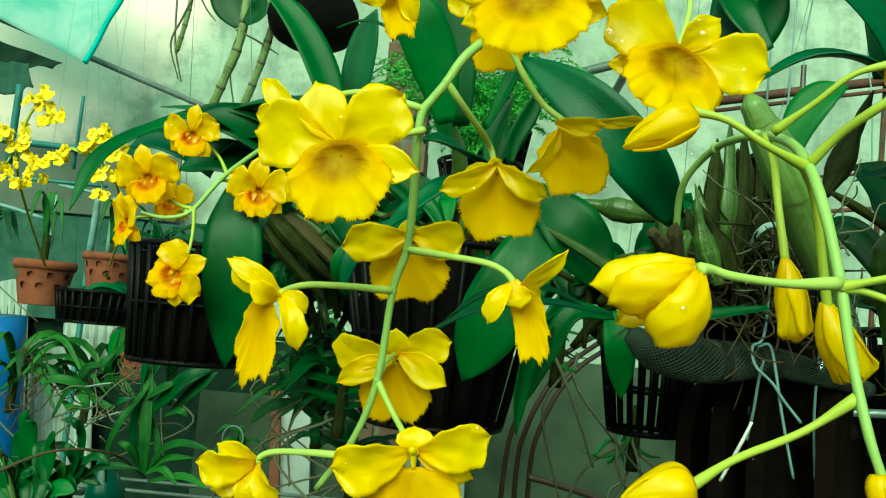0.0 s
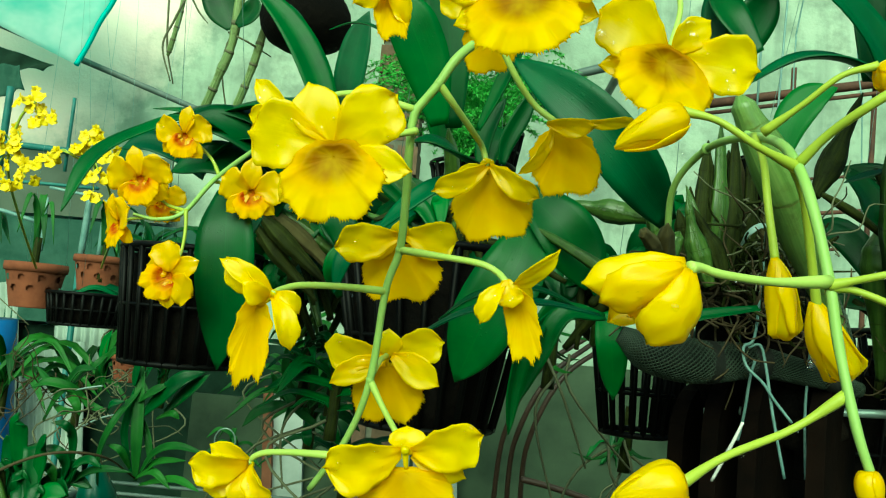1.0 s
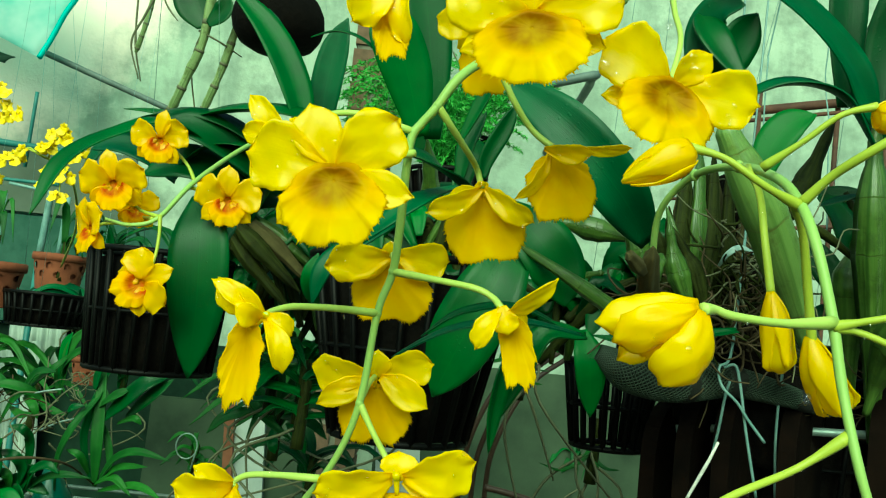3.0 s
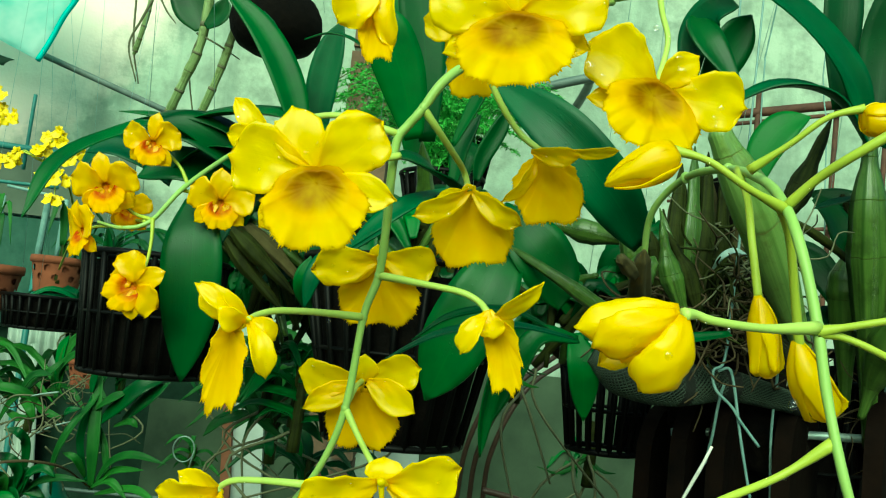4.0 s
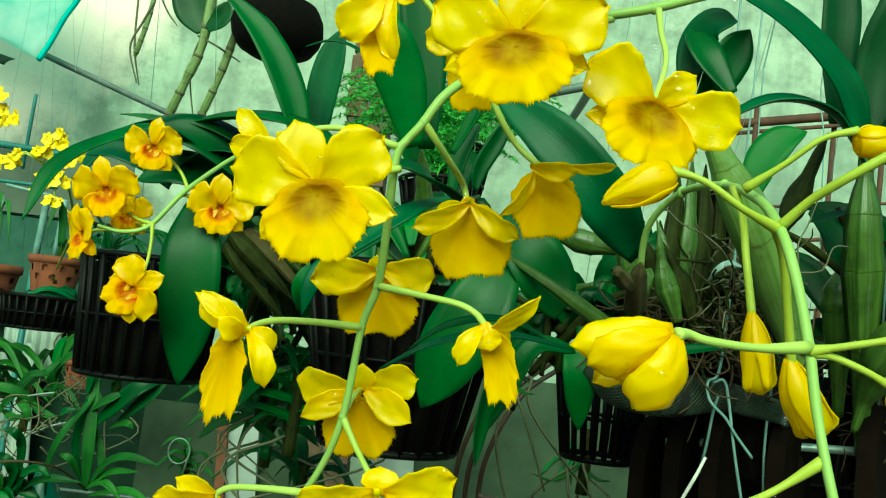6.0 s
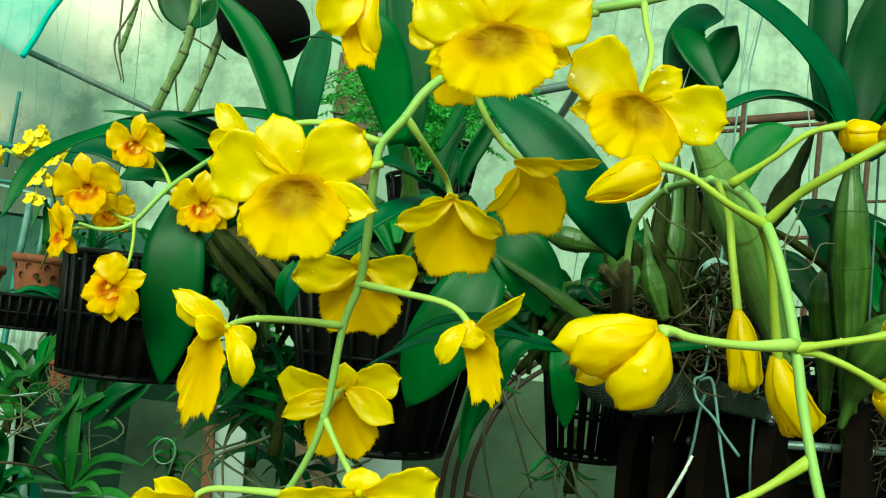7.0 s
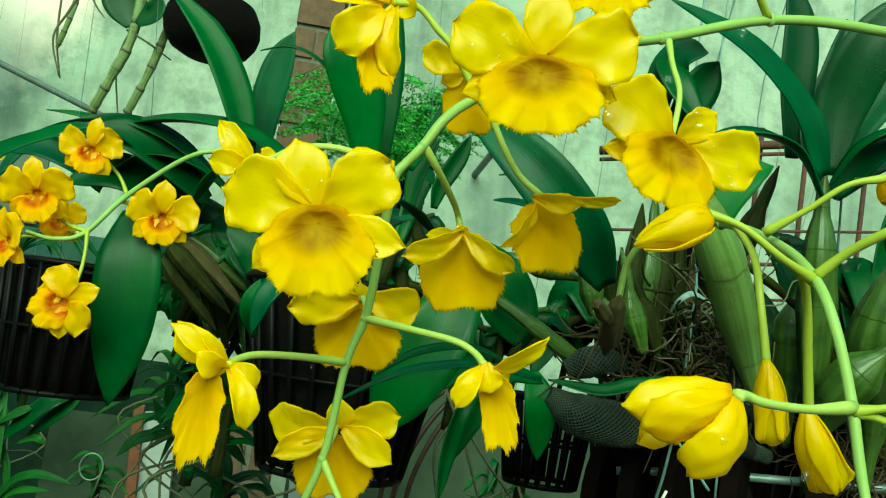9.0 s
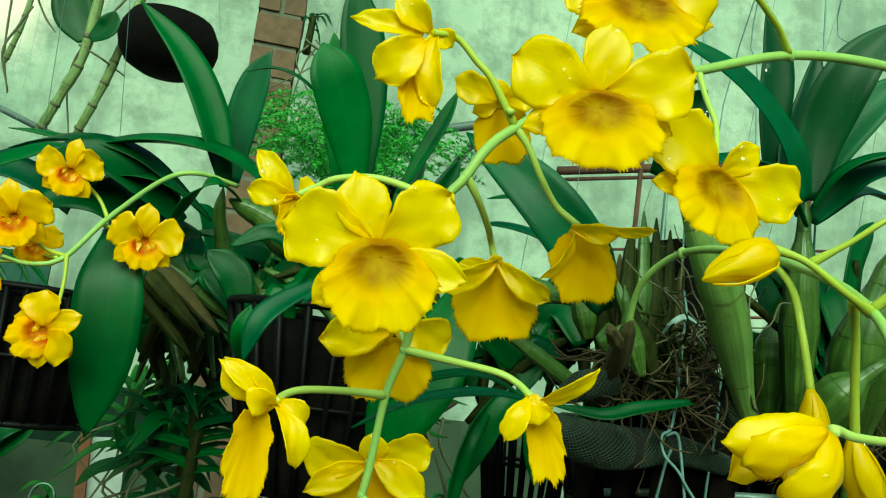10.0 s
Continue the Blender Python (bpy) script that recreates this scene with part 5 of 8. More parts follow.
plant("orchid_plant", (-0.1822, 0.7573, 1.532), "broad-leaved orchid plant growing in a black basket", [
    ([(-0.1996, 0.7962, 1.638), (-0.257, 0.7329, 1.671), (-0.2917, 0.6857, 1.646), (-0.3155, 0.6496, 1.612), (-0.3223, 0.6246, 1.565)], 0.0218, M_LEAF, UPW, 0.3, 0.5),
    ([(-0.0883, 0.7472, 1.666), (-0.1472, 0.7535, 1.694), (-0.2122, 0.7652, 1.697), (-0.2839, 0.7815, 1.68)], 0.0391, M_LEAF, UPW, 0.3, 0.5),
    ([(-0.2235, 0.8509, 1.691), (-0.2754, 0.8581, 1.705), (-0.3261, 0.8664, 1.712), (-0.3623, 0.8728, 1.714)], 0.0200, M_LEAF_BRIGHT, UPW, 0.2, 0.6),
    ([(-0.2032, 0.6598, 1.598), (-0.1957, 0.6437, 1.56), (-0.1935, 0.6495, 1.507), (-0.1977, 0.6658, 1.45)], 0.0481, M_LEAF_BRIGHT, V, 0.12, 0.45),
    ([(-0.1831, 0.6945, 1.595), (-0.1863, 0.678, 1.575), (-0.1963, 0.6644, 1.544)], 0.0178, M_LEAF_TEAL, V, 0.2, 0.5),
    ([(-0.1409, 0.7768, 1.671), (-0.1641, 0.7703, 1.735), (-0.1959, 0.7677, 1.785), (-0.2407, 0.769, 1.827)], 0.0330, M_LEAF_BRIGHT, (0.4, -1, 0.2), 0.3, 0.38),
    ([(-0.1392, 0.8356, 1.688), (-0.1403, 0.8269, 1.74), (-0.1336, 0.8179, 1.786), (-0.1234, 0.8103, 1.819)], 0.0330, M_LEAF_TEAL, V, 0.2, 0.45),
    ([(-0.1518, 0.7963, 1.69), (-0.171, 0.7904, 1.746), (-0.1852, 0.7862, 1.786), (-0.1993, 0.7848, 1.81)], 0.0180, M_LEAF_TEAL, (-0.6, -1, 0.1), 0.3, 0.4),
    ([(-0.0657, 0.6308, 1.719), (-0.0872, 0.6324, 1.734), (-0.1072, 0.6352, 1.739), (-0.1286, 0.6401, 1.734)], 0.0078, M_LEAF_BRIGHT, UPW, 0.3, 0.5),
    ([(-0.0327, 0.6544, 1.665), (-0.0459, 0.6394, 1.708), (-0.0619, 0.6263, 1.741), (-0.0739, 0.6248, 1.763)], 0.0429, M_LEAF_BRIGHT, V, 0.12, 0.5),
    ([(-0.0228, 0.7124, 1.678), (-0.0316, 0.7018, 1.75), (-0.0429, 0.6942, 1.806), (-0.056, 0.6887, 1.853)], 0.0409, M_LEAF_BRIGHT, V, 0.15, 0.5),
    ([(-0.0004, 0.6293, 1.657), (0.0121, 0.6219, 1.686), (0.0246, 0.6145, 1.716), (0.0322, 0.6089, 1.74)], 0.0129, M_LEAF, (-0.4, -1, 0.3), 0.35, 0.5),
    ([(-0.1726, 0.7765, 1.632), (-0.2115, 0.7637, 1.661), (-0.2478, 0.7524, 1.676), (-0.2874, 0.7532, 1.673)], 0.0428, M_LEAF, (0.1, -1, 0.7), 0.2, 0.5),
    ([(-0.1966, 0.7992, 1.61), (-0.2305, 0.7865, 1.638), (-0.2612, 0.7762, 1.644), (-0.2978, 0.7782, 1.629)], 0.0440, M_LEAF, (0.1, -1, 0.6), 0.2, 0.5),
    ([(-0.2781, 0.8178, 1.633), (-0.3018, 0.7959, 1.652), (-0.3307, 0.7953, 1.66), (-0.3577, 0.7966, 1.652)], 0.0312, M_LEAF_TEAL, (0.0, -1, 0.8), 0.2, 0.5),
    ([(-0.2034, 0.8229, 1.579), (-0.2172, 0.8207, 1.6), (-0.1987, 0.8159, 1.642), (-0.191, 0.812, 1.677)], 0.0456, M_LEAF, V, 0.2, 0.5),
    ([(-0.1925, 0.8345, 1.563), (-0.1777, 0.8316, 1.588), (-0.1451, 0.8289, 1.609)], 0.0399, M_LEAF, V, 0.2, 0.5),
    ([(-0.1544, 0.7831, 1.642), (-0.2163, 0.7736, 1.682), (-0.2751, 0.778, 1.69), (-0.3321, 0.795, 1.678)], 0.0365, M_LEAF, UPW, 0.3, 0.5),
    ([(-0.1484, 0.7831, 1.638), (-0.1906, 0.7636, 1.662), (-0.2319, 0.7675, 1.662), (-0.2724, 0.7849, 1.635)], 0.0313, M_LEAF_BRIGHT, UPW, 0.25, 0.5),
    ([(-0.2954, 0.8512, 1.686), (-0.3282, 0.8344, 1.684), (-0.3553, 0.8291, 1.667), (-0.3785, 0.8262, 1.627)], 0.0300, M_LEAF_TEAL, UPW, 0.2, 0.5),
    ([(-0.1759, 0.8265, 1.636), (-0.2112, 0.8282, 1.648), (-0.2363, 0.8332, 1.628), (-0.248, 0.8388, 1.593)], 0.0312, M_LEAF, UPW, 0.25, 0.5),
    ([(-0.1612, 0.8462, 1.63), (-0.2013, 0.8498, 1.63), (-0.2326, 0.8556, 1.609)], 0.0342, M_LEAF, V, 0.25, 0.5),
    ([(-0.1496, 0.8678, 1.611), (-0.1767, 0.8723, 1.596), (-0.2063, 0.8802, 1.557)], 0.0351, M_LEAF, V, 0.25, 0.5),
    ([(-0.1784, 0.7506, 1.624), (-0.1587, 0.7221, 1.649), (-0.1418, 0.7169, 1.661), (-0.1199, 0.7351, 1.651)], 0.0214, M_LEAF, UPW, 0.2, 0.5),
    ([(-0.0842, 0.8296, 1.541), (-0.1153, 0.8093, 1.574), (-0.1518, 0.8021, 1.595)], 0.0317, M_LEAF, V, 0.2, 0.5),
    ([(-0.0423, 0.5879, 1.582), (-0.0737, 0.577, 1.559), (-0.0875, 0.5722, 1.542), (-0.0935, 0.5775, 1.517)], 0.0173, M_LEAF_TEAL, (-0.3, -1, 0.6), 0.25, 0.45),
    ([(-0.0955, 0.8402, 1.613), (-0.126, 0.8428, 1.631), (-0.1669, 0.8705, 1.635), (-0.1976, 0.8798, 1.613)], 0.0278, M_LEAF, UPW, 0.3, 0.5),
    ([(-0.0497, 0.7691, 1.616), (-0.0128, 0.7579, 1.641), (0.0287, 0.751, 1.637)], 0.0309, M_LEAF, UPW, 0.2, 0.5),
    ([(-0.1048, 0.7034, 1.556), (-0.1152, 0.7004, 1.585), (-0.139, 0.6989, 1.601)], 0.0292, M_LEAF, V, 0.2, 0.5),
], [
    ([(-0.0496, 0.7498, 1.609), (-0.0939, 0.7426, 1.639), (-0.1323, 0.7371, 1.653)], [0.016, 0.018, 0.015, 0.01], M_CANE, 7, 0.05),
    ([(-0.0809, 0.8326, 1.52), (-0.1172, 0.8291, 1.58), (-0.1412, 0.803, 1.639), (-0.1433, 0.7872, 1.673)], [0.007, 0.010, 0.009, 0.006], M_CANE, 7, 0.08),
    ([(-0.0232, 0.7519, 1.567), (-0.0193, 0.7208, 1.625), (-0.0266, 0.6933, 1.673)], [0.012, 0.014, 0.010, 0.007], M_CANE, 7, 0.08),
])



def crowd(name, base, tips, count_cane, count_leaf, seed, label, lift=0.02):
    """A dense clump of thin old canes and narrow dark leaves that fan out from one base to a spread of tips."""
    rng = np.random.RandomState(seed)
    base = np.array(base)
    a, b_, c = [np.array(t) for t in tips]
    pl = thing(name, tuple(base), label, "orchid plant")
    for k in range(count_cane + count_leaf):
        u, v = rng.rand(), rng.rand()
        tip = a + (b_ - a) * u + (c - a) * v + rng.randn(3) * 0.012
        root = base + rng.randn(3) * np.array([0.03, 0.02, 0.006])
        mid_ = (root * 0.5 + tip * 0.5) + np.array([0, 0, lift]) + rng.randn(3) * 0.008
        if k < count_cane:
            r = rng.uniform(0.003, 0.0065)
            part("cane", tube([root, mid_, tip], [r * 0.5, r, r * 1.1, r * 0.8, r * 0.4], M_CANE_DARK if rng.rand() < 0.7 else M_CANE, 18, 12, 6, 0.1, 0.05, k), pl)
        else:
            part("leaf", leaf([root * 0.3 + mid_ * 0.7, mid_ * 0.4 + tip * 0.6 + np.array([0, 0, 0.01]), tip + (tip - mid_) * 0.35 - np.array([0, 0, 0.015])], rng.uniform(0.014, 0.030), (M_LEAF, M_LEAF, M_LEAF_BRIGHT)[rng.randint(3)],
                              (rng.uniform(-0.6, 0.6), -1, rng.uniform(0, 0.8)), 0.25, 0.5, n=14, across=5, seed=k), pl)
    return pl


crowd("orchid_plant", (-0.0794, 0.8548, 1.509), ((-0.2004, 0.8419, 1.597), (-0.0529, 0.8247, 1.657), (-0.2014, 0.8708, 1.549)), 16, 18, 301, "crowded clump of old orchid canes and dark leaves")
crowd("orchid_plant", (-0.1632, 0.955, 1.498), ((-0.2541, 0.949, 1.633), (-0.1476, 0.9447, 1.662), (-0.228, 0.956, 1.563)), 8, 22, 306, "clump of dark orchid leaves beside the basket")
crowd("orchid_plant", (-0.1471, 1.028, 1.473), ((-0.2447, 1.033, 1.553), (-0.0664, 1.017, 1.631), (-0.2366, 1.04, 1.501)), 8, 20, 302, "dense tuft of thin dark orchid leaves")
crowd("orchid_plant", (-0.0059, 0.6832, 1.546), ((-0.1089, 0.6992, 1.595), (0.0423, 0.692, 1.645), (-0.0854, 0.7029, 1.558)), 12, 14, 303, "crowded clump of dark orchid canes in the black basket")
crowd("orchid_plant", (0.4199, 0.713, 1.47), ((0.324, 0.7253, 1.623), (0.4797, 0.6946, 1.665), (0.3253, 0.7158, 1.55)), 14, 26, 304, "thicket of dark orchid canes and leaves in a basket")
crowd("orchid_plant", (0.2576, 0.7178, 1.471), ((0.2001, 0.7098, 1.583), (0.3042, 0.7086, 1.619), (0.2093, 0.7172, 1.525)), 10, 10, 305, "thicket of old brown orchid canes on the mount")
crowd("orchid_plant", (-0.5893, 1.134, 1.153), ((-0.698, 1.113, 1.331), (-0.517, 1.122, 1.315), (-0.6889, 1.123, 1.222)), 8, 26, 309, "dark leafy clump hanging beside the bench")
crowd("orchid_plant", (-0.2091, 1.004, 1.48), ((-0.2719, 0.9941, 1.614), (-0.1835, 0.9784, 1.626), (-0.259, 1.004, 1.531)), 4, 16, 310, "dark leafy orchid tuft between the baskets")
crowd("orchid_plant", (0.1301, 0.6819, 1.502), ((0.0694, 0.6821, 1.564), (0.168, 0.6632, 1.586), (0.0765, 0.6879, 1.518)), 5, 12, 311, "dark leafy tuft under the arching canes")
crowd("orchid_plant", (0.1797, 0.6662, 1.527), ((0.1203, 0.6671, 1.557), (0.1869, 0.6735, 1.623), (0.1241, 0.6704, 1.53)), 4, 12, 307, "tuft of dark green orchid leaves behind the canes")
crowd("orchid_plant", (0.4041, 0.6473, 1.514), ((0.3222, 0.659, 1.657), (0.4475, 0.6339, 1.694), (0.3389, 0.6678, 1.582)), 10, 22, 308, "thicket of dark leaves and thin canes beside the pillar")

plant("orchid_plant", (0.0114, 0.6037, 1.536), "dark glossy orchid plant with broad leaves in a black basket", [
    ([(0.1197, 0.4973, 1.576), (0.0903, 0.4648, 1.601), (0.0572, 0.4616, 1.633), (0.0172, 0.483, 1.667)], 0.0345, M_LEAF_TEAL, (-0.45, -1, 0.20), 0.28, 0.40, 1.2),
    ([(0.0148, 0.5563, 1.601), (-0.0083, 0.5253, 1.61), (-0.0292, 0.5148, 1.617), (-0.0437, 0.5149, 1.617)], 0.0265, M_LEAF, UPW, 0.3, 0.5),
    ([(0.0025, 0.5752, 1.613), (-0.0214, 0.5273, 1.594), (-0.0429, 0.5195, 1.576), (-0.0626, 0.5219, 1.556)], 0.0162, M_LEAF_TEAL, (-0.2, -1, 1), 0.2, 0.5),
    ([(0.0361, 0.576, 1.602), (0.0603, 0.5582, 1.578), (0.0763, 0.5604, 1.556), (0.0827, 0.5628, 1.534)], 0.0428, M_LEAF, V, 0.2, 0.45),
    ([(0.0453, 0.568, 1.582), (0.0319, 0.5523, 1.543), (0.0132, 0.5569, 1.503), (-0.0017, 0.5716, 1.463)], 0.0497, M_LEAF, (-0.2, -1, 0.2), 0.2, 0.5),
    ([(0.0771, 0.4644, 1.514), (0.0386, 0.4444, 1.517), (0.0026, 0.4458, 1.509), (-0.0293, 0.4581, 1.491)], 0.0094, M_LEAF_TEAL, UPW, 0.3, 0.5),
    ([(0.0767, 0.4845, 1.514), (0.0409, 0.4736, 1.526), (0.0083, 0.4646, 1.52), (-0.0141, 0.4666, 1.504)], 0.0083, M_LEAF, UPW, 0.3, 0.4),
    ([(0.0531, 0.4847, 1.515), (0.0367, 0.467, 1.494), (0.0315, 0.4699, 1.468), (0.0311, 0.4728, 1.442)], 0.0115, M_LEAF, (0.5, -1, 0), 0.5, 0.45),
    ([(0.0835, 0.4845, 1.514), (0.0587, 0.4748, 1.513), (0.0465, 0.4776, 1.488), (0.0372, 0.4909, 1.46)], 0.0144, M_LEAF, (-0.6, -1, 0.5), 0.3, 0.4),
    ([(0.0923, 0.5441, 1.519), (0.0976, 0.5363, 1.498), (0.1041, 0.5502, 1.462)], 0.0206, M_LEAF_BRIGHT, V, 0.15, 0.5),
    ([(-0.0342, 0.7408, 1.667), (-0.0423, 0.7353, 1.718), (-0.0546, 0.7298, 1.769), (-0.0658, 0.725, 1.815)], 0.0365, M_LEAF_BRIGHT, V, 0.2, 0.5),
    ([(0.1282, 0.6079, 1.641), (0.1074, 0.6079, 1.664), (0.0942, 0.6099, 1.666), (0.0659, 0.6159, 1.662)], 0.0198, M_LEAF, UPW, 0.3, 0.5),
    ([(0.1172, 0.5919, 1.626), (0.1014, 0.5934, 1.634), (0.0802, 0.5968, 1.638), (0.0613, 0.6, 1.639)], 0.0218, M_LEAF_TEAL, UPW, 0.2, 0.4),
    ([(0.1673, 0.6843, 1.634), (0.1545, 0.6911, 1.608), (0.1534, 0.6979, 1.569), (0.1555, 0.7025, 1.54)], 0.0292, M_LEAF_TEAL, V, 0.2, 0.5),
    ([(0.0196, 0.6136, 1.628), (0.022, 0.6117, 1.645), (0.0326, 0.6091, 1.668), (0.0394, 0.607, 1.686)], 0.0147, M_LEAF, (0.4, -1, 0.2), 0.3, 0.5),
    ([(0.0035, 0.6539, 1.629), (0.0069, 0.6503, 1.661), (0.02, 0.647, 1.69)], 0.0156, M_LEAF, (-0.4, -1, 0.2), 0.3, 0.5),
    ([(-0.0935, 0.607, 1.516), (-0.0979, 0.5849, 1.535), (-0.0936, 0.5827, 1.555)], 0.0129, M_LEAF_BRIGHT, V, 0.2, 0.5),
], [
    ([(0.1487, 0.5633, 1.521), (0.1173, 0.5424, 1.532), (0.0793, 0.5406, 1.553), (0.0409, 0.5586, 1.576)], [0.003, 0.0045, 0.0054, 0.005, 0.0035], M_CANE, 6, 0.06),
    ([(0.1294, 0.58, 1.589), (0.0983, 0.5882, 1.595), (0.0663, 0.5966, 1.599)], [0.005, 0.0085, 0.009, 0.005], M_CANE, 7, 0.06),
    ([(0.1345, 0.5582, 1.562), (0.1271, 0.5558, 1.584), (0.1149, 0.5638, 1.611)], [0.006, 0.008, 0.007, 0.005], M_CANE, 7, 0.1),
])

plant("orchid_plant", (0.1729, 0.5322, 1.528), "mature orchid plant with thick ridged canes on a netted mount", [
    ([(0.1496, 0.5249, 1.689), (0.1511, 0.5214, 1.721), (0.1588, 0.5096, 1.736), (0.1712, 0.4994, 1.736)], 0.0243, M_LEAF_TEAL, (-0.3, -1, 0.1), 0.2, 0.5),
    ([(0.1585, 0.5262, 1.676), (0.1655, 0.5134, 1.7), (0.1746, 0.5112, 1.72), (0.1832, 0.5093, 1.736)], 0.0280, M_LEAF, (0.3, -1, 0), 0.2, 0.5),
    ([(0.1692, 0.4944, 1.686), (0.1529, 0.503, 1.714), (0.1494, 0.5205, 1.738)], 0.0221, M_LEAF, V, 0.25, 0.5),
    ([(0.1845, 0.492, 1.618), (0.189, 0.4894, 1.641), (0.1994, 0.4875, 1.657), (0.215, 0.4865, 1.665)], 0.0230, M_LEAF_FRESH, (-0.3, -1, 0.5), 0.15, 0.5),
    ([(0.269, 0.5894, 1.638), (0.2853, 0.5908, 1.623), (0.2979, 0.5928, 1.603), (0.327, 0.6139, 1.591)], 0.0218, M_LEAF, V, 0.25, 0.5),
    ([(0.1709, 0.4775, 1.526), (0.1381, 0.4735, 1.518), (0.1166, 0.478, 1.511), (0.0866, 0.4821, 1.515)], 0.0131, M_LEAF_BRIGHT, (0, -0.6, 1), 0.5, 0.5),
], [
    ([(0.2449, 0.524, 1.503), (0.2149, 0.4995, 1.546), (0.1782, 0.4645, 1.594), (0.1526, 0.451, 1.628), (0.1435, 0.4493, 1.645)], [0.0055, 0.0085, 0.0125, 0.0135, 0.012, 0.008], M_CANE_FRESH, 8, 0.035),
    ([(0.161, 0.5509, 1.542), (0.155, 0.546, 1.587), (0.1601, 0.5597, 1.645)], [0.003, 0.0055, 0.0065, 0.005], M_CANE_DARK, 6, 0.12),
    ([(0.1667, 0.5508, 1.542), (0.1656, 0.5449, 1.596), (0.1679, 0.5582, 1.658)], [0.003, 0.0058, 0.0062, 0.004], M_CANE, 6, 0.12),
    ([(0.1695, 0.5411, 1.539), (0.1751, 0.5451, 1.593), (0.1778, 0.5584, 1.655)], [0.003, 0.0055, 0.0065, 0.004], M_CANE_DARK, 6, 0.12),
    ([(0.1789, 0.5513, 1.536), (0.1893, 0.5556, 1.588), (0.1896, 0.559, 1.648)], [0.003, 0.005, 0.006, 0.004], M_CANE_DARK, 6, 0.12),
    ([(0.1835, 0.552, 1.529), (0.1675, 0.5391, 1.557), (0.1494, 0.5362, 1.585), (0.1423, 0.5438, 1.609)], [0.003, 0.005, 0.005, 0.003], M_CANE, 6, 0.12),
    ([(0.1492, 0.501, 1.539), (0.1376, 0.4982, 1.566), (0.1305, 0.4954, 1.593)], [0.005, 0.007, 0.006, 0.003], M_CANE, 8, 0.12),
    ([(0.1611, 0.5108, 1.541), (0.1514, 0.5083, 1.565), (0.1363, 0.5057, 1.589)], [0.005, 0.006, 0.006, 0.003], M_CANE_DARK, 8, 0.12),
    ([(0.1122, 0.4617, 1.534), (0.1029, 0.4302, 1.548), (0.0997, 0.4116, 1.562)], [0.003, 0.006, 0.0055, 0.0052, 0.0042], M_BROWN, 5, 0.18),
    ([(0.0977, 0.42, 1.549), (0.0882, 0.4095, 1.555), (0.0858, 0.4073, 1.556)], [0.004, 0.003, 0.0028], M_BROWN, 5, 0.12),
    ([(0.1041, 0.4625, 1.552), (0.1142, 0.4596, 1.558), (0.1179, 0.4577, 1.565)], [0.008, 0.010, 0.005], M_CANE, 6, 0.08),
    ([(0.2565, 0.6113, 1.622), (0.2771, 0.6273, 1.658), (0.3035, 0.6409, 1.715)], [0.006, 0.009, 0.009, 0.005], M_CANE_DARK, 8, 0.1),
    ([(0.2368, 0.5523, 1.612), (0.2665, 0.5633, 1.601), (0.2975, 0.5747, 1.585)], [0.003, 0.0035, 0.003], M_CANE_DARK, 0, 0),
])

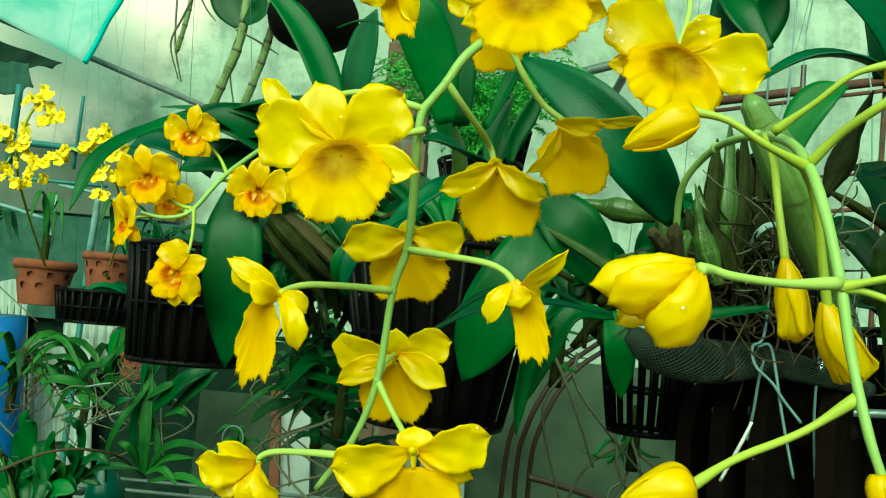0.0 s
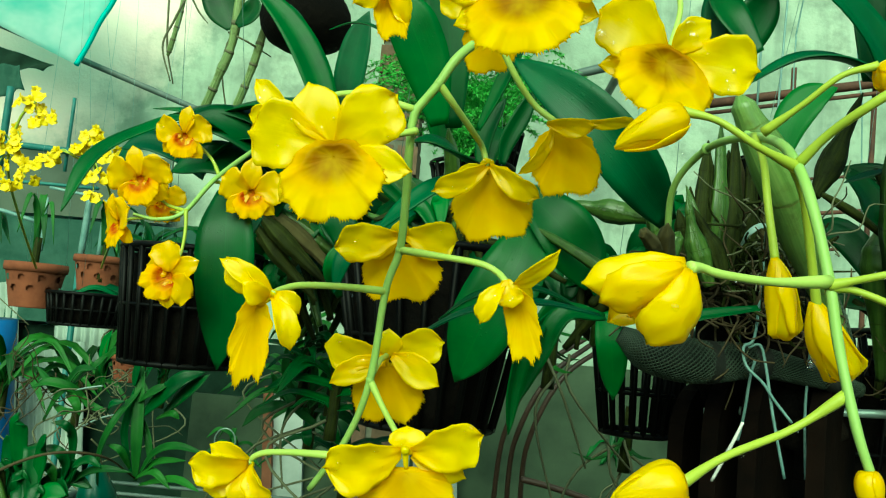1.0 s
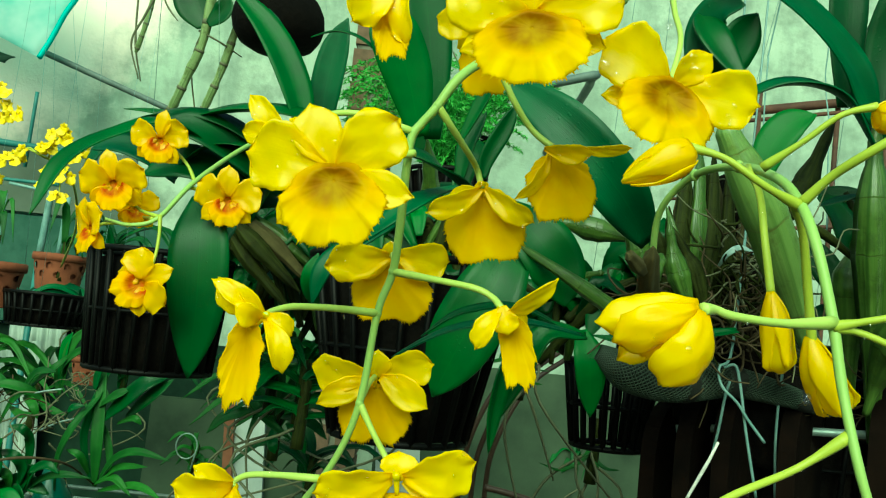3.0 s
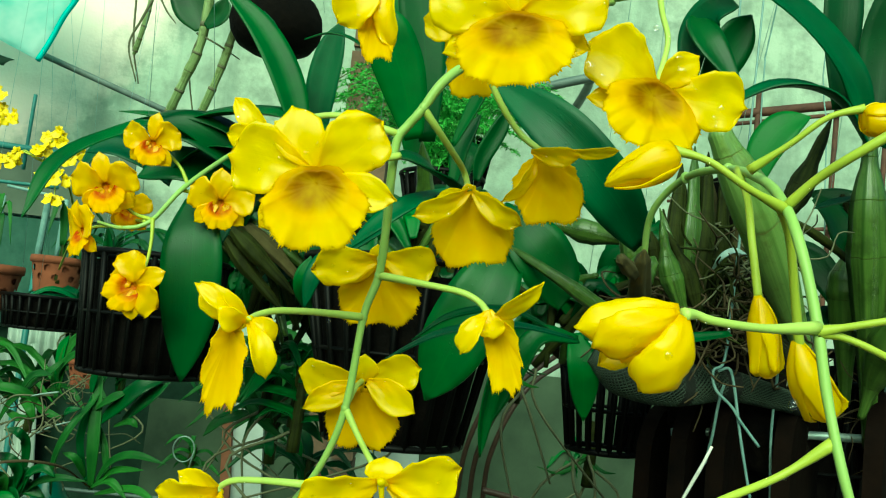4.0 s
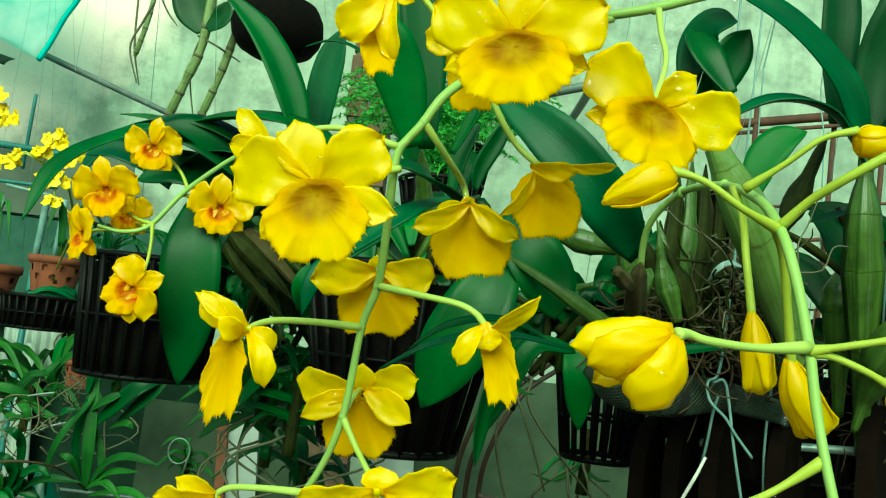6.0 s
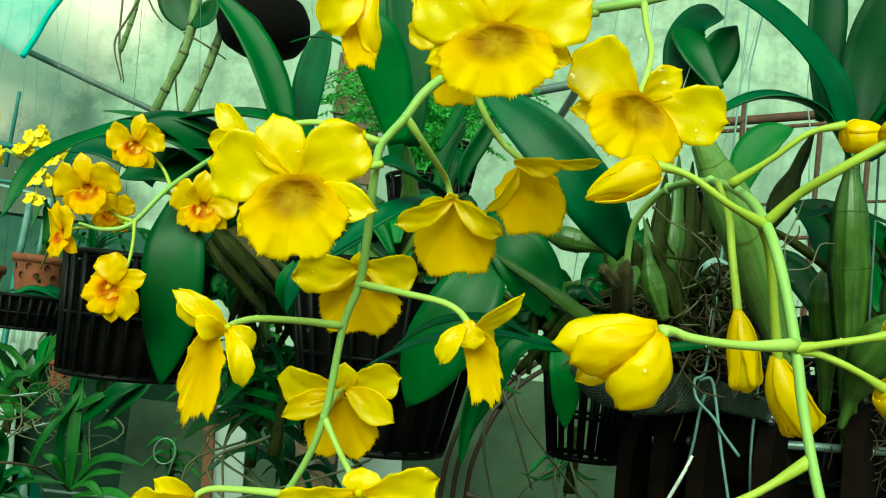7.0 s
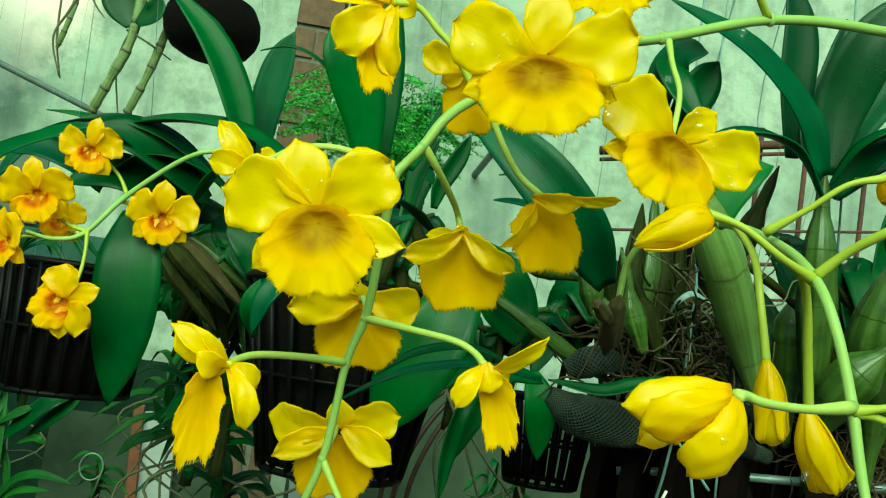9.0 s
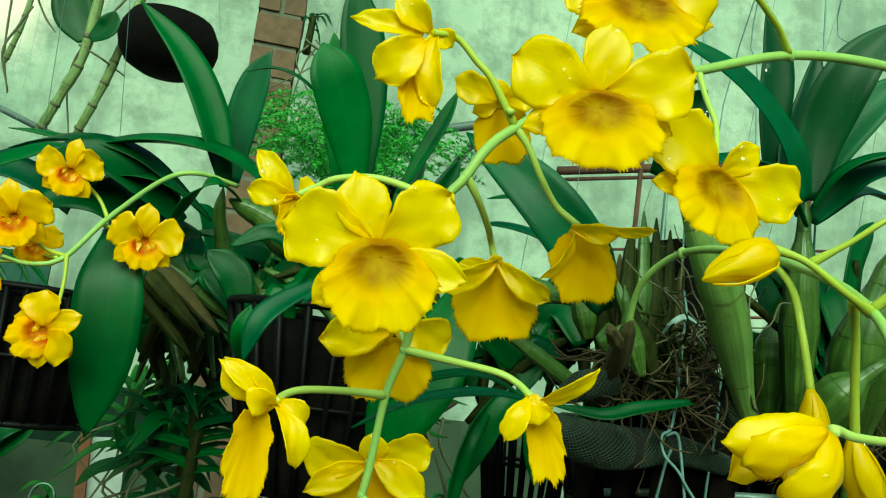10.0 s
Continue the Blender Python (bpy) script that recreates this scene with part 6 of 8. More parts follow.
plant("orchid_plant", (0.3488, 0.5716, 1.531), "tall orchid plant with long dark leaves on stout canes", [
    ([(0.2701, 0.5212, 1.675), (0.2463, 0.5097, 1.708), (0.1968, 0.4924, 1.739), (0.1375, 0.4879, 1.762)], 0.0248, M_LEAF_TEAL, (-0.4, -1, 0.6), 0.35, 0.45),
    ([(0.2774, 0.5775, 1.702), (0.2724, 0.5706, 1.753), (0.2683, 0.5648, 1.795), (0.2562, 0.5604, 1.837)], 0.0302, M_LEAF_DEEP, V, 0.25, 0.5),
    ([(0.2792, 0.5295, 1.679), (0.2796, 0.5222, 1.726), (0.2894, 0.5042, 1.768), (0.318, 0.4936, 1.809)], 0.0377, M_LEAF_DEEP, (-0.3, -1, 0.2), 0.3, 0.5),
    ([(0.2986, 0.5558, 1.688), (0.31, 0.5482, 1.727), (0.3334, 0.539, 1.763), (0.3622, 0.5301, 1.792)], 0.0309, M_LEAF_TEAL, (-0.3, -1, 0.3), 0.3, 0.5),
    ([(0.2767, 0.5209, 1.671), (0.2868, 0.5057, 1.693), (0.3048, 0.491, 1.704), (0.334, 0.4757, 1.707)], 0.0252, M_LEAF_BRIGHT, UPW, 0.3, 0.5),
    ([(0.2724, 0.5234, 1.658), (0.242, 0.5136, 1.687), (0.2023, 0.5093, 1.689), (0.1643, 0.5183, 1.669)], 0.0230, M_LEAF_TEAL, UPW, 0.35, 0.45),
    ([(0.302, 0.5578, 1.671), (0.3273, 0.5501, 1.696), (0.3565, 0.5456, 1.695), (0.3923, 0.5424, 1.679)], 0.0351, M_LEAF_DEEP, UPW, 0.2, 0.5),
    ([(0.2824, 0.531, 1.665), (0.2976, 0.5146, 1.691), (0.3196, 0.499, 1.703), (0.3581, 0.4934, 1.7)], 0.0273, M_LEAF_TEAL, (0, -1, 0.8), 0.3, 0.5),
    ([(0.2924, 0.5588, 1.674), (0.2895, 0.5728, 1.72), (0.3101, 0.5814, 1.777), (0.3182, 0.5836, 1.823)], 0.0259, M_LEAF_DEEP, V, 0.3, 0.5),
    ([(0.3079, 0.5401, 1.624), (0.2896, 0.5496, 1.631), (0.2753, 0.56, 1.63), (0.2546, 0.5611, 1.623)], 0.0127, M_LEAF_DEEP, UPW, 0.3, 0.5),
], [
    ([(0.3167, 0.5873, 1.46), (0.2945, 0.5556, 1.558), (0.2829, 0.539, 1.612), (0.2788, 0.5338, 1.651), (0.2762, 0.5294, 1.682)], [0.006, 0.010, 0.0125, 0.0115, 0.0095, 0.005], M_CANE, 9, 0.13),
    ([(0.3496, 0.5723, 1.458), (0.3409, 0.5535, 1.524), (0.3242, 0.5287, 1.57), (0.3218, 0.5119, 1.615), (0.3328, 0.5042, 1.655)], [0.005, 0.012, 0.019, 0.021, 0.016, 0.008], M_CANE, 11, 0.12),
    ([(0.2933, 0.557, 1.482), (0.2946, 0.5422, 1.511), (0.2968, 0.5171, 1.54), (0.3092, 0.5018, 1.56), (0.3255, 0.4972, 1.573)], [0.004, 0.010, 0.016, 0.016, 0.006], M_CANE, 10, 0.11),
    ([(0.3118, 0.6144, 1.489), (0.2998, 0.5957, 1.558), (0.2975, 0.5909, 1.592), (0.3011, 0.5863, 1.619)], [0.006, 0.011, 0.014, 0.012, 0.005], M_CANE, 7, 0.04),
    ([(0.3898, 0.5876, 1.518), (0.3868, 0.581, 1.565), (0.3884, 0.5748, 1.604)], [0.012, 0.018, 0.012], M_CANE_DARK, 9, 0.08),
])

plant("orchid_plant", (0.1921, 0.5910, 1.5399), "clump of old ridged brown canes before the dark backing", [], [
    ([(0.1695, 0.5764, 1.5373), (0.1586, 0.5724, 1.5751), (0.1517, 0.5683, 1.6134)], [0.0039, 0.0056, 0.0059, 0.0039], M_CANE_DARK, 7, 0.13),
    ([(0.1789, 0.5883, 1.5385), (0.1672, 0.5835, 1.5831), (0.1610, 0.5786, 1.6284)], [0.0048, 0.0068, 0.0071, 0.0048], M_BROWN, 7, 0.13),
    ([(0.1877, 0.6001, 1.5396), (0.1780, 0.5948, 1.5896), (0.1710, 0.5894, 1.6398)], [0.0056, 0.0080, 0.0084, 0.0056], M_CANE_DARK, 7, 0.13),
    ([(0.1975, 0.6119, 1.5408), (0.1866, 0.6067, 1.5895), (0.1810, 0.6014, 1.6388)], [0.0039, 0.0056, 0.0059, 0.0039], M_CANE, 7, 0.13),
    ([(0.1910, 0.5759, 1.5396), (0.1807, 0.5706, 1.5898), (0.1761, 0.5650, 1.6407)], [0.0048, 0.0068, 0.0071, 0.0048], M_CANE_DARK, 7, 0.13),
    ([(0.2000, 0.5878, 1.5407), (0.1926, 0.5825, 1.5899), (0.1878, 0.5771, 1.6394)], [0.0056, 0.0080, 0.0084, 0.0056], M_BROWN, 7, 0.13),
    ([(0.2092, 0.5996, 1.5418), (0.2053, 0.5939, 1.5941), (0.1988, 0.5883, 1.6461)], [0.0039, 0.0056, 0.0059, 0.0039], M_CANE_DARK, 7, 0.13),
    ([(0.2186, 0.6114, 1.5430), (0.2162, 0.6062, 1.5916), (0.2124, 0.6009, 1.6400)], [0.0048, 0.0068, 0.0071, 0.0048], M_CANE, 7, 0.13),
    ([(0.1632, 0.5766, 1.5366), (0.1544, 0.5734, 1.5667), (0.1447, 0.5702, 1.5967)], [0.0056, 0.0080, 0.0084, 0.0056], M_CANE_DARK, 7, 0.13),
    ([(0.2154, 0.5874, 1.5423), (0.2110, 0.5827, 1.5857), (0.2110, 0.5779, 1.6296)], [0.0039, 0.0056, 0.0059, 0.0039], M_BROWN, 7, 0.13),
])
plant("orchid_plant", (-0.1291, 0.8277, 1.5266), "leaning old canes with a few broad leaves behind the golden spray", [
    ([(-0.1178, 0.8533, 1.5598), (-0.1279, 0.8313, 1.5790), (-0.1452, 0.8220, 1.5920), (-0.1514, 0.8222, 1.5976)], 0.0250, M_LEAF_BRIGHT, V, 0.25, 0.5),
    ([(-0.1648, 0.8499, 1.6316), (-0.1627, 0.8321, 1.6125), (-0.1532, 0.8348, 1.5866)], 0.0211, M_LEAF, V, 0.25, 0.5),
    ([(-0.1365, 0.8796, 1.5473), (-0.1109, 0.8505, 1.5690), (-0.0914, 0.8440, 1.5854)], 0.0228, M_LEAF, V, 0.25, 0.5),
], [
    ([(-0.2121, 0.8007, 1.5978), (-0.1812, 0.8034, 1.5705), (-0.1381, 0.8069, 1.5333)], [0.0060, 0.0085, 0.0089, 0.0060], M_CANE_DARK, 7, 0.13),
    ([(-0.2075, 0.8200, 1.6056), (-0.1689, 0.8227, 1.5766), (-0.1278, 0.8261, 1.5410)], [0.0056, 0.0080, 0.0084, 0.0056], M_BROWN, 7, 0.13),
    ([(-0.2180, 0.8120, 1.5873), (-0.1903, 0.8151, 1.5564), (-0.1491, 0.8190, 1.5157)], [0.0052, 0.0075, 0.0079, 0.0052], M_CANE_DARK, 7, 0.13),
    ([(-0.1972, 0.8298, 1.6064), (-0.1597, 0.8321, 1.5814), (-0.1158, 0.8348, 1.5514)], [0.0049, 0.0070, 0.0074, 0.0049], M_CANE, 7, 0.13),
    ([(-0.1759, 0.8395, 1.6071), (-0.1496, 0.8421, 1.5806), (-0.1214, 0.8466, 1.5369)], [0.0045, 0.0065, 0.0068, 0.0045], M_CANE_DARK, 7, 0.13),
])


def basket(at, r_top, r_low, height, slats, label, turn=0.0, square=False, fill=True):
    """A hanging slatted plastic basket: rims, bottom, each slat, and its bark filling."""
    x, y, z = at
    bk = thing("hanging_basket", at, label, "plant basket", "black plant baskets")

    def ring(radius, zz, tube_r, name):
        k = 4 if square else 28
        pts = [(x + radius * math.cos(turn + 2 * math.pi * i / k), y + radius * math.sin(turn + 2 * math.pi * i / k), zz) for i in range(k + 1)]
        part(name, join(*[tube([pts[i], pts[i + 1]], [tube_r, tube_r], M_BLACK, 3, 6) for i in range(k)]) if square else tube(pts, [tube_r, tube_r], M_BLACK, 60, 7), bk)
    ring(r_top, z + height, 0.0035, "rim")
    ring((r_top + r_low) / 2, z + height * 0.5, 0.002, "hoop")
    ring(r_low, z + 0.002, 0.003, "foot_ring")

    def spot(i, rr):
        a = turn + 2 * math.pi * i / slats
        if square:
            q = (a - turn) / (math.pi / 2)
            c, u = int(q), q - int(q)
            p0 = (math.cos(turn + c * math.pi / 2), math.sin(turn + c * math.pi / 2))
            p1 = (math.cos(turn + (c + 1) * math.pi / 2), math.sin(turn + (c + 1) * math.pi / 2))
            return x + rr * (p0[0] * (1 - u) + p1[0] * u), y + rr * (p0[1] * (1 - u) + p1[1] * u)
        return x + rr * math.cos(a), y + rr * math.sin(a)
    for i in range(slats):
        lo, hi = spot(i, r_low), spot(i, r_top)
        part("slat", tube([(*lo, z), (*hi, z + height)], [0.0028, 0.0032], M_BLACK, 3, 5), bk)
    if fill:
        pot = []
        n = 20
        for k in range(6):
            s = k / 5
            rr = (r_low + (r_top - r_low) * s) * 0.90 * (0.72 if square else 1)
            pot.append([(x + rr * math.cos(2 * math.pi * i / n), y + rr * math.sin(2 * math.pi * i / n), z + 0.004 + height * 0.9 * s) for i in range(n)])
        v = np.array(pot).reshape(-1, 3)
        f = [(k * n + i, k * n + (i + 1) % n, (k + 1) * n + (i + 1) % n, (k + 1) * n + i) for k in range(5) for i in range(n)] + [tuple(range(n))[::-1], tuple(5 * n + i for i in range(n))]
        part("bark_filling", (v, f, M_CHAR, None), bk, "dark bark and charcoal filling")
    for a in (0.9, 2.2):
        part("hanger_wire", tube([(x + r_top * math.cos(a), y + r_top * math.sin(a), z + height), (x, 0.62 if y < 1.0 else 1.42, 2.46)], [0.0003, 0.0003], M_WIRE, 3, 5), bk)
    return bk


basket((-0.2928, 0.8594, 1.438), 0.0712, 0.0623, 0.1196, 26, "black slatted plastic basket hanging on wires", 0.4)
basket((-0.0258, 0.718, 1.414), 0.0901, 0.0584, 0.1509, 24, "large black plastic basket hanging on wires", 0.2)
basket((0.3731, 0.8831, 1.332), 0.125, 0.10, 0.17, 26, "wide black slatted basket behind the mount", 0.3)
basket((0.507, 0.8179, 1.362), 0.115, 0.09, 0.17, 26, "wide black slatted basket hanging on wires", 0.3)
basket((0.175, 0.7994, 1.414), 0.0445, 0.0336, 0.0814, 22, "small black slatted basket hanging on wires", 0.1, fill=False)


def bowl(at, r, height, label):
    """A round black hanging bowl with a rolled rim."""
    x, y, z = at
    n = 32
    prof = [(0.1 * r, 0.0), (0.52 * r, 0.03 * height), (0.80 * r, 0.16 * height), (0.95 * r, 0.36 * height), (r, 0.55 * height), (0.97 * r, 0.76 * height), (0.86 * r, 0.95 * height), (0.82 * r, height), (0.76 * r, 1.0 * height), (0.7 * r, 0.9 * height), (0.2 * r, 0.85 * height)]
    v = np.array([(x + a * math.cos(2 * math.pi * i / n), y + a * math.sin(2 * math.pi * i / n), z + h) for a, h in prof for i in range(n)])
    f = [(k * n + i, k * n + (i + 1) % n, (k + 1) * n + (i + 1) % n, (k + 1) * n + i) for k in range(len(prof) - 1) for i in range(n)] + [tuple(range(n))[::-1], tuple((len(prof) - 1) * n + i for i in range(n))]
    bw = thing("hanging_bowl", at, label, "plant pot")
    part("bowl", (v, f, M_CHAR, None), bw)
    for a in (0.3, 2.4, 4.5):
        part("hanger_wire", tube([(x + r * math.cos(a), y + r * math.sin(a), z + height), (x, 1.42, 2.46)], [0.0003, 0.0003], M_WIRE, 3, 5), bw)


bowl((-0.334, 1.44, 1.983), 0.0840, 0.098, "round black plastic bowl hanging before the wall")


# ------------------------------------------------------------ the mount, rod and wires beside the canes
def net_tube(pts, radii, around, turns, r, mat):
    """A knotted net over a swept body: two sets of strands that cross."""
    n = 60
    line = spline(pts, n)
    t, a, b = frames_along(line)
    rad = np.interp(np.linspace(0, 1, n), np.linspace(0, 1, len(radii)), radii)
    out = []
    for hand in (1, -1):
        for k in range(around):
            ang = 2 * np.pi * k / around + hand * np.linspace(0, turns * 2 * np.pi, n)
            p = line + rad[:, None] * (np.cos(ang)[:, None] * a + np.sin(ang)[:, None] * b)
            out.append(tube(p, [r, r], mat, n, 4))
    return join(*out)


def netted_mount():
    mt = thing("plant_mount", (0.1803, 0.5462, 1.491), "root mount wrapped in grey-green shade net", "plant mount")
    pts, rad = [(0.1024, 0.5365, 1.506), (0.1255, 0.5385, 1.495), (0.162, 0.5503, 1.492), (0.1993, 0.5616, 1.495), (0.2385, 0.5737, 1.49), (0.2832, 0.5864, 1.481)], [0.005, 0.013, 0.015, 0.013, 0.010, 0.008, 0.005]
    part("core", tube(pts, [r * 0.94 for r in rad], M_NETCORE, 40, 18, lumps=0.16, seed=4), mt, "dark fibrous root core")
    part("net", net_tube(pts, rad, 26, 2.2, 0.00045, M_NET), mt, "grey-green knotted net", kind="stuff")
    p2, r2 = [(0.22, 0.5176, 1.548), (0.2275, 0.519, 1.531), (0.2458, 0.53, 1.506)], [0.005, 0.010, 0.010, 0.006]
    part("core", tube(p2, [r * 0.93 for r in r2], M_ROOT_PALE, 24, 14, lumps=0.08, seed=5), mt)
    part("net", net_tube(p2, r2, 16, 1.0, 0.0004, M_NET), mt, "grey-green knotted net", kind="stuff")
    p3, r3 = [(0.1131, 0.5382, 1.522), (0.1301, 0.5343, 1.531), (0.152, 0.541, 1.532)], [0.006, 0.010, 0.009, 0.005]
    part("core", tube(p3, [r * 0.93 for r in r3], M_NETCORE, 24, 14, lumps=0.08, seed=6), mt)
    part("net", net_tube(p3, r3, 16, 1.0, 0.0004, M_NET), mt, "grey-green knotted net", kind="stuff")
    # two near-black bodies added as backing, to keep the gaps between canes in shade
    part("fern_log", tube([(0.2250, 0.6641, 1.648), (0.2150, 0.6531, 1.606), (0.2114, 0.652, 1.531), (0.2168, 0.6598, 1.46)], [0.014, 0.022, 0.024, 0.026, 0.028], M_BACKING, 50, 28, 9, 0.05, 0.06, 8), mt, "added near-black backing for the shaded gaps behind the canes")
    part("fern_log", tube([(0.2130, 0.6111, 1.6500), (0.2241, 0.6084, 1.5931), (0.2345, 0.6159, 1.5376), (0.2519, 0.6212, 1.4873), (0.2669, 0.6263, 1.4412)], [0.016, 0.026, 0.029, 0.030, 0.026], M_BACKING, 44, 26, 8, 0.06, 0.09, 11), mt, "added near-black backing for the shaded gaps behind the canes")
    return mt


netted_mount()


def root_tangle(name, centre, spread, count, length, radius, mat, seed, label, parent=None):
    rng = np.random.RandomState(seed)
    out = []
    for _ in range(count):
        p = np.array(centre) + rng.randn(3) * np.array(spread) * 0.6
        d = rng.randn(3)
        pts = [p]
        for _ in range(5):
            d = d * 0.7 + rng.randn(3) * 0.6
            pts.append(pts[-1] + d / np.linalg.norm(d) * length / 5)
        out.append(tube(pts, [radius, radius * 0.8, radius * 0.5], mat, 16, 5))
    return single(name, join(*out), label, "roots", kind="stuff")


root_tangle("root_tangle", (0.186, 0.5133, 1.544), (0.026, 0.014, 0.020), 20, 0.05, 0.0008, M_ROOT, 1, "tangle of thin brown orchid roots round the canes")
root_tangle("root_tangle", (0.3602, 0.5966, 1.485), (0.022, 0.015, 0.018), 90, 0.06, 0.0007, M_ROOT, 2, "mat of curly tan roots in the wooden basket")
root_tangle("root_tangle", (0.197, 0.5398, 1.56), (0.02, 0.01, 0.03), 40, 0.05, 0.0012, M_CANE_DARK, 3, "tangle of dark old roots and sheaths")


def slat_basket():
    bk = thing("wooden_basket", (0.2694, 0.6154, 1.4), "dark wet wooden slat basket on a metal rod", "plant basket")
    n = np.array([0.80, -0.60, 0.0])
    side = np.array([0.60, 0.80, 0.0])
    for k, c in enumerate(((0.1966, 0.672, 1.443), (0.2095, 0.6303, 1.454), (0.2292, 0.6091, 1.462), (0.2753, 0.6085, 1.462), (0.3296, 0.5918, 1.471))):
        c = np.array(c)
        w, up, dn, th = 0.046, 0.030, 0.16, 0.012
        prof = [(-w, -dn), (w, -dn)] + [(w * math.cos(a), -0.012 + (up + 0.012) * math.sin(a)) for a in np.linspace(0, math.pi, 13)]
        v = [c + side * x + np.array([0, 0, 1.0]) * z + n * h for h in (th / 2, -th / 2) for x, z in prof]
        m = len(prof)
        f = [tuple(range(m)), tuple(range(m, 2 * m))[::-1]] + [(i, i + m, (i + 1) % m + m, (i + 1) % m) for i in range(m)]
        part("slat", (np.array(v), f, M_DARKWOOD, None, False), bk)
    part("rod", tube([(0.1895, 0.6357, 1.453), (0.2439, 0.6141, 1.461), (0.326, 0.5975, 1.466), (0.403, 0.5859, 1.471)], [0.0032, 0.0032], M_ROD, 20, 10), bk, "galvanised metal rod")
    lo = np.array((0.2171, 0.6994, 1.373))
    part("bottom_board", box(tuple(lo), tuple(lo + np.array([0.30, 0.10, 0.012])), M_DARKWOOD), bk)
    for x, y, z in ((0.2098, 0.6251, 1.456), (0.3292, 0.5922, 1.467)):
        part("hanger_wire", tube([(x, y, z), (x + 0.02, 0.62, 2.46)], [0.0009, 0.0009], M_WIRE, 4, 6), bk)
    return bk


slat_basket()


def wires():
    w = thing("wire_hanger", (0.2067, 0.5434, 1.421), "twisted pale green wire hanger with a knotted loop", "wire")
    for pts in ([(0.1965, 0.5401, 1.591), (0.1923, 0.5351, 1.545), (0.1892, 0.5338, 1.511), (0.1822, 0.5327, 1.504), (0.1846, 0.5329, 1.492), (0.1959, 0.5338, 1.482), (0.2037, 0.5348, 1.472), (0.2167, 0.5372, 1.458)],
                [(0.1866, 0.5366, 1.504), (0.1931, 0.5343, 1.506), (0.1977, 0.5356, 1.494), (0.2053, 0.539, 1.461), (0.2179, 0.5483, 1.421)],
                [(0.1908, 0.5354, 1.496), (0.1905, 0.5417, 1.485), (0.1921, 0.5543, 1.461), (0.1928, 0.5665, 1.441)],
                [(0.2376, 0.5591, 1.55), (0.2379, 0.5634, 1.511), (0.2422, 0.5786, 1.464), (0.2509, 0.5939, 1.415)]):
        part("wire", tube(pts, [0.0010, 0.0010], M_WIRE, 40, 7), w)
    part("tie_strip", leaf([(0.1786, 0.5375, 1.57), (0.1805, 0.5266, 1.578), (0.1893, 0.526, 1.583), (0.2067, 0.5362, 1.579)], 0.004, M_TIE, (0, -1, 0.5), 0.0, 0.5, thick=0.0006), w, "pale green plastic tie strip")
    part("suspension_wire", tube([(0.1965, 0.5401, 1.591), ((0.2237, 0.6027, 1.705)), (0.26, 0.62, 2.46)], [0.0008, 0.0008], M_WIRE, 8, 6), w)
    return w


wires()
single("string", tube([(0.1761, 0.5096, 1.458), (0.1714, 0.5109, 1.446), (0.1681, 0.5173, 1.434), (0.1635, 0.5241, 1.419)], [0.0009, 0.0012, 0.0010], M_STRING, 16, 6), "short frayed white string", "string")
for pts in ([(0.3427, 0.8821, 1.713), (0.3368, 0.8685, 1.838), (0.3444, 0.8595, 1.92)], [(0.438, 0.8603, 1.817), (0.4234, 0.8442, 1.927), (0.4122, 0.832, 2.012)],
            [(0.6687, 0.9488, 1.952), (0.6321, 0.9422, 2.032), (0.5981, 0.9363, 2.104)], [(0.4697, 0.9845, 1.683), (0.46, 0.9718, 1.8), (0.4539, 0.953, 1.973)]):
    top = np.array(pts[-1])
    end = np.array([top[0] + (top[0] - pts[0][0]), 0.62 if top[1] < 1.0 else 1.42, 2.46])
    single("hanging_wire", tube(list(pts) + [tuple(end)], [0.0009, 0.0009], M_WIRE, 14, 5), "thin grey-green hanging wire", "wire", "hanging wires")


# ------------------------------------------------------------ before the wall
def brick_pillar():
    x0, x1, y0 = -0.212, -0.122, 1.62
    pl = thing("brick_pillar", ((x0 + x1) / 2, y0 + 0.06, 0.0), "slim pillar of old red bricks with mortar", "pillar", kind="structure")
    part("mortar_core", box((x0 + 0.004, y0 + 0.004, 0.0), (x1 - 0.004, y0 + 0.115, 2.9), M_MORTAR), pl)
    z, k = 0.01, 0
    rng = np.random.RandomState(9)
    while z < 2.85:
        for a, b_ in (((x0, x1),) if k % 2 else ((x0, (x0 + x1) / 2 - 0.004), ((x0 + x1) / 2 + 0.004, x1))):
            j = rng.uniform(-0.003, 0.003, 2)
            part("brick", box((a + j[0], y0 + j[1], z), (b_ + j[0], y0 + 0.12 + j[1], z + 0.058), M_BRICK), pl)
        z, k = z + 0.069, k + 1
    return pl


brick_pillar()


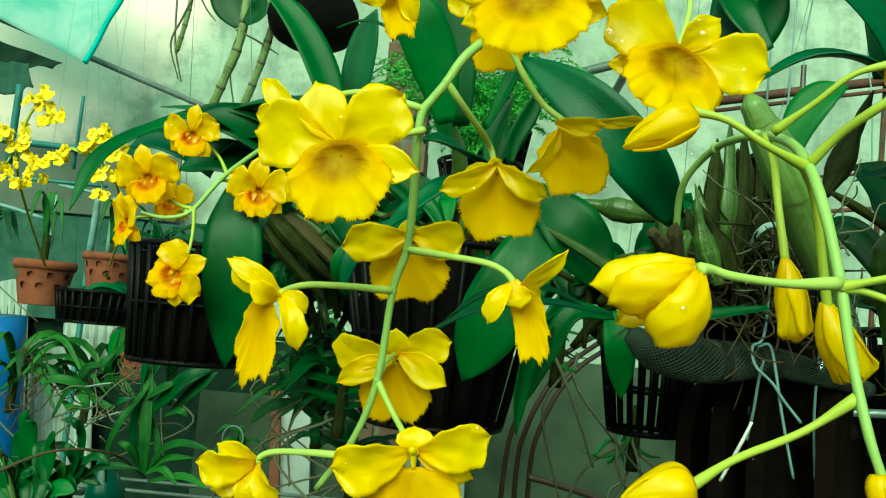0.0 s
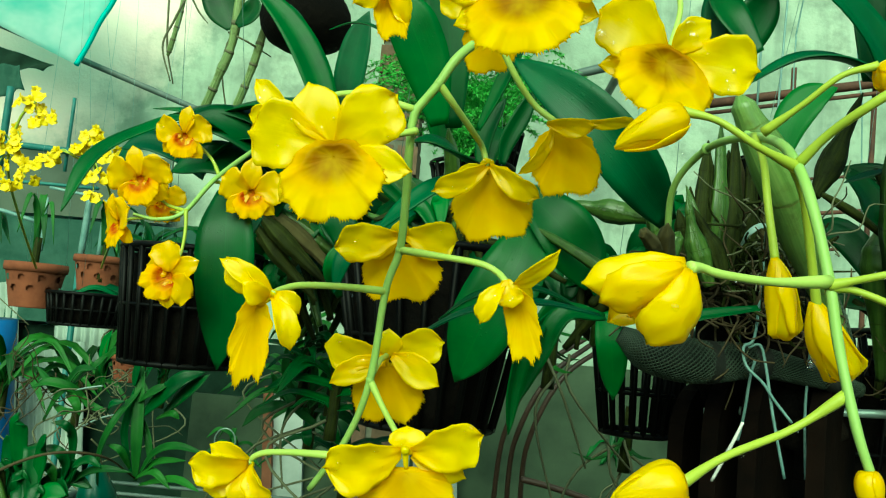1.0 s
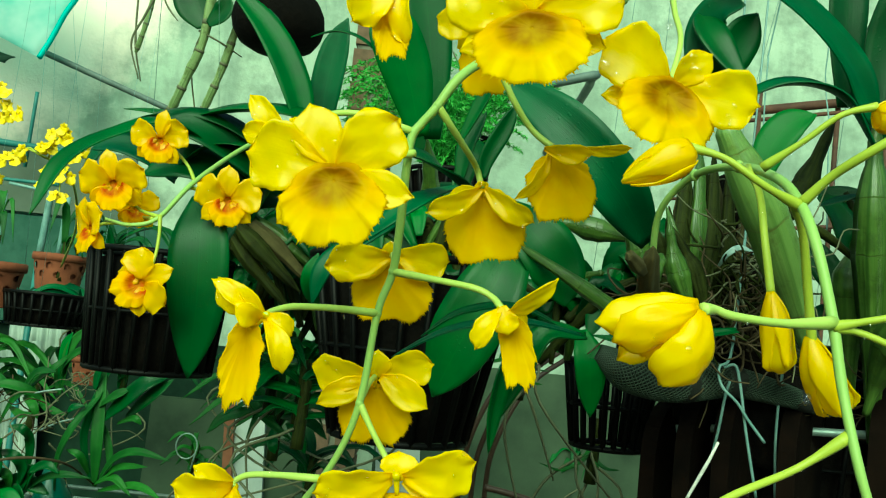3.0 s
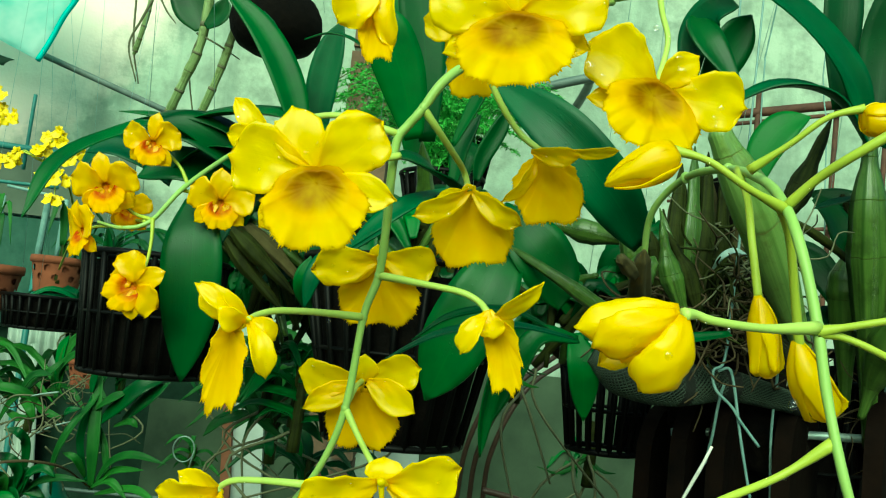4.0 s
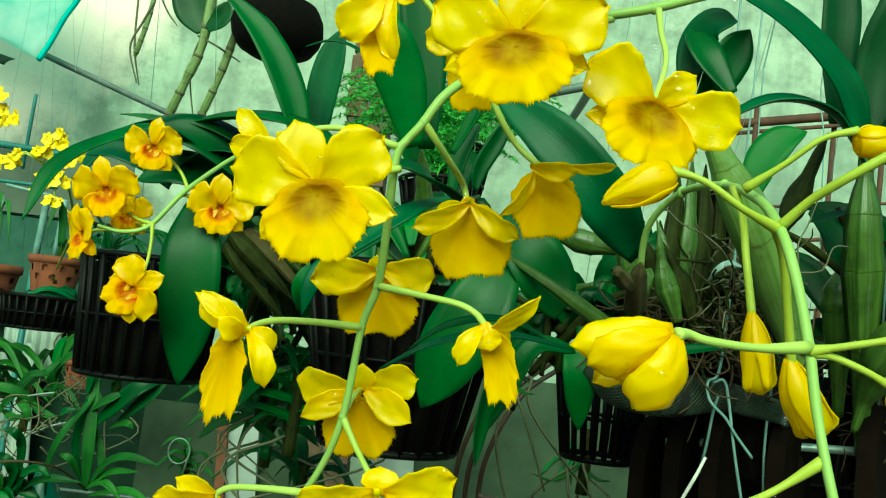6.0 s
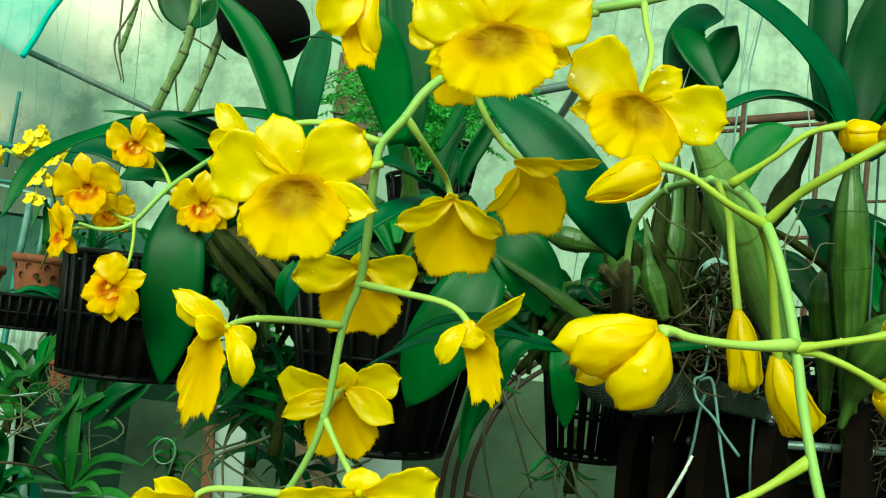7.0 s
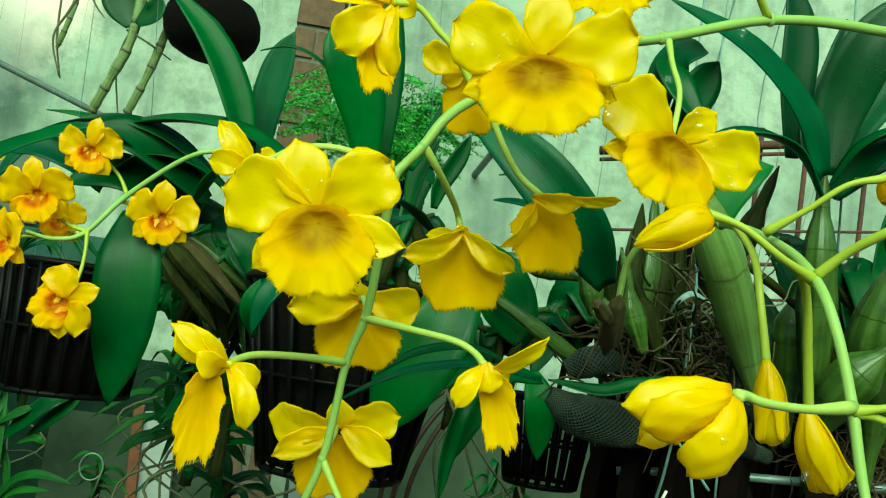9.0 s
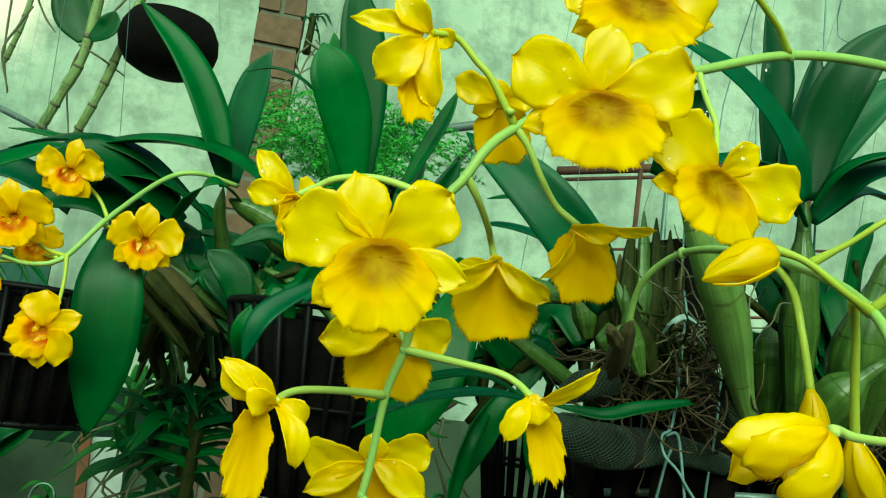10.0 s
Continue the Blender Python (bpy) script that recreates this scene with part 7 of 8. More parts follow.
def rail_and_tarp():
    single("rail", tube([(-1.573, 1.853, 2.269), (-0.6556, 2.078, 1.988)], [0.008, 0.008], M_RAIL, 30, 10), "grey painted pipe rail sloping down to the wall", "rail", kind="structure")
    n = 22
    a, b_, c, d = [np.array(p) for p in ((-1.539, 1.843, 2.284), (-0.9908, 1.907, 2.061), (-0.9349, 1.996, 2.309), (-1.428, 1.948, 2.602))]
    g, uv = np.zeros((n, n, 3)), np.zeros((n, n, 2))
    for i in range(n):
        for j in range(n):
            u, v = i / (n - 1), j / (n - 1)
            p = (a * (1 - u) + b_ * u) * (1 - v) + (d * (1 - u) + c * u) * v
            g[i, j] = p + np.array([0, 0.012 * math.sin(9 * u + 2 * v) * v, (0.008 * math.sin(14 * u) + 0.005 * math.sin(11 * v + 3 * u)) * math.sin(math.pi * v)])
            uv[i, j] = (u, v)
    tarp = thing("tarp", (-1.321, 1.867, 2.238), "turquoise plastic tarp stretched over a rail", "tarp")
    part("canopy", sheet(g, uv, 0.0012, M_TARP), tarp)
    part("hem", tube([g[n - 1, j] + np.array([0, -0.004, 0]) for j in range(n)], [0.0065, 0.0065], M_HEM, 40, 8), tarp, "darker rolled edge")
    for name, corners, mat, label in (("cloth", ((-1.217, 1.86, 2.034), (-1.106, 1.864, 2.038), (-1.079, 1.851, 1.972), (-1.189, 1.849, 1.944)), M_GREENNET, "scrap of faded green cloth hanging below the rail"),
                                      ("cloth", ((-1.29, 1.889, 2.118), (-1.051, 1.915, 2.059), (-1.061, 1.887, 2.032), (-1.27, 1.877, 2.036)), M_DARKGREEN, "dark shade cloth bunched under the tarp")):
        p = [np.array(q) for q in corners]
        g, uv = np.zeros((14, 14, 3)), np.zeros((14, 14, 2))
        for i in range(14):
            for j in range(14):
                u, v = i / 13, j / 13
                g[i, j] = (p[0] * (1 - u) + p[1] * u) * (1 - v) + (p[3] * (1 - u) + p[2] * u) * v + np.array([0, 0.008 * math.sin(16 * u + 3 * v), 0.006 * math.sin(9 * u) * v])
                uv[i, j] = (u, v)
        single(name, sheet(g, uv, 0.0015, mat), label, "cloth")


rail_and_tarp()
single("pipe", tube([(-0.056, 1.581, 1.941), (0.2362, 1.513, 2.022), (0.262, 1.54, 2.03), (0.270, 1.70, 2.034), (0.272, 2.2, 2.035)], [0.009, 0.009], M_RAIL, 20, 10), "grey painted water pipe along the wall", "pipe", kind="structure")


def iron_rack():
    rk = thing("iron_rack", (0.7516, 1.474, 1.773), "rusty reddish iron rack before the wall", "rack")
    for lo, hi, r in (((0.4109, 1.508, 1.959), (0.983, 1.44, 2.06), 0.009),
            ((0.4128, 1.51, 1.942), (0.985, 1.442, 2.042), 0.004),
            ((0.4272, 1.525, 1.808), (1.002, 1.459, 1.883), 0.003),
            ((0.4341, 1.532, 1.744), (1.009, 1.466, 1.819), 0.004),
            ((0.4412, 1.539, 1.678), (1.016, 1.474, 1.749), 0.003)):
        part("crossbar", tube([lo, hi], [r, r], M_RUST, 6, 7), rk)
    for top, low in (((0.5723, 1.478, 2.034), (0.6179, 1.623, 0.9745)), ((0.7204, 1.474, 2.05), (0.7689, 1.62, 0.9903)), ((0.8156, 1.472, 2.06), (0.866, 1.618, 1)), ((0.9426, 1.469, 2.073), (0.9955, 1.615, 1.014))):
        part("upright", tube([top, low, (low[0], 1.60, 0.0)], [0.005, 0.005], M_RUST, 8, 7), rk)
    return rk


iron_rack()


def hanging_canes():
    pl = thing("orchid_plant", (-0.4465, 1.432, 2.156), "bare-stemmed orchid with jointed canes and dangling roots", "orchid plant")
    for k, (pts, r) in enumerate((([(-0.4559, 1.434, 2.155), (-0.4714, 1.462, 2.007), (-0.4969, 1.479, 1.936), (-0.5291, 1.498, 1.858)], 0.0088), ([(-0.3798, 1.437, 2.175), (-0.4163, 1.468, 2.032), (-0.4397, 1.487, 1.95), (-0.4717, 1.507, 1.867)], 0.0078),
                                   ([(-0.5577, 1.437, 2.132), (-0.5756, 1.456, 2.034), (-0.5952, 1.472, 1.965)], 0.005))):
        part("cane", tube(pts, [r * 0.9, r, r * 1.05, r, r * 0.9, r, r * 1.05, r, r * 0.85, r, r, r * 0.6], M_CANE_PALE, 48, 12, lumps=0.06, seed=k), pl)
        line = spline(pts, 48)
        for q in range(5, 48, 8):
            part("node_ring", tube([line[q - 1], line[q]], [r * 1.06, r * 1.06], M_ROOT_PALE, 3, 12), pl)
    for k, (pts, w) in enumerate((([(-0.4737, 1.46, 2.022), (-0.4981, 1.457, 2.067), (-0.5207, 1.449, 2.137)], 72), ([(-0.4594, 1.437, 2.02), (-0.4343, 1.429, 2.043), (-0.4247, 1.422, 2.073)], 40), ([(-0.5329, 1.459, 2.092), (-0.5475, 1.457, 2.124), (-0.5724, 1.455, 2.16)], 50))):
        part("leaf", leaf(pts, w * 1.4 / 1438, M_LEAF, V, 0.2, 0.5, seed=k), pl)
    for k, pts in enumerate(([(-0.5729, 1.465, 2.101), (-0.5466, 1.468, 2.056), (-0.5254, 1.468, 2.032)], [(-0.5327, 1.361, 2.03), (-0.5485, 1.365, 1.994), (-0.5651, 1.37, 1.949), (-0.547, 1.377, 1.889)], [(-0.6074, 1.474, 2.087), (-0.6057, 1.49, 1.99), (-0.5982, 1.521, 1.925)],
                             [(-0.4824, 1.463, 2.016), (-0.4408, 1.458, 1.997), (-0.4101, 1.506, 1.989)], [(-0.3993, 1.446, 2.143), (-0.4933, 1.49, 1.993), (-0.4817, 1.511, 1.856)])):
        part("root", tube(pts, [0.0022, 0.0020, 0.0012], M_ROOT_PALE, 20, 6, lumps=0.1, seed=k), pl)
    part("hanger_wire", tube([(-0.4559, 1.434, 2.155), ((-0.4554, 1.424, 2.213)[0], 1.42, 2.46)], [0.001, 0.001], M_WIRE, 4, 5), pl)
    part("hanger_wire", tube([(-0.3798, 1.437, 2.175), ((-0.3986, 1.412, 2.221)[0], 1.42, 2.46)], [0.001, 0.001], M_WIRE, 4, 5), pl)


hanging_canes()
single("wall_bracket", box((-0.5367, 2.227, 2.074), tuple(np.add((-0.5367, 2.227, 2.074), (0.062, 0.06, 0.055))), M_CHAR), "dark square bracket fixed to the wall", "bracket")


def strap_plant(at, count, length, width, seed, label, mat=None, spread=1.0, up=0.6, name="strap_leaf_plant", roots=2):
    """A tuft of long channelled leaves that arch outward, with a few aerial roots."""
    rng = np.random.RandomState(seed)
    pl = thing(name, at, label, "orchid plant", "strap-leaved plants")
    at = np.array(at)
    part("stem", tube([at - np.array([0, 0, 0.03]), at + np.array([0.004, 0, 0.05])], [0.008, 0.006], M_CANE_DARK, 6, 8), pl)
    for k in range(count):
        a = rng.uniform(0, 2 * math.pi)
        ln = length * rng.uniform(0.45, 1.08)
        out = np.array([math.cos(a), math.sin(a) * 0.7, 0]) * spread
        rise = up * rng.uniform(0.6, 1.3)
        base = at + np.array([0, 0, 0.05 * rng.rand()])
        pts = [base, base + (out * 0.35 + np.array([0, 0, rise])) * ln * 0.42, base + (out * 0.85 + np.array([0, 0, rise * 0.95])) * ln * 0.72, base + (out * 1.25 + np.array([0, 0, rise * 0.35 - 0.2])) * ln * 0.85]
        part("leaf", leaf(pts, width * rng.uniform(0.75, 1.2), mat or M_LEAF_FAR, (out[0] * -0.5, -0.6, 1), 0.35, 0.4, n=14, across=5, seed=seed + k, base=0.7), pl)
    for k in range(roots):
        p = at + rng.randn(3) * 0.01
        pts = [p, p + np.array([rng.randn() * 0.05, -0.02, -0.05]), p + np.array([rng.randn() * 0.08, -0.03, -0.12 - 0.08 * rng.rand()])]
        part("aerial_root", tube(pts, [0.002, 0.0018, 0.0012], M_ROOT_PALE, 12, 5), pl)
    return pl


for k, (at, n, ln, wd, mt, up) in enumerate((
        ((-0.6959, 1.498, 1.294), 11, 0.176, 0.0184, M_LEAF_FAR, 0.6),
        ((-0.805, 1.442, 1.309), 11, 0.176, 0.0184, M_LEAF_FAR, 0.7),
        ((-0.5789, 1.601, 1.328), 11, 0.194, 0.0201, M_LEAF, 0.7),
        ((-0.7104, 1.683, 1.462), 8, 0.176, 0.0217, M_LEAF_TEAL, 0.4),
        ((-0.2044, 1.163, 1.339), 12, 0.141, 0.0167, M_LEAF_FAR, 0.5),
        ((-0.1541, 1.007, 1.411), 11, 0.123, 0.0184, M_LEAF_BRIGHT, 0.5),
        ((-0.2535, 1.204, 1.412), 11, 0.141, 0.0184, M_LEAF_FAR, 0.6),
        ((-0.1571, 1.222, 1.262), 11, 0.123, 0.0167, M_LEAF, 0.5))):
    strap_plant(at, n, ln, wd, 60 + k, "tuft of arching green strap leaves with pale roots", mt, 1.0, up)

# tufts of arching strap leaves beside the bench
plant("strap_leaf_plant", (-0.4449, 1.1636, 1.2494), "tuft of arching green strap leaves with dry roots", [
    ([(-0.4426, 1.1635, 1.2496), (-0.4408, 1.1471, 1.3073), (-0.4459, 1.1506, 1.3677), (-0.4526, 1.1642, 1.4286)], 0.0176, M_LEAF_FAR, V, 0.25, 0.45),
    ([(-0.4962, 1.1654, 1.2378), (-0.4877, 1.1397, 1.2885), (-0.4667, 1.1244, 1.3340), (-0.4502, 1.1503, 1.3711), (-0.4439, 1.1664, 1.4073)], 0.0133, M_LEAF_FAR, (-0.5, -1, 0.3), 0.3, 0.45),
    ([(-0.4415, 1.1535, 1.3409), (-0.4075, 1.1296, 1.3719), (-0.3763, 1.1161, 1.4003), (-0.3487, 1.1245, 1.4117)], 0.0264, M_LEAF, (0.1, -1, 0.7), 0.2, 0.45),
    ([(-0.4086, 1.1523, 1.3482), (-0.3738, 1.1282, 1.3808), (-0.3423, 1.1247, 1.4093)], 0.0211, M_LEAF, (0.1, -1, 0.7), 0.2, 0.45),
    ([(-0.4466, 1.1515, 1.3598), (-0.4197, 1.1291, 1.3783), (-0.3973, 1.1274, 1.3913)], 0.0141, M_LEAF_FAR, (0.1, -1, 0.7), 0.3, 0.45),
    ([(-0.4380, 1.1626, 1.2579), (-0.4069, 1.1279, 1.2955), (-0.3709, 1.1056, 1.3114), (-0.3245, 1.0956, 1.3060)], 0.0133, M_LEAF_FAR, (0.1, -1, 0.7), 0.4, 0.45),
    ([(-0.4354, 1.1628, 1.2551), (-0.4019, 1.1291, 1.2839), (-0.3563, 1.1074, 1.2936)], 0.0114, M_LEAF_FAR, (0.1, -1, 0.7), 0.4, 0.45),
    ([(-0.5440, 1.1676, 1.2234), (-0.5056, 1.1333, 1.2564), (-0.4677, 1.1111, 1.2715), (-0.4287, 1.1107, 1.2711)], 0.0123, M_LEAF_FAR, (0.1, -1, 0.7), 0.4, 0.45),
    ([(-0.4913, 1.1544, 1.3380), (-0.4765, 1.1322, 1.3555), (-0.4587, 1.1313, 1.3619)], 0.0114, M_LEAF_BRIGHT, (0.1, -1, 0.7), 0.3, 0.45),
    ([(-0.4522, 1.1619, 1.2658), (-0.4590, 1.1388, 1.2931), (-0.4782, 1.1383, 1.3002)], 0.0105, M_LEAF_FAR, (0.1, -1, 0.7), 0.3, 0.45),
    ([(-0.4228, 1.1612, 1.2689), (-0.4284, 1.1570, 1.3072), (-0.4456, 1.1635, 1.3417)], 0.0105, M_LEAF_FAR, V, 0.3, 0.45),
    ([(-0.4430, 1.1632, 1.2527), (-0.4065, 1.1307, 1.2698), (-0.3778, 1.1224, 1.2506)], 0.0114, M_LEAF_FAR, (0.1, -1, 0.7), 0.4, 0.45),
    ([(-0.4365, 1.1641, 1.2441), (-0.3733, 1.1208, 1.2646), (-0.3317, 1.1011, 1.2559)], 0.0114, M_LEAF_FAR, (0.1, -1, 0.7), 0.4, 0.45),
    ([(-0.4498, 1.1627, 1.2582), (-0.4633, 1.1570, 1.3113), (-0.4593, 1.1531, 1.3468), (-0.4549, 1.1496, 1.3784)], 0.0114, M_LEAF_BRIGHT, V, 0.3, 0.45),
    ([(-0.4553, 1.1492, 1.3822), (-0.4530, 1.1467, 1.4043), (-0.4459, 1.1443, 1.4261)], 0.0105, M_LEAF_BRIGHT, V, 0.3, 0.45),
    ([(-0.4194, 1.1534, 1.3393), (-0.3913, 1.1317, 1.3506), (-0.3799, 1.1323, 1.3442)], 0.0105, M_LEAF_FAR, (0.1, -1, 0.7), 0.3, 0.45),
], [])
plant("strap_leaf_plant", (-0.5685, 1.2348, 1.3479), "loose tuft of green strap leaves beside the bench", [
    ([(-0.5602, 1.2346, 1.3487), (-0.5772, 1.2129, 1.3651), (-0.6056, 1.2025, 1.3710), (-0.6290, 1.2039, 1.3604)], 0.0161, M_LEAF_FAR, (0.1, -1, 0.7), 0.3, 0.45),
    ([(-0.6231, 1.2397, 1.3088), (-0.5925, 1.2143, 1.3537), (-0.5795, 1.2323, 1.3718), (-0.5399, 1.2084, 1.4018), (-0.5245, 1.2354, 1.4290)], 0.0141, M_LEAF_FAR, (0.1, -1, 0.7), 0.3, 0.45),
    ([(-0.5900, 1.2345, 1.3523), (-0.5621, 1.2046, 1.3471), (-0.5533, 1.2068, 1.3260)], 0.0141, M_LEAF_FAR, V, 0.3, 0.45),
    ([(-0.5948, 1.2340, 1.3576), (-0.5652, 1.2099, 1.3910), (-0.5331, 1.1988, 1.3965)], 0.0141, M_LEAF_FAR, (0.1, -1, 0.7), 0.3, 0.45),
    ([(-0.5396, 1.2332, 1.3593), (-0.5400, 1.2293, 1.3943), (-0.5110, 1.2056, 1.4246), (-0.4725, 1.1931, 1.4419)], 0.0169, M_LEAF_FAR, (0.1, -1, 0.7), 0.35, 0.45),
    ([(-0.5371, 1.2322, 1.3679), (-0.5325, 1.2266, 1.4184), (-0.5189, 1.2232, 1.4482), (-0.4973, 1.2210, 1.4655)], 0.0151, M_LEAF_FAR, V, 0.3, 0.45),
    ([(-0.5397, 1.2313, 1.3759), (-0.5371, 1.2254, 1.4304), (-0.5279, 1.2227, 1.4539)], 0.0133, M_LEAF_BRIGHT, V, 0.3, 0.45),
    ([(-0.6017, 1.2355, 1.3444), (-0.6017, 1.2134, 1.3625), (-0.6402, 1.2310, 1.3904)], 0.0133, M_LEAF_FAR, V, 0.3, 0.45),
    ([(-0.5690, 1.2343, 1.3520), (-0.5370, 1.2049, 1.3416), (-0.5119, 1.2052, 1.3361)], 0.0122, M_LEAF_FAR, (0.1, -1, 0.7), 0.3, 0.45),
    ([(-0.6091, 1.2366, 1.3353), (-0.5766, 1.2067, 1.3293), (-0.5576, 1.1958, 1.3347)], 0.0122, M_LEAF_FAR, (0.1, -1, 0.7), 0.3, 0.45),
], [])
plant("strap_leaf_plant", (-0.1965, 1.1065, 1.3762), "short-leaved green tuft below the black basket", [
    ([(-0.2274, 1.1061, 1.3828), (-0.2411, 1.0867, 1.3781), (-0.2623, 1.0880, 1.3685), (-0.2808, 1.0905, 1.3474)], 0.0169, M_LEAF_FAR, (0.1, -1, 0.7), 0.25, 0.45),
    ([(-0.2422, 1.1028, 1.4150), (-0.2180, 1.0750, 1.3903), (-0.1975, 1.0769, 1.3706), (-0.1660, 1.0787, 1.3505)], 0.0136, M_LEAF_FAR, (0.1, -1, 0.7), 0.3, 0.45),
    ([(-0.1977, 1.1083, 1.3596), (-0.1937, 1.0898, 1.3440), (-0.1892, 1.0914, 1.3298)], 0.0145, M_LEAF_BRIGHT, V, 0.3, 0.45),
    ([(-0.2046, 1.1060, 1.3814), (-0.2310, 1.1025, 1.4162), (-0.2312, 1.0984, 1.4537), (-0.2204, 1.1142, 1.4924)], 0.0111, M_LEAF_FAR, V, 0.3, 0.45),
    ([(-0.2013, 1.1055, 1.3855), (-0.1936, 1.1016, 1.4201), (-0.1991, 1.0977, 1.4571)], 0.0119, M_LEAF_FAR, V, 0.3, 0.45),
    ([(-0.1967, 1.1062, 1.3785), (-0.1684, 1.0727, 1.4065), (-0.1481, 1.0628, 1.4022)], 0.0153, M_LEAF_FAR, (0.1, -1, 0.7), 0.3, 0.45),
    ([(-0.1971, 1.1058, 1.3822), (-0.1755, 1.0810, 1.4233), (-0.1567, 1.0773, 1.4548)], 0.0128, M_LEAF_FAR, (0.1, -1, 0.7), 0.3, 0.45),
    ([(-0.2158, 1.1063, 1.3802), (-0.2322, 1.0843, 1.3989), (-0.2481, 1.0819, 1.4231)], 0.0128, M_LEAF_FAR, V, 0.3, 0.45),
    ([(-0.1806, 1.1071, 1.3689), (-0.1593, 1.0780, 1.3563), (-0.1483, 1.0802, 1.3356)], 0.0145, M_LEAF_BRIGHT, V, 0.3, 0.45),
    ([(-0.1889, 1.1065, 1.3755), (-0.1467, 1.0757, 1.3759), (-0.1215, 1.0673, 1.3580)], 0.0145, M_LEAF_FAR, (0.1, -1, 0.7), 0.3, 0.45),
], [])
plant("strap_leaf_plant", (-0.5349, 1.1462, 1.2339), "dark green strap-leaved tuft low beside the bench", [
    ([(-0.5392, 1.1459, 1.2372), (-0.5252, 1.1217, 1.2727), (-0.5372, 1.1097, 1.2917), (-0.5827, 1.1412, 1.2847)], 0.0147, M_LEAF, (0.1, -1, 0.7), 0.3, 0.45),
    ([(-0.5311, 1.1461, 1.2343), (-0.5099, 1.1218, 1.2706), (-0.4875, 1.1102, 1.2821), (-0.4715, 1.1110, 1.2726)], 0.0138, M_LEAF, (0.1, -1, 0.7), 0.3, 0.45),
    ([(-0.5468, 1.1461, 1.2364), (-0.5468, 1.1231, 1.2629), (-0.5800, 1.1439, 1.2597)], 0.0130, M_LEAF_FAR, (0.1, -1, 0.7), 0.3, 0.45),
    ([(-0.5315, 1.1457, 1.2380), (-0.5266, 1.1389, 1.2997), (-0.5308, 1.1161, 1.3247), (-0.5599, 1.1368, 1.3230)], 0.0130, M_LEAF, (0.1, -1, 0.7), 0.3, 0.45),
], [])
single("wire", tube([(-0.5432, 1.1619, 1.3676), (-0.5248, 1.1611, 1.3727), (-0.5047, 1.1604, 1.3771)], [0.0014, 0.0014], M_ROD, 14, 6), "twist of pale galvanised wire among the leaves", "wire")
single("wire", tube([(-0.5299, 1.1672, 1.3171), (-0.5045, 1.1654, 1.3308), (-0.4770, 1.1641, 1.3400)], [0.0014, 0.0014], M_ROD, 14, 6), "twist of pale galvanised wire among the leaves", "wire")
root_tangle("root_tangle", (-0.4842, 1.1895, 1.3844), (0.022, 0.010, 0.012), 16, 0.04, 0.0009, M_ROOT_PALE, 61, "clump of pale dry roots on a pot")
root_tangle("root_tangle", (-0.5134, 1.1760, 1.3271), (0.030, 0.010, 0.040), 9, 0.12, 0.0014, M_ROOT_PALE, 62, "long dry hanging roots")


def bench():
    b = thing("plant_bench", (-0.62, 1.35, 0.0), "dark wire bench crowded with plants", "bench")
    z = (-0.5476, 1.312, 1.2)[2] - 0.06
    for k in range(9):
        part("bar", tube([(-1.5, 0.92 + 0.09 * k, z), (0.10, 0.92 + 0.09 * k, z)], [0.004, 0.004], M_RAIL, 4, 6), b)
    for x in (-1.45, -0.7, 0.05):
        part("bearer", tube([(x, 0.90, z - 0.008), (x, 1.68, z - 0.008)], [0.007, 0.007], M_RAIL, 4, 6), b)
        for y in (0.92, 1.64):
            part("leg", tube([(x, y, 0.0), (x, y, z - 0.008)], [0.009, 0.009], M_RAIL, 4, 8), b)


bench()


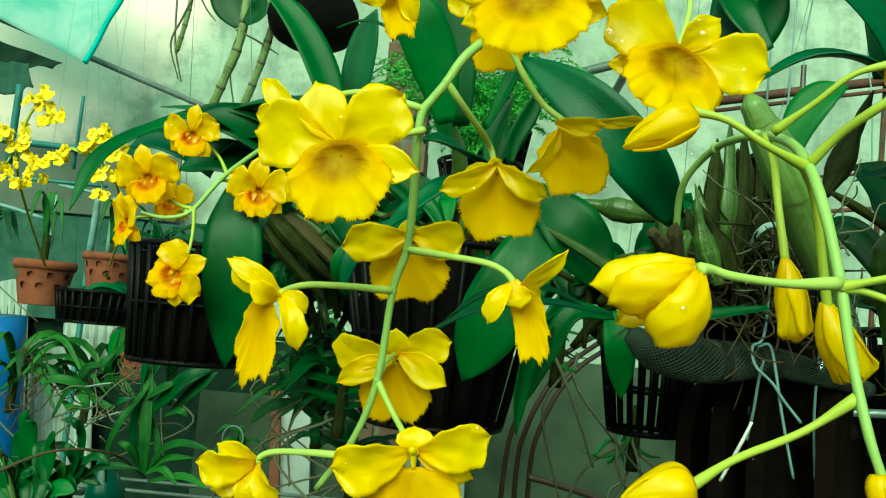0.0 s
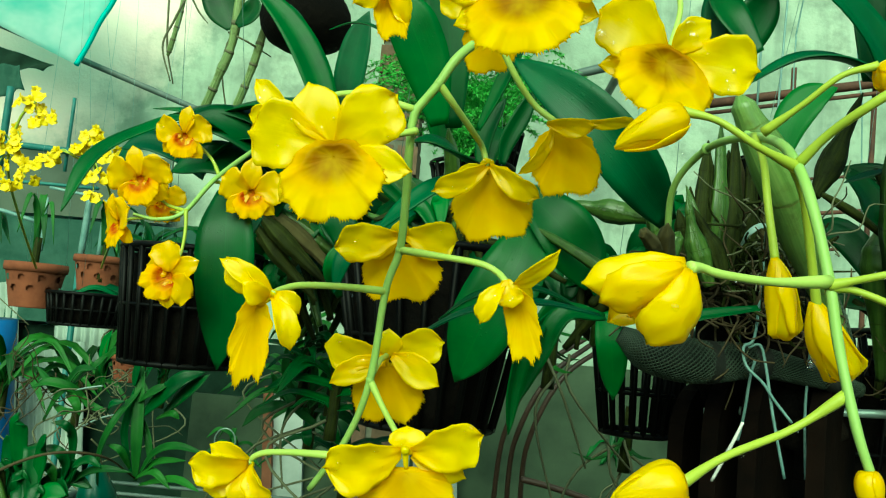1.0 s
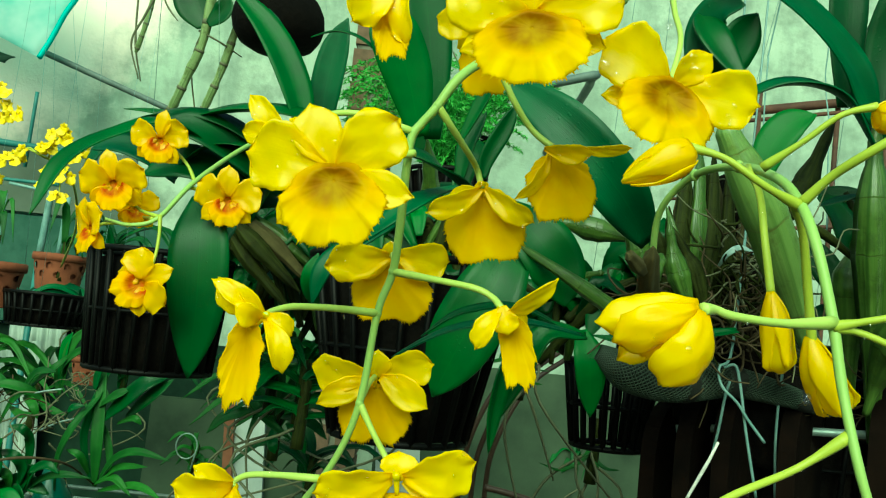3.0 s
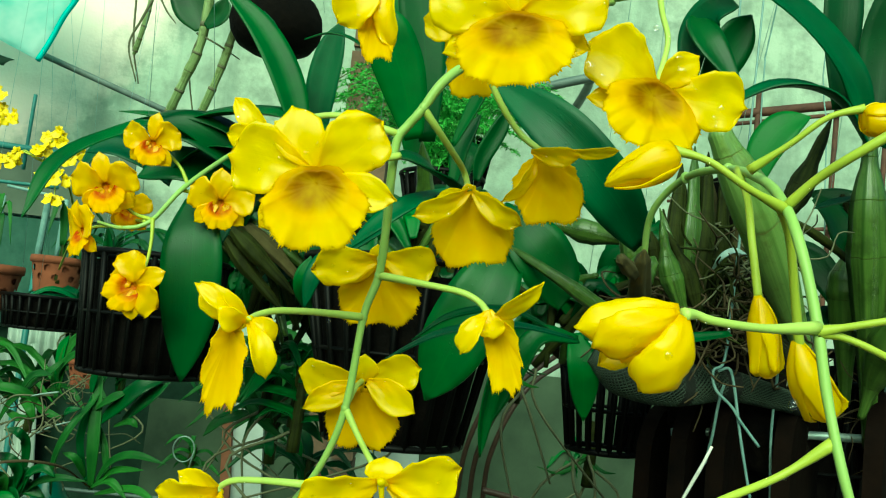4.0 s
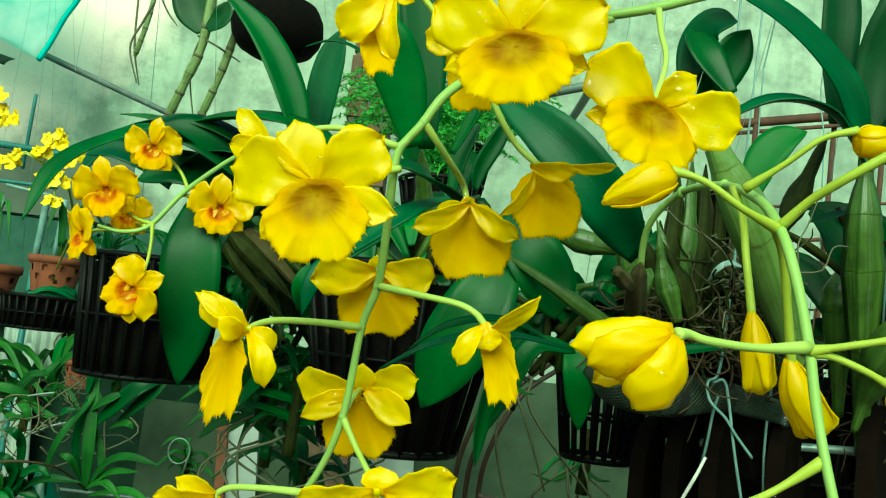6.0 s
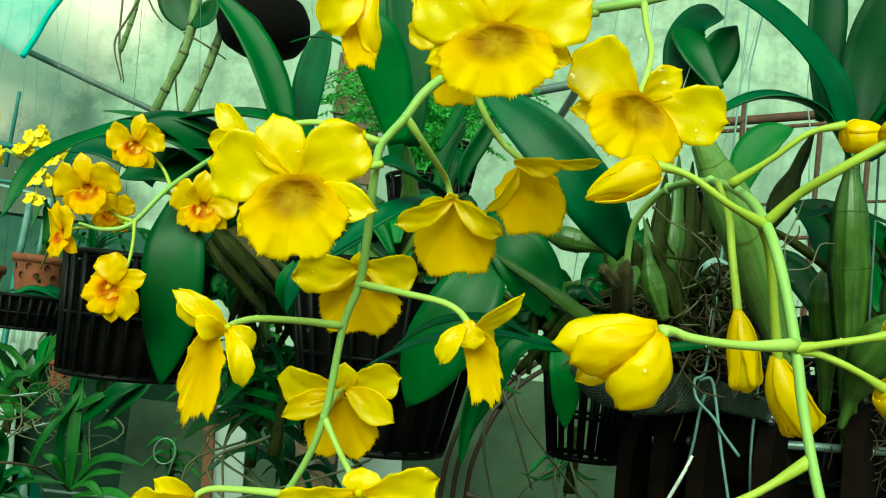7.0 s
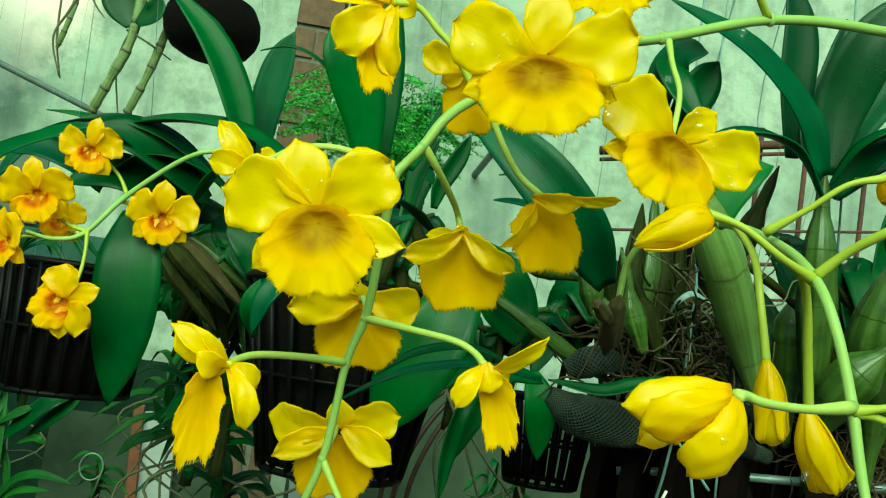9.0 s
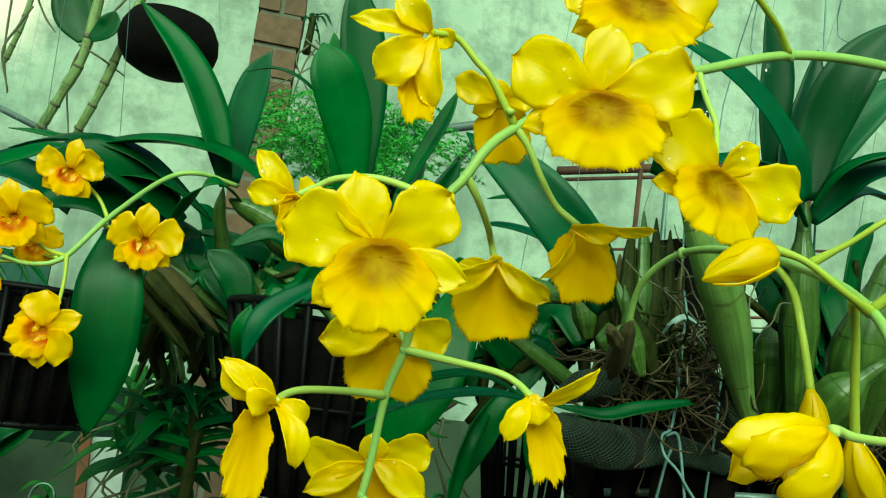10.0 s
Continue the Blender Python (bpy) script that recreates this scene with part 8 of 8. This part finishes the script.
# ------------------------------------------------------------ clay pots, small yellow blossoms and clutter on the far side
def clay_pot(at, r_top, r_low, height, label, seed):
    """A round pot with a thick rim and rows of side holes."""
    x, y, z = at
    seg = 96
    prof = [(r_low * 0.2, 0.0), (r_low, 0.0)] + [(r_low + (r_top * 0.93 - r_low) * s, height * 0.8 * s) for s in np.linspace(0.03, 1, 34)]
    prof += [(r_top, height * 0.81), (r_top * 1.02, height * 0.9), (r_top, height), (r_top * 0.9, height), (r_top * 0.87, height * 0.85)] + [((r_low + (r_top * 0.93 - r_low) * s) * 0.9, height * 0.8 * s + 0.004) for s in np.linspace(0.98, 0.05, 10)] + [(r_low * 0.2, 0.006)]
    v = [(x + r * math.cos(2 * math.pi * j / seg), y + r * math.sin(2 * math.pi * j / seg), z + h) for r, h in prof for j in range(seg)]
    holes = [(0.42, (i + 0.25) * 2 * math.pi / 9) for i in range(9)] + [(0.66, (i + 0.75) * 2 * math.pi / 9) for i in range(9)]
    f = []
    for k in range(len(prof) - 1):
        for j in range(seg):
            r, h = (prof[k][0] + prof[k + 1][0]) / 2, (prof[k][1] + prof[k + 1][1]) / 2 / height
            a = 2 * math.pi * (j + 0.5) / seg
            cut = 2 < k < 35 and any(math.hypot((h - hh) * height, r * math.remainder(a - aa, 2 * math.pi)) < r_top * 0.12 for hh, aa in holes)
            if not cut:
                f.append((k * seg + j, k * seg + (j + 1) % seg, (k + 1) * seg + (j + 1) % seg, (k + 1) * seg + j))
    p = thing("clay_pot", at, label, "flower pot", "clay pots")
    part("body", (np.array(v), f, M_TERRA, None), p)
    core = [(x + r * math.cos(2 * math.pi * j / 20), y + r * math.sin(2 * math.pi * j / 20), z + h) for r, h in ((r_low * 0.8, 0.008), (r_top * 0.78, height * 0.86), (0.002, height * 0.93)) for j in range(20)]
    part("bark_filling", (np.array(core), [(k * 20 + j, k * 20 + (j + 1) % 20, (k + 1) * 20 + (j + 1) % 20, (k + 1) * 20 + j) for k in range(2) for j in range(20)], M_CHAR, None), p)
    for a in (0.9, 2.4):
        part("hanger_wire", tube([(x + r_top * math.cos(a), y + r_top * math.sin(a), z + height), (x, 1.42, 2.46)], [0.0003, 0.0003], M_WIRE, 4, 5), p)
    return p


clay_pot((-0.5391, 1.3327, 1.3694), 0.030, 0.022, 0.044, "small terracotta pot half hidden by leaves", 3)
clay_pot((-0.7662, 1.428, 1.474), 0.0523, 0.0365, 0.0790, "terracotta orchid pot with rows of side holes", 1)
clay_pot((-0.787, 1.725, 1.515), 0.0548, 0.0414, 0.0755, "smaller terracotta orchid pot with side holes", 2)
basket((-0.6702, 1.435, 1.45), 0.0666, 0.0585, 0.0555, 26, "low black plastic tray basket hanging on wires", 0.2)
strap_plant((-0.7694, 1.691, 1.565), 4, 0.16, 0.016, 91, "young orchid tuft growing in a clay pot", M_LEAF_FAR, 0.5, 1.0, roots=0)
for k, (at, n, ln, wd, mt) in enumerate((((-1.137, 1.854, 1.599), 6, 0.20, 0.022, M_LEAF), ((-0.7575, 1.921, 1.584), 8, 0.20, 0.022, M_LEAF))):
    strap_plant(at, n, ln, wd, 140 + k, "tuft of dark strap leaves tied to the netting", mt, 0.9, 0.7, roots=1)
strap_plant((-0.7589, 1.402, 1.548), 4, 0.15, 0.012, 92, "thin-leaved orchid tuft growing in a clay pot", M_LEAF_FAR, 0.4, 1.0, roots=0)


def blossom_mesh(seed):
    rng = np.random.RandomState(seed)
    ds = []
    for k in range(6):
        big = k == 0
        f = radians(180 if big else k * 60 + 180 + rng.uniform(-8, 8))
        d = np.array([math.sin(f), math.cos(f), rng.uniform(0, 0.35)])
        g, _ = blade(d * 0.0006, d * (0.0098 if big else 0.0066), 0.0115 if big else 0.0042, 0.0004, 0, 0.2, 0.03, M_BLOSSOM, big, 6, 5, seed + k)
        ds.append(g)
    return mesh_of("blossom", *join(*ds)[:4])


BLOSSOMS = [blossom_mesh(200 + 10 * k) for k in range(4)]


def small_spray(base, pts, clusters, seed):
    sp = thing("blossom_spray", base, "airy spray of many tiny yellow blossoms on thin stems", "orchid spray", "airy yellow sprays")
    rng = np.random.RandomState(seed)
    part("stem", tube([base] + pts, [0.0022, 0.0014], M_STEM_Y, 30, 6), sp)
    line = spline([base] + pts, 30)
    for c, count, spread in clusters:
        c = np.array(c)
        near = line[np.argmin(np.linalg.norm(line - c, axis=1))]
        part("side_stem", tube([near, (near + c) / 2 + np.array([0, 0, 0.006]), c], [0.001, 0.0008], M_STEM_Y, 10, 5), sp)
        for _ in range(max(3, count * 5 // 9)):
            p = c + rng.randn(3) * np.array([spread, spread * 0.5, spread * 0.7]) * 0.8
            ob = new("blossom", BLOSSOMS[rng.randint(4)])
            ob.parent = sp
            m = pose(*p, 90 + rng.uniform(-35, 35), rng.uniform(-25, 25), rng.uniform(-40, 40))
            ob.matrix_basis = Matrix.Translation(sp.location).inverted() @ m
    return sp


small_spray((-0.7377, 1.373, 1.543), [(-0.6359, 1.12, 1.605), (-0.5606, 0.948, 1.649), (-0.5347, 0.9143, 1.698), (-0.5169, 0.9127, 1.722)],
            [((-0.5229, 0.9131, 1.715), 20, 0.014), ((-0.5119, 0.9147, 1.703), 14, 0.012), ((-0.5333, 0.9159, 1.681), 4, 0.008), ((-0.5595, 0.9152, 1.677), 9, 0.010), ((-0.5417, 0.9173, 1.663), 9, 0.009), ((-0.5275, 0.9189, 1.652), 8, 0.010), ((-0.5593, 0.9191, 1.636), 12, 0.012), ((-0.5213, 0.9209, 1.633), 8, 0.010), ((-0.5484, 0.9207, 1.624), 7, 0.008)], 5)
small_spray((-0.7604, 1.671, 1.564), [(-0.5688, 1.273, 1.613), (-0.4441, 0.9531, 1.645), (-0.4573, 0.891, 1.659)],
            [((-0.4358, 0.8901, 1.678), 14, 0.012), ((-0.4453, 0.8905, 1.669), 8, 0.008), ((-0.4163, 0.8919, 1.667), 5, 0.008), ((-0.475, 0.8906, 1.656), 7, 0.009), ((-0.4392, 0.894, 1.635), 8, 0.010), ((-0.4238, 0.8939, 1.642), 6, 0.008), ((-0.4857, 0.8904, 1.653), 4, 0.007), ((-0.4278, 0.8965, 1.613), 4, 0.008)], 6)


def ribbed_sheet(a, b_, c, d, ribs, label):
    """A corrugated sheet between four corners."""
    a, b_, c, d = [np.array(p) for p in (a, b_, c, d)]
    n = ribs * 6 + 1
    nr = np.cross(b_ - a, d - a)
    nr /= np.linalg.norm(nr)
    g, uv = np.zeros((n, 4, 3)), np.zeros((n, 4, 2))
    for i in range(n):
        for j in range(4):
            u, v = i / (n - 1), j / 3
            g[i, j] = (a * (1 - u) + b_ * u) * (1 - v) + (d * (1 - u) + c * u) * v + nr * 0.006 * math.cos(2 * math.pi * ribs * u)
            uv[i, j] = (u, v)
    single("corrugated_sheet", sheet(g, uv, 0.0015, M_PALE), label, "sheet", "corrugated sheets")


ribbed_sheet((-1.048, 2.075, 1.421), (-0.9063, 2.078, 1.448), (-0.9089, 2.092, 1.305), (-1.048, 2.088, 1.281), 6, "pale corrugated plastic sheet leaning by the wall")
ribbed_sheet((-1.24, 2.069, 1.51), (-1.153, 2.07, 1.532), (-1.061, 2.21, -0.022), (-1.148, 2.207, -0.0297), 5, "pale corrugated plastic sheet standing by the wall")
ribbed_sheet((-1.107, 2.027, 1.375), (-0.9441, 2.032, 1.39), (-0.8396, 2.116, 0.0098), (-1.006, 2.11, -0.0048), 8, "grey corrugated sheet standing on the ground")
single("barrel", tube([(-1.062, 1.97, 0.3913), (-1.085, 1.914, 0.9834), (-1.099, 1.871, 1.431)], [0.06, 0.062, 0.06], M_BLUE, 12, 28), "blue plastic barrel on the ground", "barrel")
single("plank", plate([(-0.4154, 1.869, 1.322), (-0.3484, 1.871, 1.328), (-0.2889, 2.014, 0.2608), (-0.3639, 2.012, 0.2542)], 0.02, M_PIPE), "pale grey plank leaning upright by the wall", "plank")
single("plank", plate([(-0.4349, 1.847, 1.335), (-0.4145, 1.848, 1.337), (-0.3575, 1.991, 0.2676), (-0.3809, 1.99, 0.2655)], 0.02, M_POSTWOOD), "reddish wooden post by the wall", "post")
single("plank", plate([(-0.0921, 1.905, 1.237), (0.0075, 1.902, 1.254), (0.0871, 2.043, 0.3253), (-0.018, 2.045, 0.3142)], 0.02, M_PIPE), "pale grey plank leaning upright by the wall", "plank")
for pts in ([(0.2492, 1.518, 1.502), (0.1657, 1.471, 1.434), (0.118, 1.478, 1.34), (0.1069, 1.538, 1.228), (0.124, 1.667, 0.9333)], [(0.2657, 1.52, 1.492), (0.1874, 1.482, 1.431), (0.1399, 1.489, 1.33), (0.1317, 1.54, 1.22), (0.1517, 1.668, 0.9357)],
            [(0.2412, 1.537, 1.511), (0.1477, 1.499, 1.442), (0.0991, 1.506, 1.345), (0.0852, 1.558, 1.223), (0.0907, 1.666, 0.9304)]):
    end = np.array(pts[-1])
    single("hose", tube(list(pts) + [(end[0], end[1] + 0.05, 0.01)], [0.005, 0.005], M_HOSE, 40, 8), "brown rubber hose hanging in a curve", "hose", "brown hoses")
single("hose", tube([(0.126, 1.487, 1.245), (0.1773, 1.49, 1.236), (0.2549, 1.495, 1.216), (0.3599, 1.504, 1.169)], [0.006, 0.006], M_HOSE, 20, 8), "brown rubber hose lying across the board", "hose", "brown hoses")


def fern(at, count, length, seed, label):
    """Feathery fronds: each a thin stalk with two rows of needle-like leaflets, in one mesh."""
    rng = np.random.RandomState(seed)
    at = np.array(at)
    verts, faces = [], []
    for _ in range(count):
        a = rng.uniform(0, 2 * math.pi)
        out = np.array([math.cos(a), 0.6 * math.sin(a), 0])
        ln = length * rng.uniform(0.6, 1.1)
        p = at + rng.randn(3) * 0.012
        pts = [p, p + out * ln * 0.3 + np.array([0, 0, ln * 0.5]), p + out * ln * 0.7 + np.array([0, 0, ln * 0.72]), p + out * ln * 1.05 + np.array([0, 0, ln * 0.6])]
        line = spline(pts, 26)
        for i in range(3, 26):
            t = line[i] - line[i - 1]
            t /= np.linalg.norm(t)
            for sgn in (-1, 1):
                sd = np.cross(t, (0, 0, 1)) * sgn + rng.randn(3) * 0.25
                sl = 0.017 * math.sin(math.pi * (i + 3) / 30) * rng.uniform(0.7, 1.2)
                for q in range(4):
                    b0 = line[i] + sd * sl * (q / 4)
                    d2 = sd * 0.5 + t * (0.9 if q % 2 else -0.2) + rng.randn(3) * 0.4
                    tip = b0 + d2 / np.linalg.norm(d2) * 0.007
                    wv = np.cross(d2, rng.randn(3))
                    wv = wv / (np.linalg.norm(wv) + 1e-6) * 0.0012
                    o = len(verts)
                    verts += [b0 - wv, b0 + wv, tip]
                    faces.append((o, o + 1, o + 2))
    f = thing("fern", tuple(at), label, "fern")
    part("fronds", (np.array(verts), faces, M_FERN, None), f, "fine feathery green fronds", kind="stuff")
    part("stem", tube([at - np.array([0, 0, 0.05]), at + np.array([0, 0, 0.02])], [0.004, 0.003], M_CANE, 5, 6), f)
    return f


fern((-0.0156, 1.136, 1.724), 70, 0.17, 4, "feathery light green fern in a hanging basket")
fern((0.0048, 1.179, 1.792), 54, 0.14, 5, "feathery light green fern behind the leaves")
basket((-0.0048, 1.165, 1.666), 0.06, 0.045, 0.07, 18, "small black basket holding a fern", 0.2)
basket((0.0113, 1.205, 1.738), 0.055, 0.045, 0.06, 18, "small netted basket holding a fern", 0.2)
strap_plant((-0.1047, 1.575, 2.153), 9, 0.05, 0.012, 120, "tiny dark seedling fixed to the pillar", M_LEAF, 0.8, 0.6, roots=6)
single("bottle", tube([(-0.5717, 1.37, 1.113), (-0.5809, 1.363, 1.178), (-0.5871, 1.358, 1.229)], [0.032, 0.032, 0.010], M_GREENGLASS, 16, 20), "green plastic bottle among the plants", "bottle")
single("wire_ring", tube([tuple(np.add((-0.3721, 1.34, 1.287), (0.017 * math.cos(a), 0.004, 0.020 * math.sin(a)))) for a in np.linspace(0, 2 * math.pi, 16)] + [(-0.361, 1.343, 1.252)], [0.0012, 0.0012], M_ROD, 40, 6), "loop of thin wire above the plants", "wire")

single("dry_branch", tube([(-0.588, 1.003, 1.261), (-0.5009, 1.003, 1.304), (-0.447, 1.05, 1.30), (-0.4437, 1.1632, 1.2526)], [0.0022, 0.0018, 0.0012], M_ROOT, 24, 6, lumps=0.1), "thin dry branch lying across the leaves", "branch")
strap_plant((0.3955, 1.987, 1.173), 6, 0.14, 0.024, 170, "small bright seedling by the board panel", M_LEAF_BRIGHT, 0.6, 0.9, roots=1)
strap_plant((0.1041, 0.9621, 1.47), 7, 0.10, 0.007, 171, "thin-leaved tuft under the black basket", M_LEAF_FAR, 0.9, -0.4, roots=3)
strap_plant((0.2118, 1.026, 1.373), 5, 0.10, 0.006, 172, "thin dangling tuft under the black basket", M_LEAF_FAR, 0.6, -0.6, roots=5)
strap_plant((-0.3737, 1.396, 1.233), 12, 0.06, 0.010, 173, "tiny reddish seedlings in a wire holder", M_LEAF_FAR, 0.9, 0.4, roots=3)
strap_plant((-0.1464, 0.9739, 1.387), 12, 0.10, 0.014, 174, "tuft of short green leaves below the basket", M_LEAF_BRIGHT, 0.9, 0.2, roots=1)
strap_plant((-0.1928, 1.021, 1.418), 12, 0.10, 0.014, 175, "tuft of short green leaves below the basket", M_LEAF_BRIGHT, 0.9, 0.3, roots=1)


def shelf_frame():
    """Painted bars of a plant stand before the wall, with pale cross battens."""
    fr = thing("plant_stand", (-1.15, 1.75, 0.0), "teal painted pipe plant stand before the wall", "stand")
    for pts, r in (([(-1.1467, 1.7316, 1.8258), (-1.0058, 1.7180, 1.8185), (-0.8417, 1.7055, 1.8087), (-0.7310, 1.6909, 1.7996)], 0.0075), ([(-1.0250, 1.7055, 1.9430), (-1.0364, 1.7214, 1.7688)], 0.008), ([(-0.8849, 1.7124, 1.9305), (-0.8936, 1.7272, 1.7690)], 0.004), ([(-1.0898, 1.7219, 1.7394), (-0.9780, 1.7266, 1.7393), (-0.8120, 1.7235, 1.7373)], 0.004)):
        part("bar", tube(pts, [r, r], M_TEAL, 6, 8), fr)
    for pts, r in (([(-1.0854, 1.7072, 1.6847), (-1.0049, 1.7017, 1.6707), (-0.9249, 1.6967, 1.6520)], 0.008), ([(-0.9112, 1.7101, 1.7293), (-0.8111, 1.7054, 1.7168)], 0.006), ([(-0.9259, 1.7314, 1.7105), (-0.9309, 1.7423, 1.5926)], 0.006), ([(-0.8382, 1.7442, 1.7198), (-0.8483, 1.7561, 1.5883)], 0.012), ([(-0.8005, 1.7460, 1.7169), (-0.8086, 1.7575, 1.5918)], 0.01)):
        part("batten", tube(pts, [r * 0.6, r * 0.6], M_WIRE, 6, 6), fr, "pale weathered batten")
    for x, y in ((-1.30, 1.78), (-0.86, 1.78)):
        part("leg", tube([(x, y, 0.0), (x, y, 1.62)], [0.007, 0.007], M_TEAL, 4, 8), fr)


shelf_frame()
root_tangle("root_tangle", (-0.5661, 1.2184, 1.3366), (0.05, 0.02, 0.035), 11, 0.10, 0.0011, M_ROOT, 20, "tangle of dry orchid roots among the strap leaves")
root_tangle("root_tangle", (-0.6511, 1.2440, 1.3481), (0.05, 0.02, 0.035), 11, 0.10, 0.0011, M_ROOT, 21, "tangle of dry orchid roots among the strap leaves")
root_tangle("root_tangle", (0.1658, 0.5502, 1.5447), (0.022, 0.010, 0.018), 34, 0.07, 0.0010, M_ROOT, 40, "brown old sheaths and roots at the foot of the canes")
root_tangle("root_tangle", (0.2101, 0.5425, 1.5716), (0.022, 0.010, 0.018), 30, 0.08, 0.0008, M_ROOT_PALE, 41, "pale wiry roots before the dark backing")
root_tangle("root_tangle", (0.2091, 0.5545, 1.5324), (0.022, 0.010, 0.018), 26, 0.07, 0.0010, M_ROOT, 42, "brown wiry roots before the dark backing")
root_tangle("root_tangle", (0.1403, 0.5533, 1.5243), (0.022, 0.010, 0.018), 16, 0.05, 0.0010, M_ROOT, 43, "dry roots on the netted mount")
